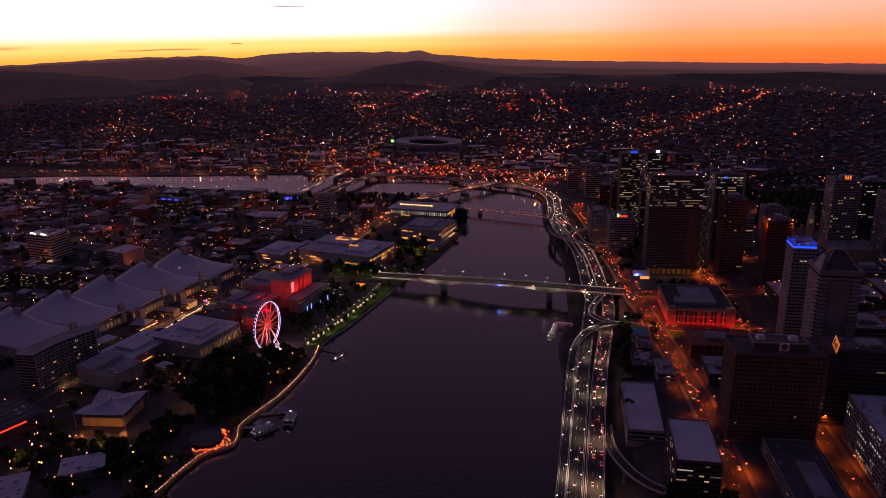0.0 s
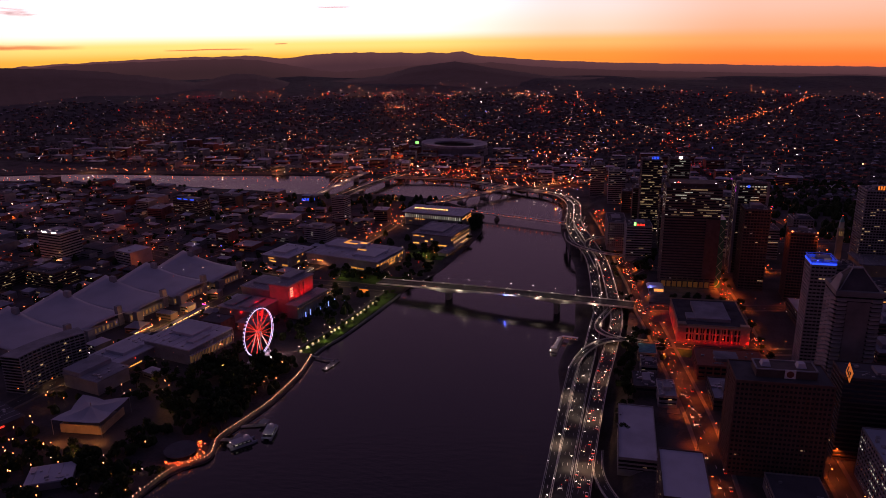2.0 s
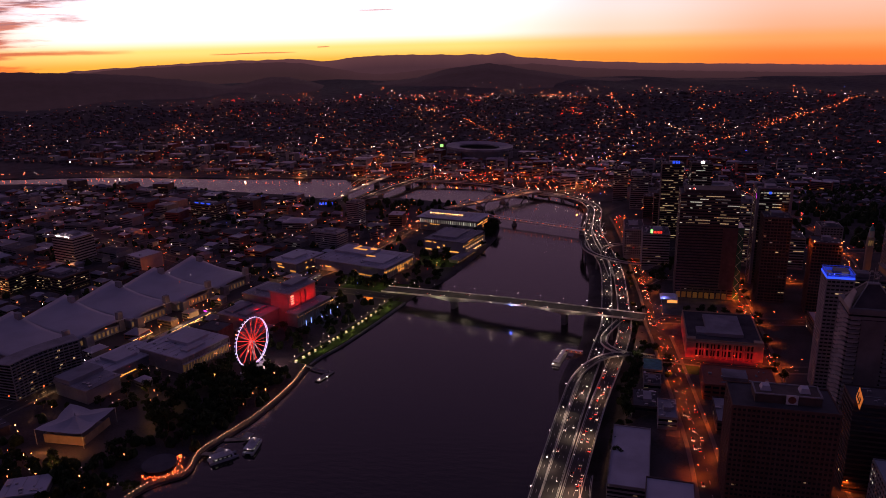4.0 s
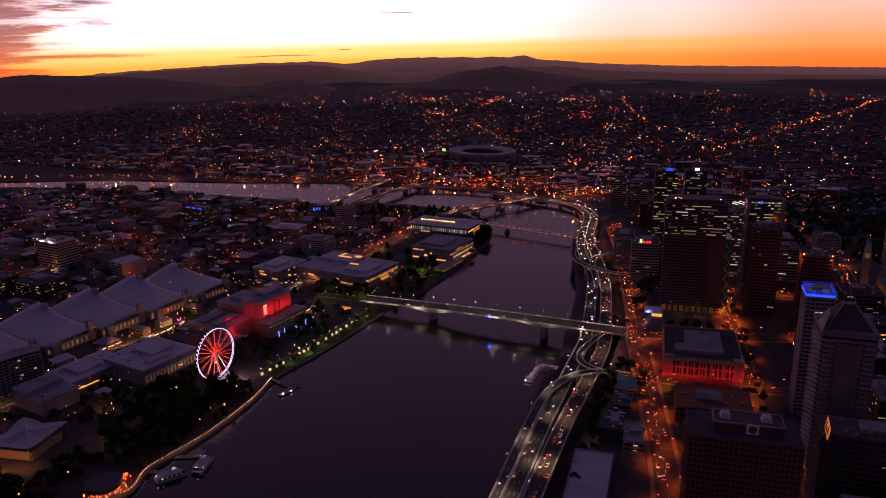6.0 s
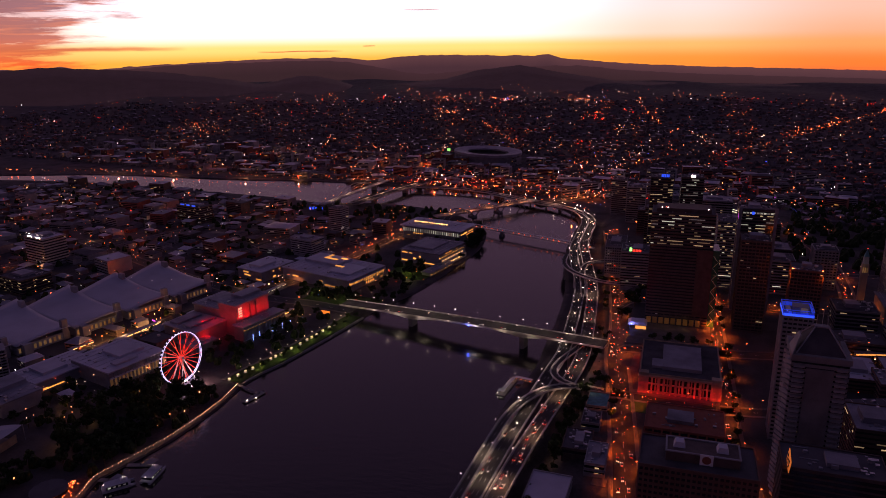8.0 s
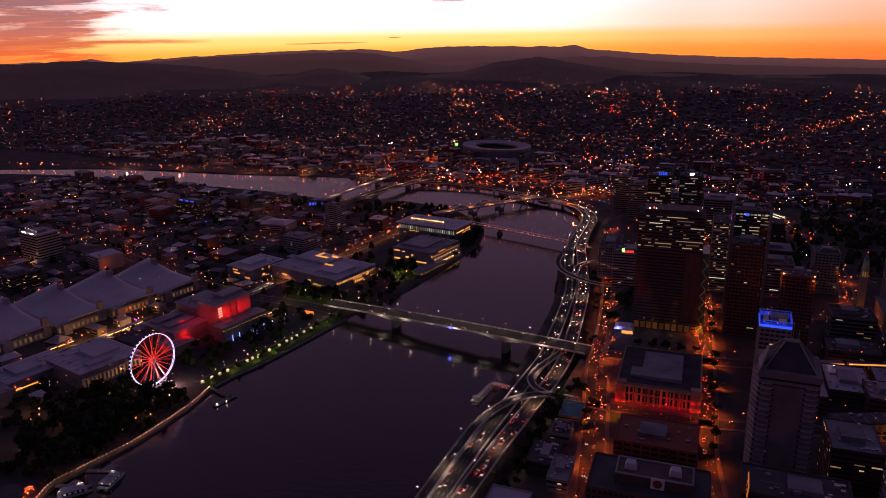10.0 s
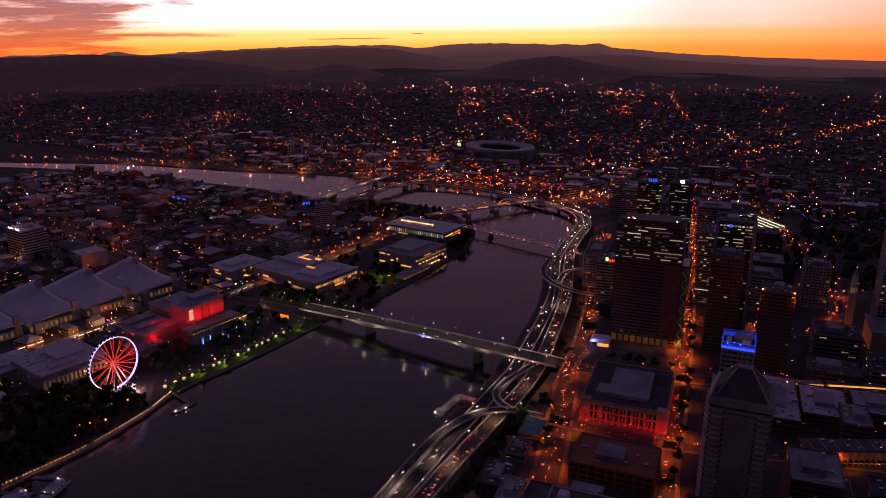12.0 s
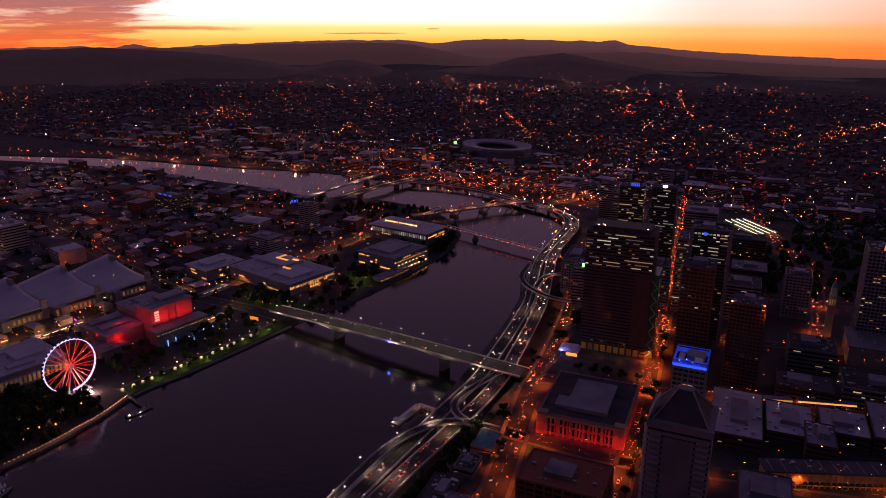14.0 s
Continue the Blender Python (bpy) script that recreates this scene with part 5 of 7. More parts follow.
part("landing_roof", Geo().taper(-4, 2.4, -20, -15.5, 4.2, 5.0, 0.6), WHITE_PAINT, ft)
part("gangway", Geo().box(3.2, 19, 10.5, 13.5, 2.6, 3.0), CONCRETE, ft)
part("gangway_roof", Geo().box(1.7, 19, 10.2, 13.8, 5.2, 5.5), WHITE_PAINT, ft)
for k in range(7):
    part("post", Geo().tube([(1.4, -13.5 + 4.3 * k, 0.8), (1.4, -13.5 + 4.3 * k, 4.0)], 0.14, 5), METAL, ft)
    part("lamp_strip", Geo().ball(-2.6, -13 + 4.2 * k, 2.6, 0.32), BULB_WHITE, ft)
    part("pile", Geo().tube([(-3.7, -19 + 5.2 * k, -7), (-3.7, -19 + 5.2 * k, 3.4)], 0.32, 6), DARK_METAL, ft)
for k in range(4):
    part("gangway_lamp", Geo().ball(4 + 4.4 * k, 9.9, 4.4, 0.32), BULB_ORANGE, ft)


BOAT_GREY = material("grey boat paint", (0.40, 0.41, 0.46), 0.5, 0.2, 0.3)


def ferry(x, y, rz, label):
    ob = thing("ferry", x, y, WATER_Z, rz, label, "boat")
    hull = Geo()
    for s in (-1, 1):
        hull.add([(s * 3.4 - 0.9, -11, -0.3), (s * 3.4 + 0.9, -11, -0.3), (s * 3.4 + 0.9, 8, -0.3), (s * 3.4, 12, 0.4), (s * 3.4 - 0.9, 8, -0.3),
                  (s * 3.4 - 1.1, -11, 1.7), (s * 3.4 + 1.1, -11, 1.7), (s * 3.4 + 1.1, 8, 1.7), (s * 3.4, 12.5, 1.9), (s * 3.4 - 1.1, 8, 1.7)],
                 [(0, 1, 6, 5), (1, 2, 7, 6), (2, 3, 8, 7), (3, 4, 9, 8), (4, 0, 5, 9), (5, 6, 7, 8, 9), (4, 3, 2, 1, 0)])
    part("hull", hull, BOAT_GREY, ob)
    part("main_deck", Geo().box(-4.4, 4.4, -11, 9, 1.6, 2.0), BOAT_GREY, ob)
    part("cabin", Geo().taper(-3.9, 3.9, -8, 7, 2.0, 4.4, 0.3), GLASS, ob)
    part("cabin_roof", Geo().box(-4.1, 4.1, -9, 7.4, 4.4, 4.7), BOAT_GREY, ob)
    part("wheelhouse", Geo().taper(-2, 2, 2, 6, 4.7, 6.9, 0.4), WHITE_PAINT, ob)
    for s in (-1, 1):
        for k in range(4):
            slab("cabin_window", LIT_COOL, ob, s * 3.95 - 0.05, s * 3.95 + 0.05, -7 + 3.5 * k, -5 + 3.5 * k, 2.7, 3.8)
    part("deck_lamp", Geo().ball(0, -9.5, 5.2, 0.45), BULB_WHITE, ob)
    part("mast_lamp", Geo().ball(0, 4, 7.6, 0.3), BULB_WHITE, ob)


ferry(-306, 496, -38, "white catamaran ferry moored at the pontoon")
ferry(-292, 517, 12, "white catamaran ferry with blue trim leaving the pontoon")
# curved riverside restaurant terrace
rt = thing("restaurant_pavilion", -344, 469, 5, 20, "round riverside restaurant with a dark roof and lit terrace", "restaurant")
reserve(-344, 469, 44, 44)
disc = [(13 * math.cos(a), 13 * math.sin(a)) for a in np.linspace(0, 2 * math.pi, 28, endpoint=False)]
part("wall", Geo().prism([(0.92 * a, 0.92 * b) for a, b in disc], -1, 4), GLASS, rt)
part("roof", Geo().prism(disc, 4, 4.6), ROOF_DARK, rt)
part("roof_rim", Geo().tube([(a * 1.03, b * 1.03, 4.4) for a, b in disc], 0.22, 5, True), DARK_METAL, rt)
part("terrace", Geo().prism([(10 + 11 * math.cos(a), -6 + 11 * math.sin(a)) for a in np.linspace(0, 2 * math.pi, 20, endpoint=False)], -1, 0.5), PAVING, rt)

# ---- trees ----


def tree_meshes(seed, height, spread, leaf):
    rg = random.Random(seed)
    tr = Geo().tube([(0, 0, -0.5), (0.1, 0, height * 0.3), (0.2, 0.1, height * 0.55)], 0.04 * height * 0.7, 6, r2=0.012 * height)
    for k in range(5):
        a = rg.uniform(0, 6.28)
        b = (spread * 0.6 * math.cos(a), spread * 0.6 * math.sin(a), height * rg.uniform(0.6, 0.85))
        tr.tube([(0.1, 0, height * rg.uniform(0.25, 0.45)), b], 0.018 * height, 4, r2=0.005 * height)
    cr = Geo()
    lumps = [(rg.uniform(-0.65, 0.65) * spread, rg.uniform(-0.65, 0.65) * spread, height * rg.uniform(0.5, 0.85), rg.uniform(0.28, 0.5) * spread) for _ in range(9)]
    for lx, ly, lz, lr in lumps:
        for _ in range(34):
            d = Vector((rg.gauss(0, 1), rg.gauss(0, 1), rg.gauss(0, 1) * 0.8)).normalized() * lr * rg.uniform(0.55, 1.08)
            c = Vector((lx, ly, lz)) + d
            u = Vector((rg.gauss(0, 1), rg.gauss(0, 1), rg.gauss(0, 1))).normalized() * leaf * rg.uniform(0.6, 1.3)
            w = d.cross(u)
            w = (w.normalized() if w.length > 1e-4 else Vector((1, 0, 0))) * leaf * rg.uniform(0.6, 1.2)
            cr.add([c - u, c + w * 0.8, c + u + d * 0.1, c - w], [(0, 1, 2, 3)])
    return tr.mesh("trunk", BARK), cr.mesh("crown", LEAF if leaf > 0.5 else LEAF_PALE)


TREES = [tree_meshes(s, h, r, 1.0) for s, h, r in ((1, 12, 5.2), (2, 10, 4.6), (3, 15, 6.5), (4, 9, 4.0), (5, 13, 6.0))]


FAR_CROWNS = Geo()


def clump(g, x, y, z, r, rg):
    """A rough low-sided crown for canopy that is past counting."""
    c = [Vector((x + r * rg.uniform(0.6, 1.1) * math.cos(a), y + r * rg.uniform(0.6, 1.1) * math.sin(a), z + r * rg.uniform(0.3, 1.0))) for a in np.linspace(0, 6.28, 7, endpoint=False)]
    up = [Vector((x + 0.55 * r * rg.uniform(0.6, 1.1) * math.cos(a), y + 0.55 * r * rg.uniform(0.6, 1.1) * math.sin(a), z + r * rg.uniform(1.2, 1.7))) for a in np.linspace(0.4, 6.68, 7, endpoint=False)]
    top = Vector((x, y, z + r * rg.uniform(1.5, 1.9)))
    g.add([(p.x, p.y, z - 1) for p in c] + c + up + [top], [(i, (i + 1) % 7, 7 + (i + 1) % 7, 7 + i) for i in range(7)] + [(7 + i, 7 + (i + 1) % 7, 14 + (i + 1) % 7, 14 + i) for i in range(7)] + [(14 + i, 14 + (i + 1) % 7, 21) for i in range(7)])


def tree(x, y, k=None, s=1.0, label="dark leafy park tree", group="park trees", z=None):
    rg = rngt
    if math.hypot(x - 80, y - 130) > 800 and group in ("rise trees", "riverbank trees", "garden trees"):
        clump(FAR_CROWNS, x, y, lh(x, y), 5.5 * s, rg)
        return
    ob = thing("tree", x, y, lh(x, y) if z is None else z, rg.uniform(0, 360), label, "tree", group)
    tr, cr = TREES[rg.randrange(5) if k is None else k]
    ob.scale = (s, s, s * rg.uniform(0.85, 1.15))
    again("trunk", tr, ob)
    again("crown", cr, ob)


rngt = random.Random(21)


def free_spot(x, y, m=0.0):
    return not any(a - m < x < b + m and c - m < y < d + m for a, b, c, d in RESERVED)


def in_water(x, y):
    return shore(x, y) < 4.0


def scatter(n, x0, x1, y0, y1, s0=0.8, s1=1.2, label="dark leafy park tree", group="park trees", gap=5.0, margin=1.0):
    made, tries = [], 0
    while len(made) < n and tries < n * 30:
        tries += 1
        x, y = rngt.uniform(x0, x1), rngt.uniform(y0, y1)
        if not free_spot(x, y, margin) or any((x - a) ** 2 + (y - b) ** 2 < gap * gap for a, b in made) or in_water(x, y):
            continue
        made.append((x, y))
        tree(x, y, None, rngt.uniform(s0, s1), label, group)


scatter(74, -412, -332, 500, 640, 0.95, 1.4, gap=6.5)
scatter(34, -420, -335, 395, 500, 0.7, 1.1)
scatter(22, -470, -400, 380, 470, 0.7, 1.0)
scatter(34, -400, -345, 690, 850, 0.6, 0.95)
scatter(16, -480, -420, 510, 600, 0.7, 1.0)
scatter(22, -330, -285, 900, 1060, 0.8, 1.2)
scatter(20, -300, -268, 1080, 1260, 0.8, 1.2)
scatter(22, -420, -330, 890, 930, 0.7, 1.1)
scatter(16, -345, -285, 1165, 1300, 0.9, 1.3)
for i in range(26):
    tree(-8 + rngt.uniform(-4, 5), 556 + 8 * i + rngt.uniform(-3, 3), None, rngt.uniform(0.6, 1.0), "dark street tree beside the expressway", "expressway trees", z=19)
scatter(14, -14, 12, 930, 1060, 0.8, 1.2, "dark street tree beside the expressway", "expressway trees")
scatter(14, -60, -30, 1120, 1200, 0.8, 1.2, "dark street tree beside the expressway", "expressway trees")
for x, y in [(118, 690), (119, 705), (120, 722), (116, 750), (116, 766), (112, 800), (112, 815), (108, 850), (107, 866), (36, 868), (48, 870), (60, 872), (75, 874), (88, 876), (100, 930), (96, 950), (94, 972), (22, 700), (22, 716), (20, 735)]:
    tree(x, y, None, rngt.uniform(0.6, 0.9), "round street tree under the lamps", "street trees")
scatter(330, 150, 430, 1180, 1720, 0.9, 1.5, "dark parkland tree on the rise", "rise trees", 8)
scatter(60, -1250, -480, 1300, 1395, 0.8, 1.2, "dark riverbank tree", "riverbank trees", 6)
scatter(35, -560, -400, 1300, 1400, 0.8, 1.3, "dark riverbank tree", "riverbank trees", 6)
scatter(420, -1400, -460, 580, 1300, 0.5, 1.1, "dark garden tree between the roofs", "garden trees", 6, 0)
rngc = random.Random(91)
for x0, x1, y0, y1, n in ((-640, -400, 370, 470, 70), (-420, -330, 380, 500, 60), (-640, -470, 450, 600, 40), (-470, -400, 430, 560, 30), (-415, -325, 520, 640, 60), (-420, -330, 690, 860, 36), (-560, -440, 700, 930, 26), (-420, -290, 900, 1150, 40), (-900, -600, 430, 600, 60)):
    for _ in range(n):
        x, y = rngc.uniform(x0, x1), rngc.uniform(y0, y1)
        if free_spot(x, y, 1.5) and not in_water(x, y):
            clump(FAR_CROWNS, x, y, lh(x, y), rngc.uniform(3.0, 6.0), rngc)
tagged(part("canopy_trees", FAR_CROWNS, LEAF), "dark tree canopy on the river banks and rises", "trees", kind="stuff")

# ---- inner suburb blocks ----
rngs = random.Random(33)


FAR_BLOCKS = {}


def far_block(x, y, w, d, h, rz, roof_mat, wall_mat, pitched):
    m = Matrix.Translation((x, y, lh(x, y))) @ Matrix.Rotation(radians(rz), 4, "Z")
    reserve(x, y, w, d)
    FAR_BLOCKS.setdefault(wall_mat.name, (wall_mat, Geo()))[1].box(-w / 2, w / 2, -d / 2, d / 2, -2, h, m)
    r = FAR_BLOCKS.setdefault(roof_mat.name, (roof_mat, Geo()))[1]
    if pitched:
        q = [(-w / 2 - .5, -d / 2 - .5, h), (w / 2 + .5, -d / 2 - .5, h), (w / 2 + .5, d / 2 + .5, h), (-w / 2 - .5, d / 2 + .5, h), (-w * .2, 0, h + 3), (w * .2, 0, h + 3)]
        r.add([m @ Vector(p) for p in q], [(0, 1, 5, 4), (1, 2, 5), (2, 3, 4, 5), (3, 0, 4), (3, 2, 1, 0)])
    else:
        r.box(-w / 2 + .3, w / 2 - .3, -d / 2 + .3, d / 2 - .3, h, h + 0.4, m)
        FAR_BLOCKS.setdefault(METAL.name, (METAL, Geo()))[1].box(-2, 2, -1.5, 1.5, h + 0.4, h + 2.5, m)
    for k in range(max(1, int(h / 3.4))):
        z = k * 3.4 + 1.1
        FAR_BLOCKS.setdefault(GLASS.name, (GLASS, Geo()))[1].box(-w / 2 + 1, w / 2 - 1, -d / 2 - 0.08, -d / 2 + 0.2, z, z + 1.5, m)
        if rngs.random() < 0.35:
            c, L = rngs.uniform(-0.35, 0.35) * w, rngs.choice((1, 1.5, 3.5))
            t = rngs.choice((LIT_WARM, LIT_COOL, LIT_AMBER))
            FAR_BLOCKS.setdefault(t.name, (t, Geo()))[1].box(c - L, c + L, -d / 2 - 0.16, -d / 2 - 0.09, z + 0.1, z + 1.3, m)


BLOCK_COUNT = [0]


def suburb_block(x, y, w, d, h, rz, roof_mat, wall_mat, pitched):
    if math.hypot(x - 80, y - 130) > 1180 or BLOCK_COUNT[0] >= 240:
        return far_block(x, y, w, d, h, rz, roof_mat, wall_mat, pitched)
    BLOCK_COUNT[0] += 1
    ob = thing("suburban_building", x, y, lh(x, y), rz, rngs.choice(BLOCK_LABELS[pitched]), "building", "inner suburb buildings")
    reserve(x, y, w, d)
    n = max(1, int(h / 3.4))
    fh = h / n
    slab("wall", wall_mat, ob, -w / 2, w / 2, -d / 2, d / 2, -2, h)
    for k in range(n):
        slab("window_band", GLASS, ob, -w / 2 + 1, w / 2 - 1, -d / 2 - 0.07, -d / 2 + 0.3, k * fh + 1.1, k * fh + 2.6)
        if rngs.random() < 0.3:
            c = rngs.uniform(-0.35, 0.35) * w
            L = rngs.choice((1.2, 1.6, 4.0))
            slab("lit_window", rngs.choice((LIT_WARM, LIT_COOL, LIT_AMBER)), ob, c - L, c + L, -d / 2 - 0.12, -d / 2 - 0.02, k * fh + 1.2, k * fh + 2.5)
    if pitched:
        g = Geo()
        r = min(w, d) * 0.22
        if w > d:
            g.add([(-w / 2 - .5, -d / 2 - .5, h), (w / 2 + .5, -d / 2 - .5, h), (w / 2 + .5, d / 2 + .5, h), (-w / 2 - .5, d / 2 + .5, h), (-w / 2 + d * .35, 0, h + r), (w / 2 - d * .35, 0, h + r)],
                  [(0, 1, 5, 4), (1, 2, 5), (2, 3, 4, 5), (3, 0, 4), (3, 2, 1, 0)])
        else:
            g.add([(-w / 2 - .5, -d / 2 - .5, h), (w / 2 + .5, -d / 2 - .5, h), (w / 2 + .5, d / 2 + .5, h), (-w / 2 - .5, d / 2 + .5, h), (0, -d / 2 + w * .35, h + r), (0, d / 2 - w * .35, h + r)],
                  [(0, 1, 4), (1, 2, 5, 4), (2, 3, 5), (3, 0, 4, 5), (3, 2, 1, 0)])
        part("roof", g, roof_mat, ob)
    else:
        slab("roof", roof_mat, ob, -w / 2 + 0.3, w / 2 - 0.3, -d / 2 + 0.3, d / 2 - 0.3, h, h + 0.25)
        rim = Geo()
        for s in (-1, 1):
            rim.box(-w / 2, w / 2, s * (d / 2 - 0.2) - 0.2, s * (d / 2 - 0.2) + 0.2, h, h + 0.9)
            rim.box(s * (w / 2 - 0.2) - 0.2, s * (w / 2 - 0.2) + 0.2, -d / 2 + 0.4, d / 2 - 0.4, h, h + 0.9)
        part("parapet", rim, wall_mat, ob)
        for _ in range(1):
            a, b = rngs.uniform(-0.35, 0.35) * w, rngs.uniform(-0.35, 0.35) * d
            slab("roof_unit", rngs.choice((METAL, ROOF_DARK, ROOF_WHITE)), ob, a - 1.5, a + 1.5, b - 1.2, b + 1.2, h + 0.25, h + rngs.uniform(1.2, 2.8))


BLOCK_LABELS = {True: ("low building with a pale hipped metal roof", "house block with a hipped roof among trees", "small warehouse with a pitched metal roof"),
                False: ("low flat-roofed commercial building with roof units", "plain flat-roofed apartment block", "pale flat-roofed warehouse beside the street")}
tower("apartment_tower", -520, 1190, 24, 22, 44, -8, None, 13, PALE, 0.5, 0, lit=0.05, label="slim white apartment tower", category="apartment tower")
tower("office_block", -505, 1068, 40, 30, 24, -8, None, 7, PALE, 0.55, 0, lit=0.04, label="striped pale office block", category="office block", roof=ROOF_GREY)
slatted = tower("office_block", -848, 892, 46, 36, 41, -8, None, 10, PALE, 0.5, 0, lit=0.03, label="white slatted office block with roof floodlights", category="office block", roof=ROOF_WHITE)
for k in (-14, 6):
    part("roof_flood", Geo().box(k, k + 9, -17.5, -17, 42.6, 44.4), BULB_WHITE, slatted, "white floodlit roof panel")
tower("office_block", -842, 772, 62, 44, 22, -8, None, 6, DARK_STONE, 0.35, 0, lit=0.25, lit_mat=LIT_WARM, label="office block with dim lit glass floors", category="office block")
tower("office_block", -770, 792, 52, 42, 20, -8, None, 5, DARK_STONE, 0.35, 0, lit=0.25, lit_mat=LIT_WARM, label="office block with dim lit glass floors", category="office block")
reserve(-640, 1305, 70, 70)
tower("office_block", -818, 1180, 60, 30, 28, -8, None, 7, BROWN_PANEL, 0.4, 0, lit=0.15, label="apartment block under a long blue roof sign", category="apartment block")
for _ in range(6000):
    x = rngs.uniform(-1420, -455)
    y = rngs.uniform(560, 1375)
    if y > 1330 and x > -640 or in_water(x, y) or (x > -560 and y > 1240):
        continue
    big_one = rngs.random() < 0.35
    w, d = (rngs.uniform(24, 52), rngs.uniform(20, 40)) if big_one else (rngs.uniform(11, 22), rngs.uniform(11, 20))
    if not free_spot(x, y, 0.42 * max(w, d)) or shore(x, y) < 28:
        continue
    if any(min((x - px) ** 2 + (y - py) ** 2 for px, py, _ in st[::3]) < (9 + 0.5 * max(w, d)) ** 2 for st in (GREY, MELBOURNE, MERIVALE, VULTURE, HOPE)):
        continue
    h = rngs.choice((5, 7, 8, 10, 12, 15, 20)) if big_one else rngs.choice((4, 6, 7, 8))
    suburb_block(x, y, w, d, h, rngs.choice((-8, -8, -12, 6)) + rngs.uniform(-3, 3), rngs.choice((ROOF_WHITE, ROOF_GREY, ROOF_GREY, ROOF_DARK, ROOF_DARK)), rngs.choice((PALE, CONCRETE, CONCRETE, BRICK, BROWN_PANEL, DARK_STONE)), not big_one or rngs.random() < 0.3)
    if len(RESERVED) > 620:
        break
# across the far reach: riverside blocks
for _ in range(900):
    x, y = rngs.uniform(-1700, 300), rngs.uniform(1610, 1950)
    w, d = rngs.uniform(16, 46), rngs.uniform(14, 30)
    if not free_spot(x, y, 0.5 * max(w, d)) or in_water(x, y) or shore(x, y) < 36:
        continue
    suburb_block(x, y, w, d, rngs.choice((6, 8, 10, 14, 18, 24)), rngs.uniform(-15, 15), rngs.choice((ROOF_WHITE, ROOF_GREY, ROOF_DARK)), rngs.choice((PALE, CONCRETE, BRICK)), rngs.random() < 0.4)
    if len(RESERVED) > 860:
        break
for wall_m, g in FAR_BLOCKS.values():
    tagged(part("far_blocks", g, wall_m), "far flat and hip-roofed buildings across the suburb", "buildings", kind="stuff")


def stadium():
    ob = thing("stadium", -530, 1985, lh(-530, 1985), -25, "oval stadium with a pale ring roof", "stadium")
    n = 48
    for a, b, z0, z1, nm, m in ((100, 78, 20, 26, "roof", ROOF_GREY), (98, 76, -2, 20, "stand", CONCRETE)):
        g = Geo()
        for i in range(n):
            t = 2 * math.pi * i / n
            c, s = math.cos(t), math.sin(t)
            g.v += [(a * c, b * s, z0), (a * c, b * s, z1), (a * 0.62 * c, b * 0.58 * s, z1 - (3 if nm == "roof" else 16)), (a * 0.62 * c, b * 0.58 * s, z0 - 1 if nm == "roof" else -2)]
        g.f = [(4 * i + k, 4 * ((i + 1) % n) + k, 4 * ((i + 1) % n) + (k + 1) % 4, 4 * i + (k + 1) % 4) for i in range(n) for k in range(4)]
        part(nm, g, m, ob)
    part("pitch", Geo().box(-55, 55, -36, 36, -1, 0.3), GRASS, ob)


stadium()

# ---- far suburbs: houses, trees and lamps past counting ----
rngf = random.Random(55)


def far_points(n, near, far, half):
    out = []
    while len(out) < n:
        r = near + (far - near) * rngf.random() ** 1.5
        a = radians(rngf.uniform(-half, half + 22))
        x, y = 80 - r * math.sin(a), 130 + r * math.cos(a)
        if y < 1600 and x < 120:
            continue
        if y < 1480 and x < 430 or y < 900:
            continue
        if -660 < x < -400 and 1880 < y < 2090 or 60 < x < 200 and 1420 < y < 1580:
            continue
        out.append((x, y))
    return out


hv, roofs = Geo(), [Geo(), Geo(), Geo()]
for x, y in far_points(5200, 1350, 3650, 42):
    if in_water(x, y):
        continue
    w, d, h, a = rngf.uniform(8, 15), rngf.uniform(8, 13), rngf.uniform(3.5, 7), rngf.uniform(-0.6, 0.6)
    z = lh(x, y)
    m = Matrix.Translation((x, y, z)) @ Matrix.Rotation(a, 4, "Z")
    hv.box(-w / 2, w / 2, -d / 2, d / 2, -2, h, m)
    q = [(-w / 2 - .6, -d / 2 - .6, h), (w / 2 + .6, -d / 2 - .6, h), (w / 2 + .6, d / 2 + .6, h), (-w / 2 - .6, d / 2 + .6, h), (-w * .15, 0, h + 2.6), (w * .15, 0, h + 2.6)]
    roofs[rngf.randrange(3)].add([m @ Vector(p) for p in q], [(0, 1, 5, 4), (1, 2, 5), (2, 3, 4, 5), (3, 0, 4), (3, 2, 1, 0)])
sub = thing("far_suburbs", 0, 0, 0, 0, "thousands of small houses among trees on rolling ground", "suburb", kind="stuff")
tagged(part("house_walls", hv, HOUSE_WALL, sub), kind="stuff")
for g, m in zip(roofs, (HOUSE_ROOF, ROOF_RED, ROOF_DARK)):
    tagged(part("house_roofs", g, m, sub), kind="stuff")
fv = Geo()
for x, y in far_points(10000, 1350, 3500, 44):
    if in_water(x, y):
        continue
    z, r = slope_height(x, y), rngf.uniform(3.5, 8)
    c = [Vector((x + r * rngf.uniform(0.6, 1.1) * math.cos(a), y + r * rngf.uniform(0.6, 1.1) * math.sin(a), z + r * rngf.uniform(0.2, 0.9))) for a in np.linspace(0, 6.28, 6, endpoint=False)]
    top = Vector((x + rngf.uniform(-1, 1), y + rngf.uniform(-1, 1), z + r * rngf.uniform(1.1, 1.7)))
    fv.add([(p.x, p.y, z - 1) for p in c] + c + [top], [(i, (i + 1) % 6, 6 + (i + 1) % 6, 6 + i) for i in range(6)] + [(6 + i, 6 + (i + 1) % 6, 12) for i in range(6)])
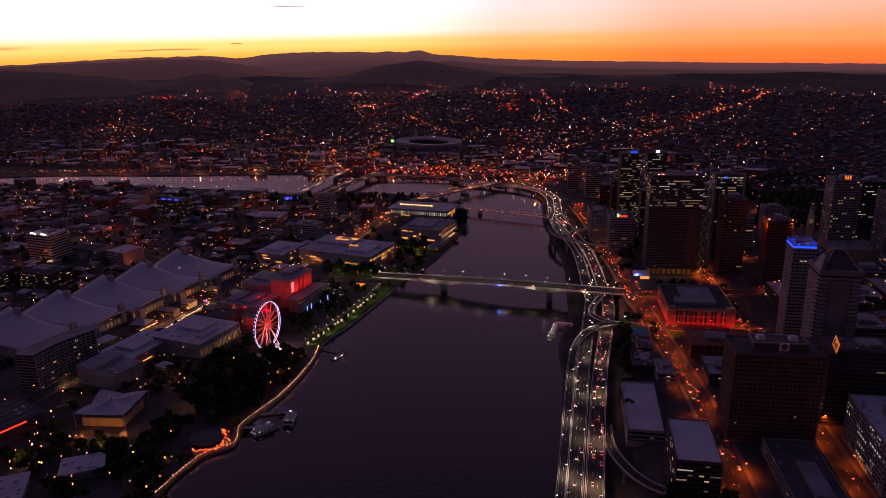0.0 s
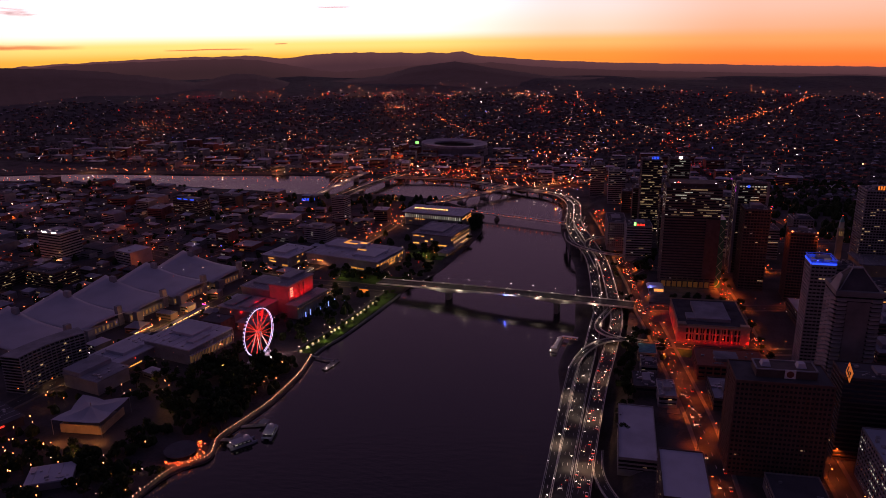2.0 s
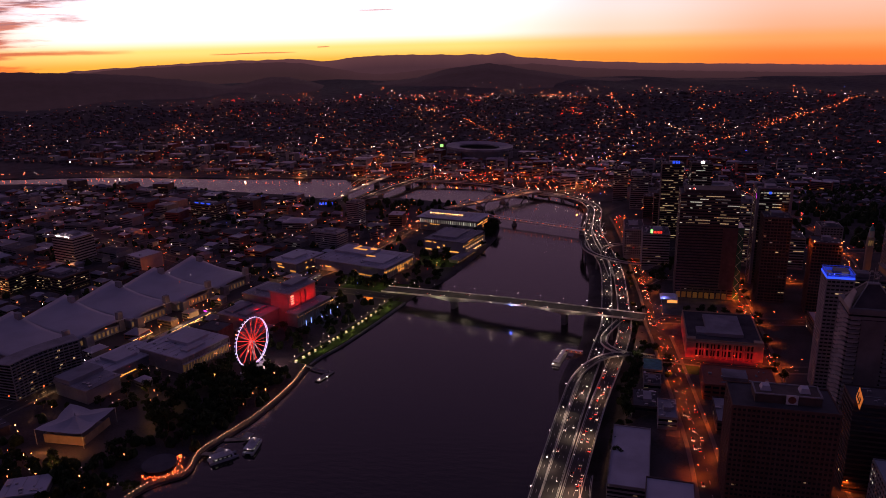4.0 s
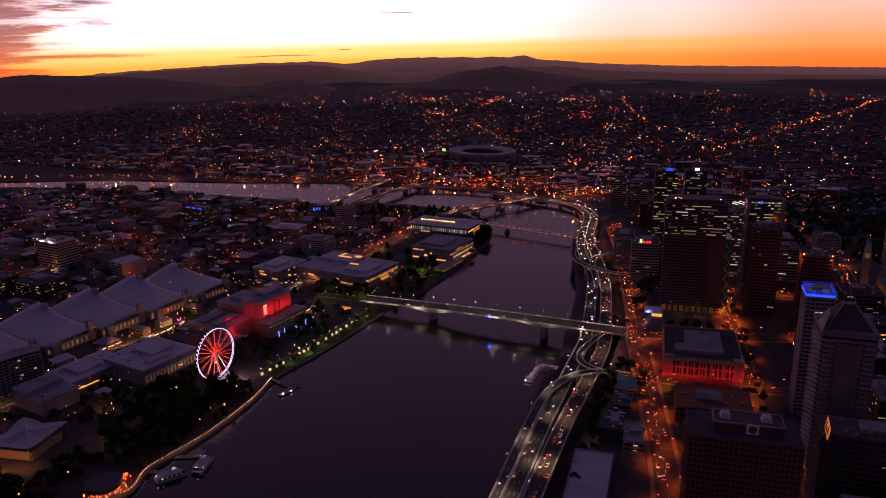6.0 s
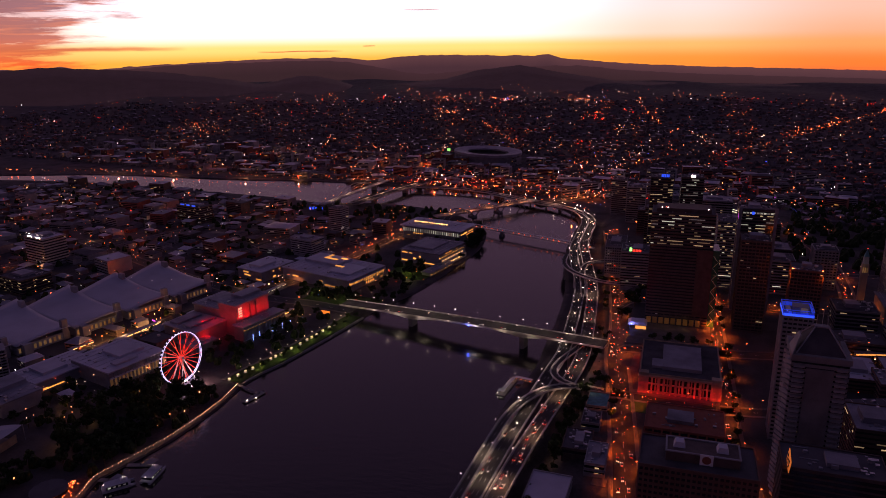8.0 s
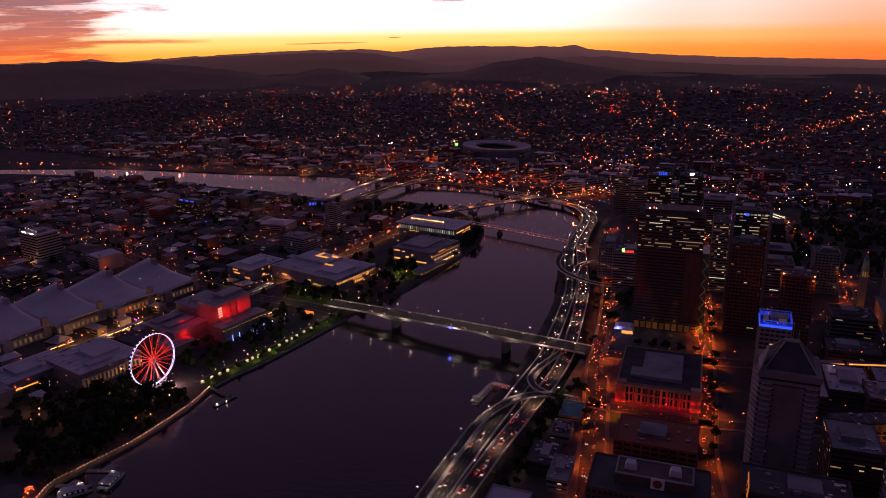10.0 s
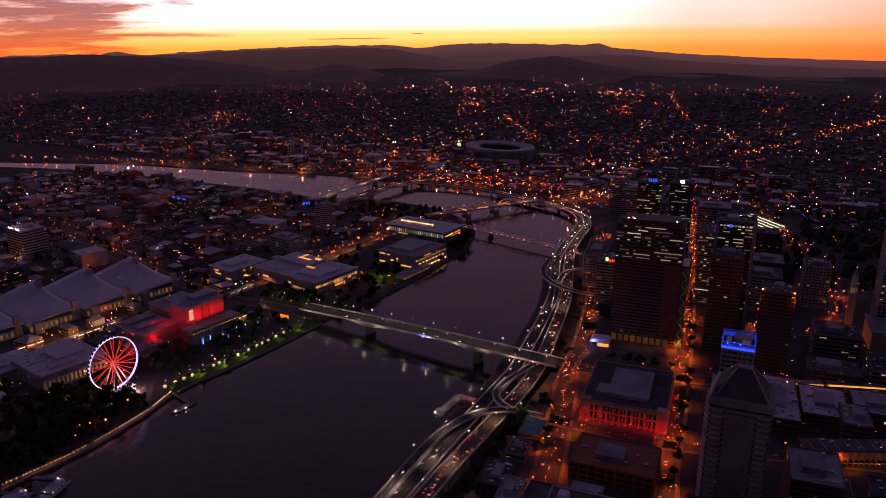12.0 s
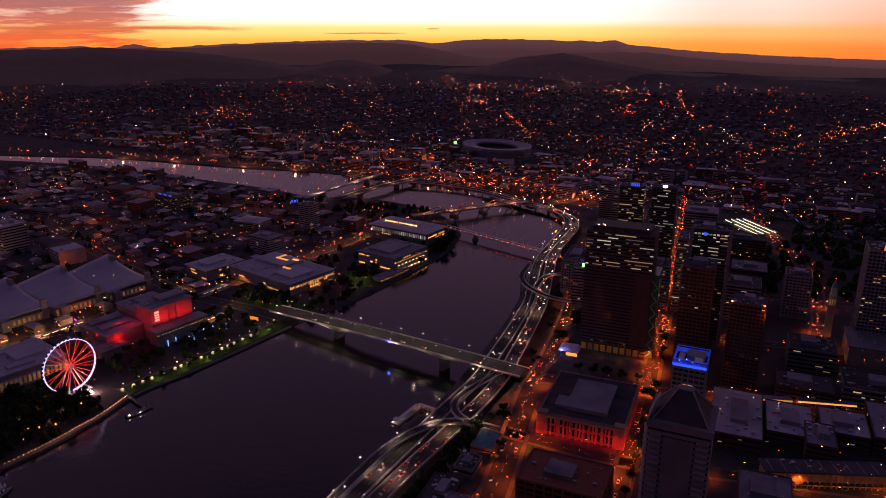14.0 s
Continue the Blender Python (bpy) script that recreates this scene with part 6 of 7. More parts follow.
tagged(part("far_trees", fv, LEAF_FAR), "dark tree canopy between the suburban roofs", "trees", kind="stuff")

LAMP_SETS = [("far_lamps_sodium", glowing("far sodium lamp", (1.0, 0.125, 0.030), 11.0, True, 0.85), []), ("far_lamps_warm", glowing("far warm lamp", (1.0, 0.42, 0.20), 8.0, True, 0.85), []),
             ("far_lamps_white", glowing("far white lamp", (1.0, 0.84, 0.80), 8.0, True, 0.85), []), ("far_lamps_red", glowing("far red lamp", (1.0, 0.02, 0.01), 9.0, True, 0.7), []),
             ("far_lamps_blue", glowing("far blue lamp", (0.06, 0.10, 1.0), 9.0, True, 0.7), [])]


def far_lamp(x, y, z, k=None, s=1.0):
    if k is None and x > -60 - 0.12 * (y - 1400) and y > 1380 and rngf.random() < 0.55:
        return
    k = rngf.choices(range(5), (46, 24, 17, 11, 1.8))[0] if k is None else k
    if 130 + 0.25 * (y - 1200) < x < 900 and 1180 < y < 2300 and z < 60 and rngf.random() < 0.72:
        return
    LAMP_SETS[k][2].append((x, y, z, s * (0.25 + 0.00034 * math.hypot(x - 80, y - 130)) * rngf.uniform(0.55, 1.2)))


for x, y in far_points(2300, 1350, 3900, 42) + far_points(260, 3400, 4200, 12):
    if not in_water(x, y):
        far_lamp(x, y, slope_height(x, y) + rngf.uniform(4, 9))
for _ in range(110):
    cx, cy = far_points(1, 1450, 3700, 42)[0]
    k = rngf.choice((0, 0, 0, 1, 3, 0))
    for _ in range(rngf.randrange(5, 13)):
        x, y = cx + rngf.gauss(0, 34), cy + rngf.gauss(0, 50)
        if not in_water(x, y):
            far_lamp(x, y, slope_height(x, y) + rngf.uniform(4, 9), k if rngf.random() < 0.7 else None, rngf.choice((0.8, 1.0, 1.3)))
for x, y in far_points(1500, 1350, 2300, 42):
    if not in_water(x, y):
        far_lamp(x, y, lh(x, y) + rngf.uniform(5, 14), None, 1.15)
for (ax, ay), (bx, by), n, k in [((-800, 2693), (-526, 2249), 40, 0), ((-640, 3597), (-441, 3486), 22, 0), ((-380, 3601), (-178, 2861), 34, 0), ((-74, 2690), (12, 2353), 22, 1), ((41, 2154), (141, 2393), 22, 0),
                                 ((141, 2393), (247, 2733), 22, 0), ((247, 2733), (387, 2971), 26, 0), ((-1138, 3045), (-954, 2866), 20, 0), ((-1230, 1865), (-1055, 1847), 20, 0), ((-1055, 1847), (-870, 1874), 22, 0),
                                 ((-896, 1860), (-641, 1666), 24, 0), ((210, 2750), (338, 2945), 22, 0), ((338, 2945), (577, 3410), 30, 0), ((577, 3410), (659, 3547), 26, 0), ((-480, 1625), (-200, 1640), 26, 0),
                                 ((-640, 1640), (-420, 1660), 18, 3), ((-1700, 1400), (-1352, 1500), 30, 0), ((-1352, 1502), (-1022, 1548), 34, 0), ((-1022, 1548), (-700, 1604), 30, 0), ((261, 1164), (249, 1363), 16, 3), ((249, 1363), (198, 1606), 20, 0),
                                 ((-440, 1010), (-424, 1190), 26, 0), ((-424, 1190), (-398, 1318), 22, 0), ((-640, 920), (-560, 1250), 26, 0), ((-860, 930), (-700, 1360), 24, 0), ((-300, 1700), (-100, 2100), 24, 0), ((150, 1640), (60, 2100), 22, 3), ((380, 1300), (420, 1900), 26, 0), ((-200, 1560), (-60, 1700), 22, 1)]:
    for i in range(n):
        t = (i + rngf.uniform(-0.6, 0.6)) / n
        x, y = ax + (bx - ax) * t + rngf.gauss(0, 7), ay + (by - ay) * t + rngf.gauss(0, 12)
        far_lamp(x, y, lh(x, y) + 8, k if rngf.random() < 0.75 else None, 1.0)
for _ in range(900):
    x, y = rngf.uniform(-1420, -450), rngf.uniform(560, 1380)
    if not in_water(x, y):
        far_lamp(x, y, lh(x, y) + rngf.uniform(5, 16), None, rngf.choice((0.7, 0.9, 1.15)))
for x0, x1, y0, y1, n in ((-60, 230, 1050, 1550, 200), (230, 420, 1050, 1700, 40), (150, 420, 740, 1010, 90), (-260, 100, 1480, 1750, 300), (-700, -260, 1590, 1800, 240), (-470, -280, 880, 1320, 80)):
    for _ in range(n):
        x, y = rngf.uniform(x0, x1), rngf.uniform(y0, y1)
        if not in_water(x, y):
            far_lamp(x, y, lh(x, y) + (rngf.uniform(5, 30) if x > -60 else rngf.uniform(5, 10)), None, 0.95)
for line, n, half in ((GEORGE, 180, 4.5), (WILLIAM, 150, 7), (TURBOT, 40, 4), (ADELAIDE, 50, 4), (QUEEN, 50, 5), (RISE, 60, 4), (ELIZABETH, 30, 4)):
    for _ in range(n):
        x, y, z = rngf.choice(line)
        if y > 620:
            far_lamp(x + rngf.uniform(-half, half), y + rngf.uniform(-6, 6), z + rngf.uniform(1.0, 6.0), rngf.choice((0, 0, 3, 1)), 0.75)
for name, mat, pts in LAMP_SETS:
    g = Geo()
    for x, y, z, r in pts:
        g.ball(x, y, z, r)
    tagged(part(name, g, mat), "scattered distant street and house lamps", "lamps", kind="stuff")

# ---- rooftop shapes and signs of the towers ----
CROWN_DIM = glowing("dim blue crown panel", (0.03, 0.09, 1.0), 0.30, spread=0.5)
for s in (-1, 1):
    for k in range(7):
        a = -9.8 + 2.8 * k
        slab("crown_panel", CROWN_DIM, crown, a, a + 2.6, s * 11 - 0.15, s * 11 + 0.15, 103.2, 106.2)
        slab("crown_panel", CROWN_DIM, crown, s * 10 - 0.15, s * 10 + 0.15, a * 1.08, a * 1.08 + 2.8, 103.2, 106.2)
        slab("crown_mullion", PALE, crown, a - 0.3, a - 0.1, s * 11.3 - 0.12, s * 11.3 + 0.12, 102.8, 107.4)
        slab("crown_mullion", PALE, crown, s * 10.3 - 0.12, s * 10.3 + 0.12, a * 1.08 - 0.3, a * 1.08 - 0.1, 102.8, 107.4)
    part("crown_rail", Geo().box(-10.4, 10.4, s * 11.2 - 0.3, s * 11.2 + 0.3, 107.2, 107.6), CROWN_DIM, crown, "blue light strip on the crown")
    part("crown_rail", Geo().box(s * 10.2 - 0.3, s * 10.2 + 0.3, -10.8, 10.8, 107.2, 107.6), CROWN_DIM, crown, "blue light strip on the crown")
part("crown_strip", Geo().box(-10.2, 10.2, -11.7, -11.4, 102.9, 104.6), SIGN_BLUE, crown, "blue light strip under the crown")
part("crown_strip", Geo().box(-10.7, -10.4, -11.2, 11.2, 102.9, 104.6), SIGN_BLUE, crown, "blue light strip under the crown")
slab("plant_room", PALE, crown, -3, 8, -2, 8, 102.3, 107.0)
slab("plant_room", METAL, crown, -8, -4.5, -4, 6, 102.3, 105.0)
# A glowing slab stands in for warm light on the plant room.
slab("lit_plant_panel", LIT_WARM, crown, 2, 7, -2.4, -2.1, 103.3, 106.6)
for k in range(4):
    part("deck_lamp", Geo().ball(-7 + 4 * k, -5 + 3 * (k % 2), 104, 0.4), BULB_BLUE, crown)

TOOTH = Geo().prism([(-18.9, 0), (-21.6, 5.6), (-18.9, 6.4)], 0, 2.3).mesh("toothed_bay", PALE)
# grey tower: blank centre wall, stacked corner balconies, toothed side and glass pyramid
grey.scale = (0.88, 0.92, 1.0)
part("centre_wall", Geo().box(-9, 9, -17.0, -16.2, -3, 100), CONCRETE, grey)
for k in range(29):
    z = 3.0 + 3.48 * k
    for s in (-1, 1):
        slab("balcony", PALE, grey, s * 13.8 - 3.6, s * 13.8 + 3.6, -18.2, -16.2, z, z + 1.5)
    for ty in (-15, -6.5, 2):
        again("toothed_bay", TOOTH, grey, 0, ty, z)
part("cornice", Geo().box(-19.6, 19.6, -17.2, 17.2, 105, 108.5), CONCRETE, grey)
pyr = Geo().taper(-16, 16, -14, 14, 108.5, 123, 11.8)
part("pyramid_roof", pyr, ROOF_DARK, grey, "dark glass pyramid roof")
for sx in (-1, 1):
    for sy in (-1, 1):
        part("pyramid_rib", Geo().tube([(sx * 16.3, sy * 14.3, 108.6), (sx * 4.4, sy * 2.4, 123.3)], 0.55, 5), PALE, grey)
part("pyramid_cap", Geo().box(-4.8, 4.8, -2.8, 2.8, 123, 123.8), PALE, grey)
for k in range(3):
    part("roof_mast", Geo().tube([(-3.6 + 3.6 * k, 0, 123.6), (-3.6 + 3.6 * k, 0, 131 + 4 * (k == 1))], 0.22, 5), METAL, grey)
part("side_fin", Geo().add([(-19.5, -17.2, 108.5), (-19.5, 2, 108.5), (-15, -4, 120), (-15, -12, 120), (-18.7, -17.2, 108.5), (-18.7, 2, 108.5), (-14.2, -4, 120), (-14.2, -12, 120)],
                           [(0, 1, 2, 3), (7, 6, 5, 4), (0, 4, 5, 1), (1, 5, 6, 2), (2, 6, 7, 3), (3, 7, 4, 0)]), PALE, grey, "pale sloping fin")

# brown block: framed plant room with a disc sign
part("plant_room", Geo().box(-17, 22, -8, 8, 73.2, 79), DARK_STONE, logo)
for a, b, c, e in ((-17.4, 22.4, -8.4, -7.4), (-17.4, 22.4, 7.4, 8.4), (-17.4, -16.4, -8, 8), (21.4, 22.4, -8, 8)):
    part("plant_frame", Geo().box(a, b, c, e, 79, 79.7), PALE, logo)
for c in (-10, 13):
    part("plant_vent", Geo().taper(c - 3.2, c + 3.2, -3, 4, 79, 82, 1.0), ROOF_WHITE, logo)
part("sign_panel", Geo().box(1, 8, -8.9, -8.4, 73.6, 80), WHITE_PAINT, logo, "white sign panel with a dark disc")
part("sign_disc", Geo().add([(4.5 + 2.4 * math.cos(t), -8.96, 76.8 + 2.4 * math.sin(t)) for t in np.linspace(0, 6.2832, 20, endpoint=False)] + [(4.5 + 2.4 * math.cos(t), -8.9, 76.8 + 2.4 * math.sin(t)) for t in np.linspace(0, 6.2832, 20, endpoint=False)],
                            [tuple(range(20))] + [(i, (i + 1) % 20, 20 + (i + 1) % 20, 20 + i) for i in range(20)]), BRICK, logo)

LOBBY = glowing("amber lobby glazing", (1.0, 0.50, 0.13), 0.010, spread=0.9)
# granite tower: lit lobby, green atrium with zigzag bracing, side wing
for i in range(9):
    slab("lobby_window", LOBBY, big, -30 + 6.3 * i, -25.4 + 6.3 * i, -18.6, -18.36, 0.5, 9.5)
    slab("lobby_column", DARK_STONE, big, -25.2 + 6.3 * i, -24.4 + 6.3 * i, -20, -18.4, -2, 14)
part("side_wing", Geo().box(16, 31.9, -19.4, -18.36, 14, 88), BROWN_PANEL, big, "plain granite pier wall")
part("atrium", Geo().box(32.0, 38.5, -17, 10, -2, 88), GREEN_GLASS, big, "green glass atrium")
zz = [(35.2 + (2.6 if k % 2 else -2.6), -17.4, 4 + 6.5 * k) for k in range(13)]
# The brace glows by itself in place of light falling on it.
part("atrium_brace", Geo().tube(zz, 0.2, 4), glowing("lit atrium brace", (0.75, 0.9, 0.6), 0.018), big, "pale zigzag brace with a faint glow of its own")
part("roof_crown", Geo().box(-27, 27, -13, 13, 125.3, 129.5), DARK_STONE, big)
for a in (-22, -16, 24):
    part("roof_lamp", Geo().ball(a, -12, 130.2, 0.6), BULB_WHITE, big)
part("roof_beacon", Geo().ball(-18, -10, 130.4, 0.7), BULB_RED, big)
lamp("lobby_light", 40, 910, 27, 160, (1.0, 0.62, 0.22), 1.0)
lamp("lobby_light", 62, 912, 27, 160, (1.0, 0.62, 0.22), 1.0)
plaza = thing("plaza_canopy", 14, 908, 21.5, 6, "blue-lit plaza canopy beside the tower lobby", "canopy")
part("roof", Geo().taper(-10, 10, -9, 9, 5, 7.5, 3), WHITE_PAINT, plaza)
for k in range(4):
    part("post", Geo().tube([(-8 if k % 2 else 8, -7 if k < 2 else 7, -1), (-8 if k % 2 else 8, -7 if k < 2 else 7, 5.2)], 0.25, 5), METAL, plaza)
part("blue_lamp", Geo().ball(-6, -9.4, 6, 0.8), BULB_BLUE, plaza)
part("amber_front", Geo().box(-2, 9, -9.6, -9.3, 0.5, 4.6), LIT_AMBER, plaza)
lamp("plaza_blue_light", 8, 898, 30, 1500, (0.15, 0.2, 1.0), 1.0)


def roof_sign(name, x, y, z, rz, w, h, mat, label, bars=0):
    ob = thing(name, x, y, z, rz, label, "sign")
    if bars:
        step = w / bars
        for k in range(bars):
            part("sign_bar", Geo().box(-w / 2 + k * step, -w / 2 + k * step + step * 0.62, -0.2, 0.2, 0.5, 0.5 + h), mat, ob)
    else:
        part("sign_face", Geo().box(-w / 2, w / 2, -0.2, 0.2, 0.5, 0.5 + h), mat, ob)
    part("sign_frame", Geo().box(-w / 2, w / 2, 0.25, 0.45, 0, 0.5 + h), DARK_METAL, ob)
    return ob


roof_sign("roof_sign", 6, 1181, 135, 7, 11, 4.0, SIGN_BLUE, "blue lit roof sign of plain bars", 5)
roof_sign("roof_sign", 42, 1182, 136.6, 7, 5, 3.4, BULB_WHITE, "white lit roof sign panel")
roof_sign("roof_sign", -8, 1041, 65.2, 7, 11, 3.4, SIGN_RED, "red lit roof sign of plain bars", 6)
roof_sign("roof_sign", -16, 1043, 65.2, 7, 3, 4.5, BULB_GREEN, "yellow-green roof lamp panel")
bb = thing("billboard", 143, 563, 86.6, -85, "slanted orange lit rooftop billboard", "billboard")
tilt = Matrix.Translation((0, 0, 1)) @ Matrix.Rotation(radians(24), 4, "Y")
part("sign_face", Geo().box(-5, 5, -0.2, 0.2, 0, 10, tilt), glowing("dim orange billboard", (1.0, 0.26, 0.05), 0.42), bb)
for k in range(3):
    part("sign_bar", Geo().box(-3.6 + 2.6 * k, -2.2 + 2.6 * k, -0.4, -0.22, 2.0, 8.0 - 2 * (k % 2), tilt), DARK_STONE, bb, "dark picture shape on the billboard")
part("sign_frame", Geo().box(-5.2, 5.2, 0.25, 0.5, -1, 10.2, tilt), DARK_METAL, bb)
roof_sign("roof_sign", -816, 1164, 35.2, -8, 44, 2.2, SIGN_BLUE, "long blue lit roof sign", 3)
roof_sign("roof_sign", -278 + 556, 1043, 128, 4, 9, 5, SIGN_ORANGE, "orange-red lit roof sign", 3)
# Glowing bars added to stand in for blue light under the bridge.
roof_sign("roof_sign", -652, 1328, 6, 20, 28, 4.5, SIGN_BLUE, "glowing blue panel added for the underlit bridge", 5)
roof_sign("facade_sign", 104, 995, 128, 4, 1.6, 7, SIGN_PINK, "violet lit corner sign")
roof_sign("facade_sign", 118, 994, 134, 4, 3, 3, SIGN_BLUE, "blue lit rooftop sign")
roof_sign("facade_sign", -505, 745, 14, -10, 5, 1.4, SIGN_PINK, "pink lit sign over the street")
roof_sign("park_sign", -343, 853, 6, 0, 12, 4, SIGN_ORANGE, "orange lit event tent front by the bridge")
roof_sign("stadium_sign", -618, 1925, 34, 0, 9, 7, BULB_GREEN, "green lit stadium screen")
roof_sign("strip_light", 196, 1546, 20, 105, 66, 1.6, SIGN_BLUE, "blue strip light along a footpath")
roof_sign("strip_light", 233, 1560, 20, 95, 40, 1.6, SIGN_BLUE, "blue strip light along a footpath")
for a, b, e in ((-16.5, -15, 2600), (-16.5, 0, 1200), (15, -16.5, 900)):
    lamp("roof_corner_light", 170 + a, 917 + b, 97, e, SODIUM, 0.6)
for x0 in (-13, 13):
    ob = thing("roof_flood_lamp", 170 + x0, 902.5, 104, 0, "orange floodlight on a tower parapet", "lamp")
    part("lamp_head", Geo().ball(0, 0, 0.8, 0.9), BULB_ORANGE, ob)


def clock_tower():
    x, y = 238, 1040
    z = lh(x, y)
    ob = thing("clock_tower", x, y, z, 4, "sandstone clock tower with an amber-lit shaft and pale spire", "clock tower")
    reserve(x, y, 14, 14)
    ob.scale = (0.78, 0.78, 1.0)
    part("shaft", Geo().box(-4.2, 4.2, -4.2, 4.2, -2, 44), SANDSTONE, ob)
    part("belfry", Geo().taper(-4.8, 4.8, -4.8, 4.8, 44, 56, 0.8), SANDSTONE, ob)
    part("cornice", Geo().box(-5.2, 5.2, -5.2, 5.2, 43.2, 44.6), SANDSTONE, ob)
    part("lantern", Geo().taper(-3.6, 3.6, -3.6, 3.6, 56, 64, 0.7), PALE, ob)
    part("spire", Geo().taper(-3.2, 3.2, -3.2, 3.2, 64, 72, 3.1), ROOF_TEAL, ob)
    part("beacon", Geo().ball(0, 0, 72.6, 0.6), BULB_RED, ob)
    for k in range(3):
        slab("belfry_opening", LIT_DIM, ob, -3.6 + 2.6 * k, -2.0 + 2.6 * k, -4.9, -4.3, 46, 52)
    lamp("tower_flood_light", x - 2, y - 14, z + 3, 1700, (1.0, 0.30, 0.06), 1.0)
    lamp("tower_flood_light", x - 3, y - 9, z + 58, 90, (1.0, 0.8, 0.55), 0.6)
    hall("city_hall", 285, 1068 - 40, 60, 50, 20, 4, "sandstone civic hall behind the clock tower", roof=ROOF_GREY, wall=SANDSTONE, base=z)


clock_tower()


def heritage_front():
    """Red floodlit colonnades of the sandstone hall."""
    ob = [o for o in scene.collection.objects if o.name.startswith("casino_building")][0]
    for i in range(14):
        part("column", Geo().tube([(-33 + 66 * i / 13, -39.0, -1), (-33 + 66 * i / 13, -39.0, 16)], 0.75, 8), SANDSTONE, ob)
    part("entablature", Geo().box(-34.6, 34.6, -39.9, -38.2, 16, 17.6), SANDSTONE, ob)
    part("roof_lantern", Geo().box(-15, 18, -26, 24, 18.2, 21.5), ROOF_GREY, ob, "raised pale roof over the hall")
    part("roof_lantern", Geo().box(-24, -15, -24, -8, 18.2, 20.5), ROOF_GREY, ob)
    for s in (-1, 1):
        part("corner_pavilion", Geo().taper(s * 30 - 4.5, s * 30 + 4.5, -40, -33, -2, 20, 0.4), SANDSTONE, ob)
    m = ob.matrix_basis
    for i in range(14):
        for z, e in ((2.5, 150), (9.0, 90)):
            p = m @ Vector((-33 + 66 * i / 13, -40.7, z))
            lamp("red_flood_light", p.x, p.y, p.z, e, RED, 0.25)
    for i in range(9):
        p = m @ Vector((-35.8, -35 + 8.6 * i, 5.0))
        lamp("red_flood_light", p.x, p.y, p.z, 260, RED, 0.25)
    for i in range(5):
        p = m @ Vector((35.6, -35 + 15 * i, 1.5))
        lamp("red_flood_light", p.x, p.y, p.z, 330, RED, 0.25)


heritage_front()
# red wash on the theatre
for p, e in (((-424, 752, 30), 1500), ((-408, 752, 30), 2600), ((-416, 730, 18), 3000), ((-440, 722, 20), 1500), ((-424, 700, 12), 1800), ((-455, 730, 25), 1200), ((-432, 744, 26), 1500)):
    lamp("red_wash_light", *p, 0.9 * e, RED, 0.8)

for k, e in enumerate((9000, 14000, 7000, 11000, 6000)):
    p = theatre.matrix_basis @ Vector((21.5, -19 + 9.5 * k, 19.5))
    q = theatre.matrix_basis @ Vector((13.5, -19 + 9.5 * k, 25.0))
    d = bpy.data.lights.new("red_wall_light", "SPOT")
    d.energy, d.color, d.shadow_soft_size, d.spot_size, d.spot_blend = e, RED, 0.5, radians(95), 0.7
    new("red_wall_light", d).matrix_basis = look(p, q)

# ---- street lamps ----
lp = Geo().tube([(0, 0, -1), (0, 0, 8.2), (0.3, 0, 8.8), (1.7, 0, 9.2)], 0.11, 5, r2=0.06).mesh("pole", DARK_METAL)
HEADS = {}
for nm, mt in (("w", BULB_WHITE), ("o", BULB_ORANGE)):
    HEADS[nm] = Geo().ball(1.8, 0, 9.1, 0.62, 0.34).mesh("lamp_head", mt)
rngl = random.Random(77)


FAR_POLES, FAR_HEADS = Geo(), {"w": Geo(), "o": Geo()}


def street_lamp(x, y, z, rz, tone, label, group, s=1.0):
    if math.hypot(x - 80, y - 130) > 980 or group == "lane lamps":
        FAR_POLES.tube([(x, y, z - 1), (x, y, z + 8.8 * s)], 0.12 * s, 4)
        FAR_HEADS[tone].ball(x, y, z + 9.1 * s, 0.75 * s)
        return
    ob = thing("street_lamp", x, y, z, rz, label, "street lamp", group)
    ob.scale = (s, s, s)
    again("pole", lp, ob)
    again("lamp_head", HEADS[tone], ob)


def lamps_along(path, gap, off, tone, label, group, y0=-1e9, y1=1e9, light=None, every=2, s=1.0):
    acc, k = gap * 0.5, 0
    for a, b in zip(path[:-1], path[1:]):
        if not y0 < a[1] < y1:
            continue
        acc += math.hypot(b[0] - a[0], b[1] - a[1])
        if acc < gap:
            continue
        acc = 0
        k += 1
        ang = math.atan2(b[1] - a[1], b[0] - a[0])
        side = 1 if k % 2 else -1
        x, y = a[0] - math.sin(ang) * off * side, a[1] + math.cos(ang) * off * side
        street_lamp(x, y, a[2], math.degrees(ang) - 90 * side, tone, label, group, s)
        if light and k % every == 0:
            down_lamp("street_light", x + math.sin(ang) * 1.8 * side, y - math.cos(ang) * 1.8 * side, a[2] + 8.2, light[0], light[1], 0.5)


lamps_along(SOUTHBOUND, 30, 6.2, "w", "tall white lamp on the expressway parapet", "expressway lamps", 400, 1560, (2800, WHITE_LAMP), 2)
lamps_along(NORTHBOUND, 30, 5.2, "w", "tall white lamp on the expressway parapet", "expressway lamps", 400, 1540, (4000, (1.0, 0.62, 0.36)), 2)
lamps_along(RAMP_OUT, 34, 4.0, "w", "tall white lamp on the ramp parapet", "expressway lamps", 400, 780, (3200, WHITE_LAMP), 2)
lamps_along(WILLIAM, 24, 9.5, "o", "sodium street lamp on the pavement", "city street lamps", 440, 1350, (7000, SODIUM), 1)
lamps_along(GEORGE, 24, 7.5, "o", "sodium street lamp on the pavement", "city street lamps", 400, 700, (5000, SODIUM), 1)
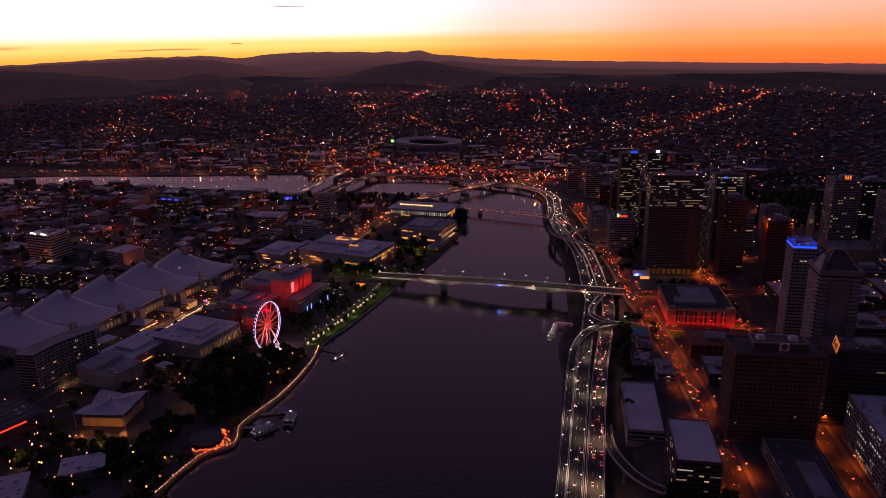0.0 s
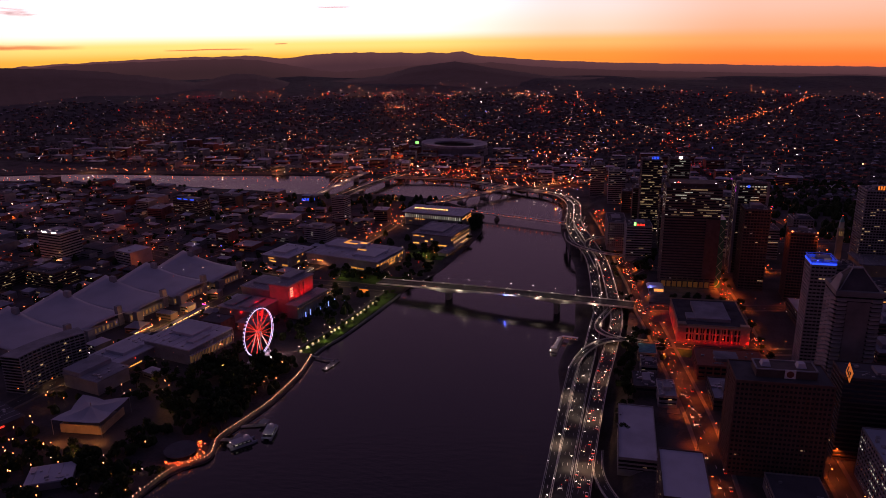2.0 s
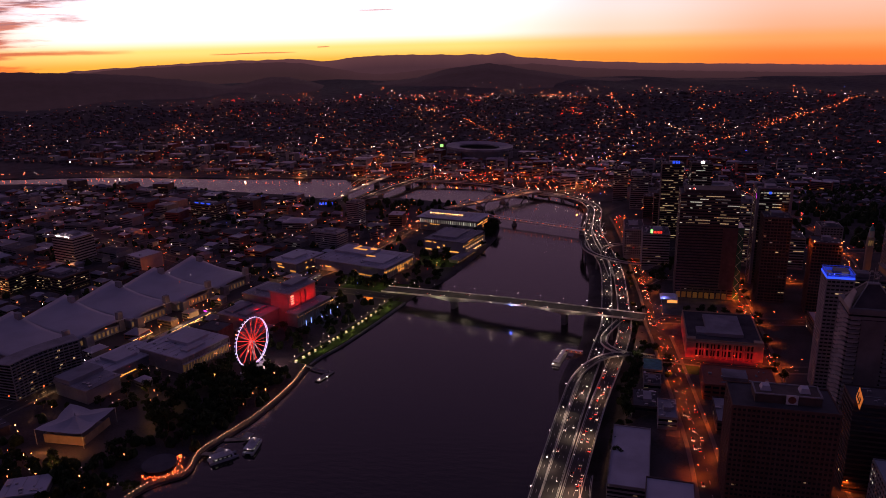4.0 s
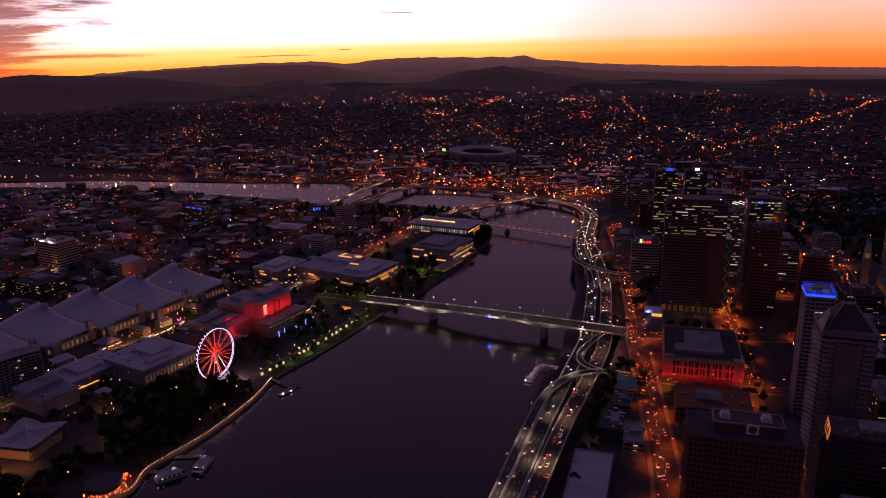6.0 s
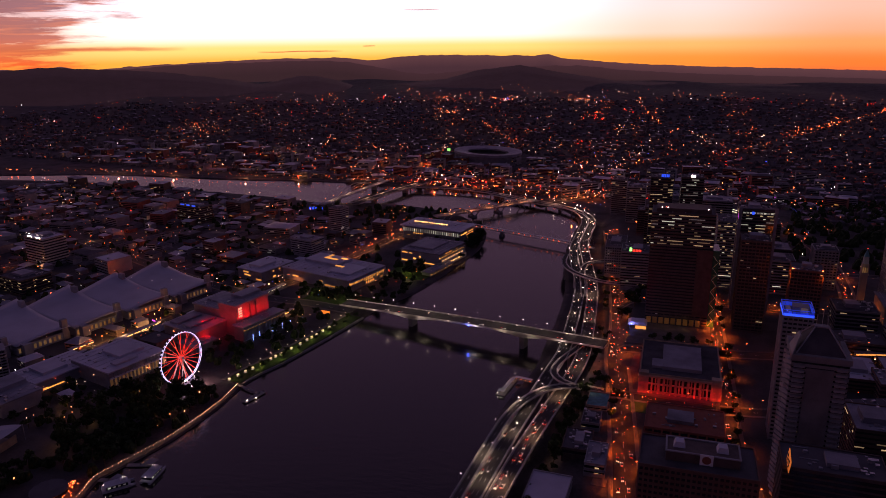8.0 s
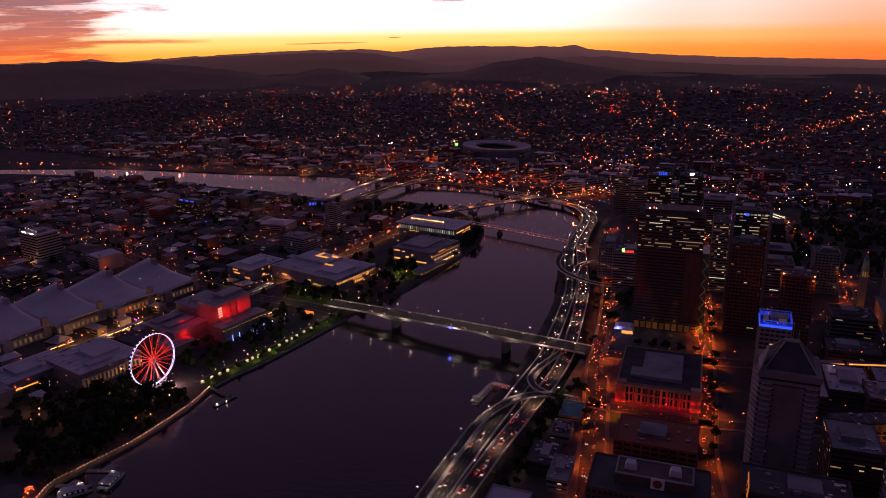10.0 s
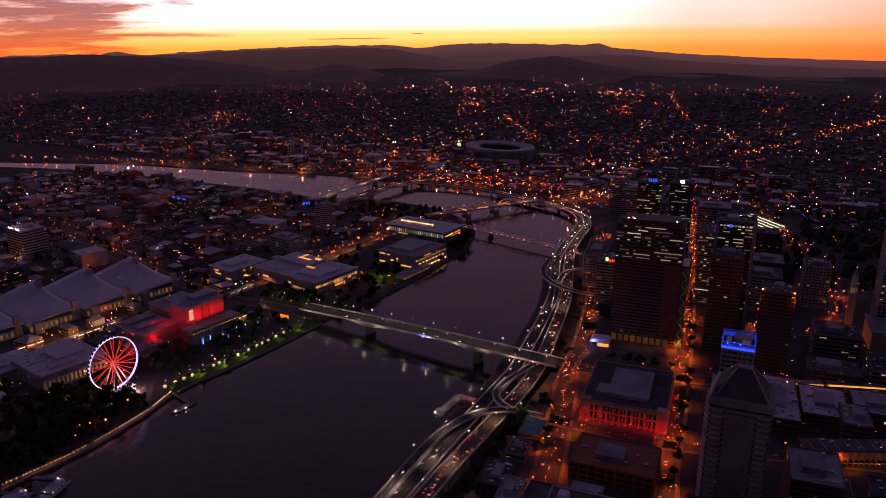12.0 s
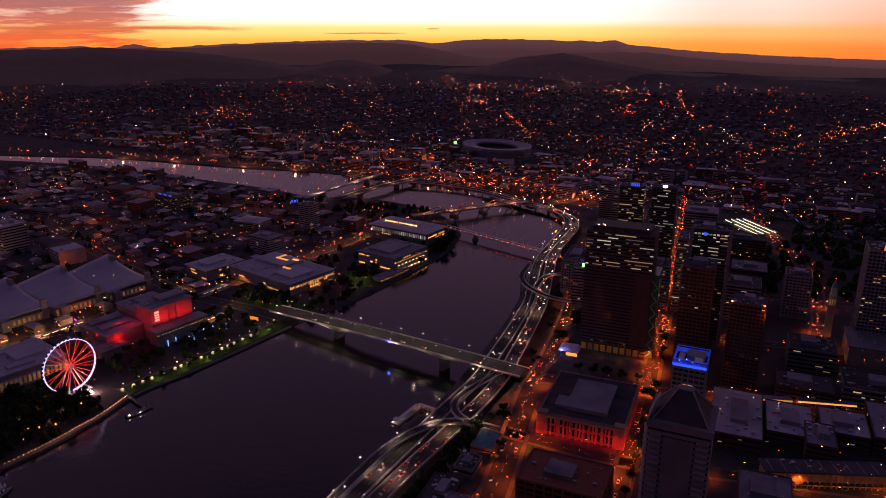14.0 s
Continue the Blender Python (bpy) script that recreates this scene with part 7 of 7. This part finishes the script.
lamps_along(GEORGE, 24, 7.5, "o", "sodium street lamp on the pavement", "city street lamps", 700, 1500, (13000, SODIUM), 1)
lamps_along(QUEEN, 26, 8, "o", "sodium street lamp on the pavement", "city street lamps", 0, 2000, (9000, SODIUM), 2)
lamps_along(ELIZABETH, 26, 6.5, "o", "sodium street lamp on the pavement", "city street lamps", 0, 2000, (6000, SODIUM), 2)
lamps_along(ADELAIDE, 28, 6, "o", "sodium street lamp on the pavement", "city street lamps", 0, 2000, (7000, SODIUM), 3)
lamps_along(RISE, 24, 7, "o", "sodium street lamp on the rise", "city street lamps", 0, 1650, (5000, SODIUM), 3)
lamps_along(GREY, 24, 7.5, "o", "warm street lamp between the halls", "parkland street lamps", 500, 1190, (2600, (1.0, 0.6, 0.25)), 2)
lamps_along(MELBOURNE, 30, 8.5, "o", "warm street lamp on the bridge road", "parkland street lamps", 0, 2000, (2200, (1.0, 0.6, 0.25)), 3)
lamps_along(CORONATION, 34, 8, "o", "sodium lamp along the far riverside drive", "riverside drive lamps", 0, 2000)
for i, p in enumerate(vic_top[2:-1:5]):
    for s in (-1, 1):
        m = bridge.matrix_basis @ Vector((p[0], s * 10.0, p[2]))
        street_lamp(m.x, m.y, m.z, math.degrees(math.atan2(VIC_B[1] - VIC_A[1], VIC_B[0] - VIC_A[0])) - 90 * s, "w", "white lamp on the bridge parapet", "bridge lamps", 0.9)
for i, p in enumerate(vic_top[3:-3:6]):
    m = bridge.matrix_basis @ Vector((p[0], -12.4, p[2] - 2.6))
    d = bpy.data.lights.new("bridge_flood_light", "SPOT")
    d.energy, d.color, d.shadow_soft_size, d.spot_size, d.spot_blend = (2600, 1300, 3600)[i % 3], (1.0, 0.85, 0.62), 0.3, radians(130), 0.8
    new("bridge_flood_light", d).matrix_basis = look((m.x, m.y - 1.5, m.z), (m.x, m.y + 6, m.z + 0.4))
for i, p in enumerate(vic_top[2:-1:5]):
    for side in (-1, 1):
        m = bridge.matrix_basis @ Vector((p[0], 8.9 * side, p[2] + 8.0))
        down_lamp("bridge_light", m.x, m.y, m.z, 1100, WHITE_LAMP, 0.4)
lamp("navigation_light", -158, 845.5, 20.6, 1500, (0.08, 0.14, 1.0), 0.6)
ob = thing("navigation_lamp", -158, 847.2, 20.6, 0, "blue navigation lamp under the bridge", "lamp")
part("lamp_head", Geo().ball(0, 0, 0, 1.1), BULB_BLUE, ob)
# park lamps
ph = Geo().ball(0, 0, 4.3, 0.40).mesh("globe", glowing("warm white park globe", (1.0, 0.60, 0.38), 9.0, spread=0.6))
pp = Geo().tube([(0, 0, -0.5), (0, 0, 4.0)], 0.08, 5).mesh("pole", DARK_METAL)


def park_lamp(x, y, label="white globe lamp in the park", group="park lamps", s=1.0):
    ob = thing("park_lamp", x, y, lh(x, y), 0, label, "lamp", group)
    ob.scale = (s, s, s)
    again("pole", pp, ob)
    again("globe", ph, ob)


for k, (x, y) in enumerate(LAWN_LINE[1::2]):
    park_lamp(x - 21, y, "white globe lamp on the riverside path")
    if k % 2 == 0:
        lamp("lawn_light", x - 9, y, 9.5, 1300, GREENISH, 0.5)
for _ in range(70):
    x, y = rngl.uniform(-480, -332), rngl.uniform(390, 850)
    if free_spot(x, y, 1):
        park_lamp(x, y)
warm_globe = Geo().ball(0, 0, 4.3, 0.42).mesh("globe", glowing("warm park globe", (1.0, 0.26, 0.08), 9.0, spread=0.5))
for x0, x1, y0, y1, n in ((-640, -335, 380, 480, 84), (-600, -470, 470, 560, 24), (-480, -405, 520, 700, 22), (-560, -430, 690, 930, 34), (-345, -325, 540, 640, 8)):
    for _ in range(n):
        x, y = rngl.uniform(x0, x1), rngl.uniform(y0, y1)
        if not free_spot(x, y, 0.5) or in_water(x, y):
            continue
        ob = thing("park_lamp", x, y, lh(x, y), 0, "warm globe lamp among the trees", "lamp", "warm park lamps")
        ob.scale = (1.1, 1.1, rngl.choice((1.2, 1.8, 2.2)))
        again("pole", pp, ob)
        again("globe", warm_globe, ob)
for _ in range(26):
    x, y = rngl.uniform(-400, -290), rngl.uniform(885, 1160)
    if free_spot(x, y, 1) and not in_water(x, y):
        park_lamp(x, y)
for p in ((-345, 905), (-320, 1035), (-390, 905), (-305, 1010)):
    lamp("lawn_light", p[0], p[1], 11, 1500, GREENISH, 0.5)
blue_col = Geo().box(-0.35, 0.35, -0.35, 0.35, 0, 6.5).mesh("light_column", glowing("blue light column", (0.2, 0.35, 1.0), 1.6))
for x, y in ((-378, 759), (-377, 769), (-373, 788), (-364, 810), (-356, 822), (-362, 780), (-368, 800)):
    ob = thing("light_column", x, y, 5, 0, "slim blue light column in the park", "lamp", "blue light columns")
    again("light_column", blue_col, ob)
# small stalls along the lawn path, their awnings glowing in place of lamps
for k, (x, y) in enumerate(((-333, 668), (-331, 679), (-329, 688), (-327, 697), (-325, 709), (-323, 722), (-322, 729), (-320, 736), (-318, 752), (-316, 766), (-315, 778), (-314, 786), (-313, 794), (-312, 806), (-311, 818), (-310, 828))):
    ob = thing("market_stall", x - 6, y, 5.3, -6, "small market stall with a white awning that glows itself", "stall", "market stalls")
    ob.scale = (0.6, 0.6, 0.8)
    part("awning", Geo().taper(-1.8, 1.8, -2.4, 2.4, 2.3, 3.3, 0.8), glowing("lit awning", (1.0, 0.70, 0.42), 0.7), ob)
    part("counter", Geo().box(-1.5, 1.5, -2, 2, 0, 1.0), WHITE_PAINT, ob)
    for a in (-1.6, 1.6):
        for b in (-2.2, 2.2):
            part("post", Geo().box(a - 0.06, a + 0.06, b - 0.06, b + 0.06, 0, 2.4), METAL, ob)
# pontoon and restaurant lamps
for x, y, z in ((-297, 640, 5.6), (-293, 648, 5.2), (-301, 526, 6.4), (-305, 532, 6.4), (-311, 500, 6.4), (-308, 505, 6.4), (-86, 742, 7.5), (-88, 738, 5.5)):
    ob = thing("pontoon_lamp", x, y, z - 1.5, 0, "white lamp on the pontoon edge", "lamp", "pontoon lamps")
    part("pole", Geo().tube([(0, 0, -1.5), (0, 0, 1.2)], 0.08, 4), METAL, ob)
    part("lamp_head", Geo().ball(0, 0, 1.6, 0.6), BULB_WHITE, ob)
for k in range(44):
    a = rngl.uniform(-1.9, 1.4)
    r = rngl.uniform(13.5, 19)
    ob = thing("table_lamp", -343 + r * math.cos(a), 468 + r * math.sin(a), 5.5, 0, "warm lamp on the restaurant terrace", "lamp", "terrace lamps")
    part("pole", Geo().tube([(0, 0, 0), (0, 0, 1.8)], 0.06, 4), DARK_METAL, ob)
    part("lamp_head", Geo().ball(0, 0, 2.1, 0.4), BULB_ORANGE, ob)

# dark groves between the tent, the hotel and the halls
grove = random.Random(58)
for _ in range(60):
    x, y = grove.uniform(-520, -385), grove.uniform(395, 625)
    if free_spot(x, y, 2.5) and not in_water(x, y):
        tree(x, y, None, grove.uniform(0.5, 0.85))
# dark trees in the strip between the expressway and the street
for x, y, _z in NORTHBOUND:
    tx, ty = x + grove.uniform(9, 34), y + grove.uniform(-6, 6)
    near_road = any((tx - a[0]) ** 2 + (ty - a[1]) ** 2 < d * d for road, d in ((WILLIAM, 12), (GEORGE, 11), (NORTHBOUND, 10), (RAMP_OUT, 9)) for a in road)
    if 640 < ty < 1120 and not near_road and free_spot(tx, ty, 2) and not in_water(tx, ty):
        tree(tx, ty, None, grove.uniform(0.55, 0.95), "dark street tree beside the expressway", "expressway trees", z=lh(tx, ty))
# small trees on the lawn and before the white-roofed block
for k, (x, y) in enumerate(LAWN_LINE[1::2]):
    tree(x - 8 - 5 * (k % 2), y + 2, None, 0.42 + 0.1 * (k % 3), "small lamplit tree on the riverside lawn", "lawn trees", z=5.2)
for k in range(10):
    tree(12 + 5.2 * k, 426 + 3 * (k % 3) - 4, None, 1.1 + 0.12 * (k % 3), "dark tree in front of the office block", "street trees")

# ---- cars ----
CAR_PAINTS = [material("car paint " + n, c, 0.3, 0.1, 0.5, spec=0.6) for n, c in (("white", (0.7, 0.7, 0.7)), ("silver", (0.4, 0.4, 0.42)), ("dark", (0.04, 0.04, 0.05)), ("red", (0.35, 0.03, 0.02)))]
car_bodies = []
for m in CAR_PAINTS:
    g = Geo().add([(-0.9, -2.2, 0.35), (0.9, -2.2, 0.35), (0.9, 2.2, 0.35), (-0.9, 2.2, 0.35), (-0.9, -2.2, 0.85), (0.9, -2.2, 0.85), (0.88, 2.25, 0.75), (-0.88, 2.25, 0.75), (-0.88, -1.9, 0.98), (0.88, -1.9, 0.98), (0.85, 1.1, 0.98), (-0.85, 1.1, 0.98)],
                  [(3, 2, 1, 0), (0, 1, 5, 4), (1, 2, 6, 5), (2, 3, 7, 6), (3, 0, 4, 7), (4, 5, 9, 8), (5, 6, 10, 9), (6, 7, 11, 10), (7, 4, 8, 11), (8, 9, 10, 11)])
    for a in (-0.85, 0.85):
        for b in (-1.4, 1.4):
            g.tube([(a - 0.1, b, 0.33), (a + 0.1, b, 0.33)], 0.33, 7)
    car_bodies.append(g.mesh("body", m))
car_cabin = Geo().add([(-0.82, -1.8, 0.98), (0.82, -1.8, 0.98), (0.82, 0.9, 0.98), (-0.82, 0.9, 0.98), (-0.65, -1.3, 1.5), (0.65, -1.3, 1.5), (0.65, 0.2, 1.5), (-0.65, 0.2, 1.5)],
                      [(0, 1, 5, 4), (1, 2, 6, 5), (2, 3, 7, 6), (3, 0, 4, 7), (4, 5, 6, 7)]).mesh("cabin", GLASS)
car_head = Geo().ball(0, 0, 0, 0.30, 0.26).mesh("headlight", HEADLIGHT)
car_tail = Geo().ball(0, 0, 0, 0.28, 0.24).mesh("tail_light", TAILLIGHT)


def car(x, y, z, rz, label, group):
    ob = thing("car", x, y, z, rz, label, "car", group)
    again("body", rngl.choice(car_bodies), ob)
    again("cabin", car_cabin, ob)
    for a in (-0.68, 0.68):
        again("headlight", car_head, ob, a, 2.25, 0.65)
        again("tail_light", car_tail, ob, a, -2.25, 0.75)


def traffic(path, n, lanes, back, label, group, y0, y1):
    idxs = [i for i in range(len(path) - 1) if y0 < path[i][1] < y1]
    used = []
    for _ in range(n * 4):
        if len(used) >= n:
            break
        i, lane = rngl.choice(idxs), rngl.choice(lanes)
        t = rngl.random()
        a, b = path[i], path[i + 1]
        x, y, z = (a[k] + (b[k] - a[k]) * t for k in range(3))
        ang = math.atan2(b[1] - a[1], b[0] - a[0])
        x, y = x - math.sin(ang) * lane, y + math.cos(ang) * lane
        if any((x - p) ** 2 + (y - q) ** 2 < 49 for p, q in used):
            continue
        used.append((x, y))
        car(x, y, z, math.degrees(ang) - 90 + (180 if back else 0), label, group)


traffic(SOUTHBOUND, 26, (-3.6, 0, 3.6), True, "car on the expressway with headlights on", "expressway cars", 420, 1300)
traffic(NORTHBOUND, 54, (-4.2, -1.0, 1.6, 4.4), False, "car on the expressway with tail lights on", "expressway cars", 420, 1400)
traffic(NORTHBOUND, 26, (-3.2, 0, 3.2), True, "car on the expressway with headlights on", "expressway cars", 420, 1400)
traffic(WILLIAM, 26, (-5, -2, 2, 5), False, "car in the lamplit street", "street cars", 460, 1200)
traffic(WILLIAM, 22, (5, 2), True, "car in the lamplit street", "street cars", 460, 1200)
traffic(GEORGE, 44, (-4.5, -1.5, 1.5, 4.5), False, "car in the lamplit street", "street cars", 560, 1350)
traffic([(m.x, m.y, m.z) for m in (bridge.matrix_basis @ Vector(p) for p in vic_top)], 7, (-5, 5), False, "car crossing the road bridge", "bridge cars", 0, 2000)

# lamps on the far bridges
for (ax, ay), (bx, by), n, z in (((-420, 1210), (-398, 1318), 5, 6), ((-398, 1318), (-262, 1512), 11, 15.2), ((-262, 1512), (-190, 1640), 7, 7), ((-648, 1340), (-640, 1605), 9, 14.5), ((-590, 1370), (-552, 1600), 8, 14.5)):
    tone = (1.0, 0.58, 0.32) if ax < -500 else (1.0, 0.34, 0.10)
    for i in range(n):
        t = (i + 0.5) / n
        street_lamp(ax + (bx - ax) * t, ay + (by - ay) * t, z, 90, "o", "sodium lamp on the far bridge", "far bridge lamps", 0.9)
        if i % 2 == 1:
            down_lamp("bridge_light", ax + (bx - ax) * t + 3, ay + (by - ay) * t - 3, z + 9, 13000, tone, 0.5)
for k in range(22):
    t = (k + 0.5) / 22
    ob = thing("footbridge_lamp", -322 + 226 * t, 1287 - 66 * t, 12.2, 0, "small lamp on the footbridge rail", "lamp", "footbridge lamps")
    part("lamp_head", Geo().ball(0, 0, 2.0, 0.62), BULB_ORANGE, ob)
    part("pole", Geo().tube([(0, 0, 0), (0, 0, 1.7)], 0.06, 4), DARK_METAL, ob)

# lamps of the riverside drive close above the far bank
for x, y in ((-172, 1412), (-200, 1478), (-300, 1545), (-352, 1568), (-420, 1592), (-470, 1598), (-520, 1598), (-700, 1596), (-860, 1582), (-990, 1552), (-1180, 1520), (-1330, 1496)):
    lamp("bank_light", x, y, 13, 16000, SODIUM if x > -600 else (1.0, 0.42, 0.16), 0.8)
    street_lamp(x, y, lh(x, y), 0, "o", "sodium lamp on the far bank", "riverside drive lamps", 0.9)

# sodium light on the approach to the arched bridge
for x, y, z in (GREY + APPROACH)[::4]:
    if y > 940:
        down_lamp("approach_light", x + 4, y, z + 9, 6000, (1.0, 0.30, 0.08), 0.5)

# lit yards across the far reach
for x, y, e in ((-760, 1840, 60000), (-640, 1830, 60000), (-420, 1700, 40000), (-330, 1660, 40000), (-180, 1600, 40000), (-60, 1500, 30000), (-1150, 1640, 30000)):
    street_lamp(x, y, lh(x, y), 0, "o", "tall sodium yard lamp across the river", "yard lamps", 2.0)
    down_lamp("yard_light", x, y, lh(x, y) + 20, e, SODIUM, 0.8)

# warm lamps along the covered street between the halls
for k in range(6):
    lamp("arcade_light", -521 + 2 * k, 668 + 17 * k, 10, 4600, (1.0, 0.50, 0.17), 0.5)
    lamp("arcade_light", -390 + 2.4 * k, 770 + 15 * k, 11, 900, (1.0, 0.42, 0.12), 0.5)
arc = hall("arcade_building", 240, 786, 84, 14, 11, 24, "long arcade building with an amber floodlit front", roof=ROOF_DARK, wall=SANDSTONE, base=22.5, category="arcade", lit_face=("s", LIT_DIM, 1.0, 3.0))
for k in range(6):
    p = arc.matrix_basis @ Vector((-36 + 14.4 * k, -12.5, 3.5))
    lamp("arcade_flood_light", p.x, p.y, p.z, 170, (1.0, 0.34, 0.06), 0.5)

# sodium lamps in the yards and lanes of the inner suburb
rngy = random.Random(202)
for _ in range(46):
    x, y = rngy.uniform(-1250, -460), rngy.uniform(600, 1330)
    if in_water(x, y):
        continue
    lamp("lane_light", x, y, lh(x, y) + rngy.uniform(7, 13), rngy.uniform(1200, 3600), rngy.choice((SODIUM, SODIUM, (1.0, 0.45, 0.16))), 0.5)
    street_lamp(x, y, lh(x, y), rngy.uniform(0, 360), "o", "sodium lamp in a suburban lane", "lane lamps", 1.0)
for x, y in ((-400, 560), (-372, 585), (-392, 520), (-350, 545), (-420, 440), (-380, 420), (-470, 410), (-540, 470), (-395, 610), (-352, 600), (-440, 560), (-500, 500)):
    lamp("park_light", x, y, 11, 1100, (1.0, 0.50, 0.18), 0.5)

# lamps on the wide roofs above the mall
roof_pole, roof_head = Geo().tube([(0, 0, -0.5), (0, 0, 2.2)], 0.07, 4).mesh("pole", METAL), Geo().ball(0, 0, 2.5, 0.42).mesh("lamp_head", BULB_WHITE)
for x, y, z in ((163, 812, 37.8), (172, 846, 37.8), (180, 838, 37.8), (186, 858, 37.8), (168, 868, 37.8), (208, 838, 34.8), (218, 850, 34.8), (226, 832, 34.8), (205, 864, 34.8), (246, 850, 36.8), (256, 868, 36.8), (262, 846, 36.8), (284, 880, 39.8), (296, 860, 39.8), (278, 850, 39.8), (302, 884, 39.8)):
    ob = thing("roof_lamp", x, y, z, 0, "white work lamp on a broad mall roof", "lamp", "mall roof lamps")
    again("pole", roof_pole, ob)
    again("lamp_head", roof_head, ob)

PLATFORM_LAMP = glowing("platform lamp strip", (0.95, 0.95, 0.55), 1.6)
# station platforms under bright lamps below the rise
for k in range(4):
    ob = thing("station_platform", 139 - 8.5 * k, 1505 - 7 * k, lh(139 - 8.5 * k, 1505 - 7 * k) + 0.8, 39, "long railway platform under a row of bright lamps", "platform", "station platforms")
    part("deck", Geo().box(-3.2, 3.2, -48, 48, -1, 1.1), CONCRETE, ob)
    part("canopy", Geo().box(-2.6, 2.6, -44, 44, 5.0, 5.3), ROOF_GREY, ob)
    part("light_strip", Geo().box(-2.9, -2.6, -44, 44, 4.2, 5.0), PLATFORM_LAMP, ob)
    for c in range(6):
        part("post", Geo().box(-0.2, 0.2, -40 + 16 * c - 0.2, -40 + 16 * c + 0.2, 1, 5.0), METAL, ob)
roof_sign("strip_light", 176, 1662, 19.0, 0, 26, 1.2, SIGN_PINK, "pink strip light among the parkland trees")

# lit canopy of the mall street
for (ax, ay), (bx, by) in (((166, 866), (190, 878)), ((192, 880), (214, 888)), ((218, 890), (262, 904))):
    mx, my = (ax + bx) / 2, (ay + by) / 2
    ob = thing("mall_canopy", mx, my, 22.5, math.degrees(math.atan2(by - ay, bx - ax)), "mall street canopy with an amber lit edge", "canopy")
    L = math.hypot(bx - ax, by - ay)
    part("roof", Geo().box(-L / 2, L / 2, -3, 3, 9.0, 9.6), ROOF_GREY, ob)
    part("lit_edge", Geo().box(-L / 2, L / 2, -3.3, -3.0, 7.6, 9.0), LIT_AMBER, ob)
    for k in range(4):
        part("post", Geo().box(-L / 2 + L * k / 3 - 0.2, -L / 2 + L * k / 3 + 0.2, -0.2, 0.2, -1, 9), METAL, ob)

# busway platforms with lit canopies beside the halls
for (ax, ay), (bx, by), mat in (((-555, 790), (-538, 877), STRIP_AMBER), ((-539, 657), (-534, 685), STRIP_AMBER), ((-515, 668), (-507, 755), STRIP_AMBER), ((-524, 640), (-520, 664), BULB_WHITE), ((-396, 770), (-384, 846), STRIP_AMBER), ((-452, 880), (-448, 922), LIT_COOL), ((-503, 575), (-512, 560), SIGN_BLUE)):
    ob = thing("busway_platform", (ax + bx) / 2, (ay + by) / 2, 5, math.degrees(math.atan2(by - ay, bx - ax)), "busway platform with a lit canopy edge", "platform")
    L = math.hypot(bx - ax, by - ay)
    part("deck", Geo().box(-L / 2, L / 2, -3.5, 3.5, -1, 0.8), CONCRETE, ob)
    part("canopy", Geo().box(-L / 2, L / 2, -3, 3, 5.2, 5.6), ROOF_GREY, ob)
    for k in range(max(2, int(L / 9))):
        c = -L / 2 + (k + 0.5) * L / max(2, int(L / 9))
        part("post", Geo().box(c - 0.2, c + 0.2, -0.2, 0.2, 0.8, 5.2), METAL, ob)
        part("light_strip", Geo().box(c - 3.4, c + 3.4, -3.25, -3.0, 4.5, 5.1), mat, ob)
        part("light_strip", Geo().box(c - 3.4, c + 3.4, 3.0, 3.25, 4.5, 5.1), mat, ob)

# far street lamps, past counting
fl = thing("far_street_lamps", 0, 0, 0, 0, "rows of far street lamps on thin poles", "street lamps", kind="stuff")
tagged(part("poles", FAR_POLES, DARK_METAL, fl), kind="stuff")
tagged(part("lamp_heads", FAR_HEADS["w"], BULB_WHITE, fl), kind="stuff")
tagged(part("lamp_heads", FAR_HEADS["o"], BULB_ORANGE, fl), kind="stuff")
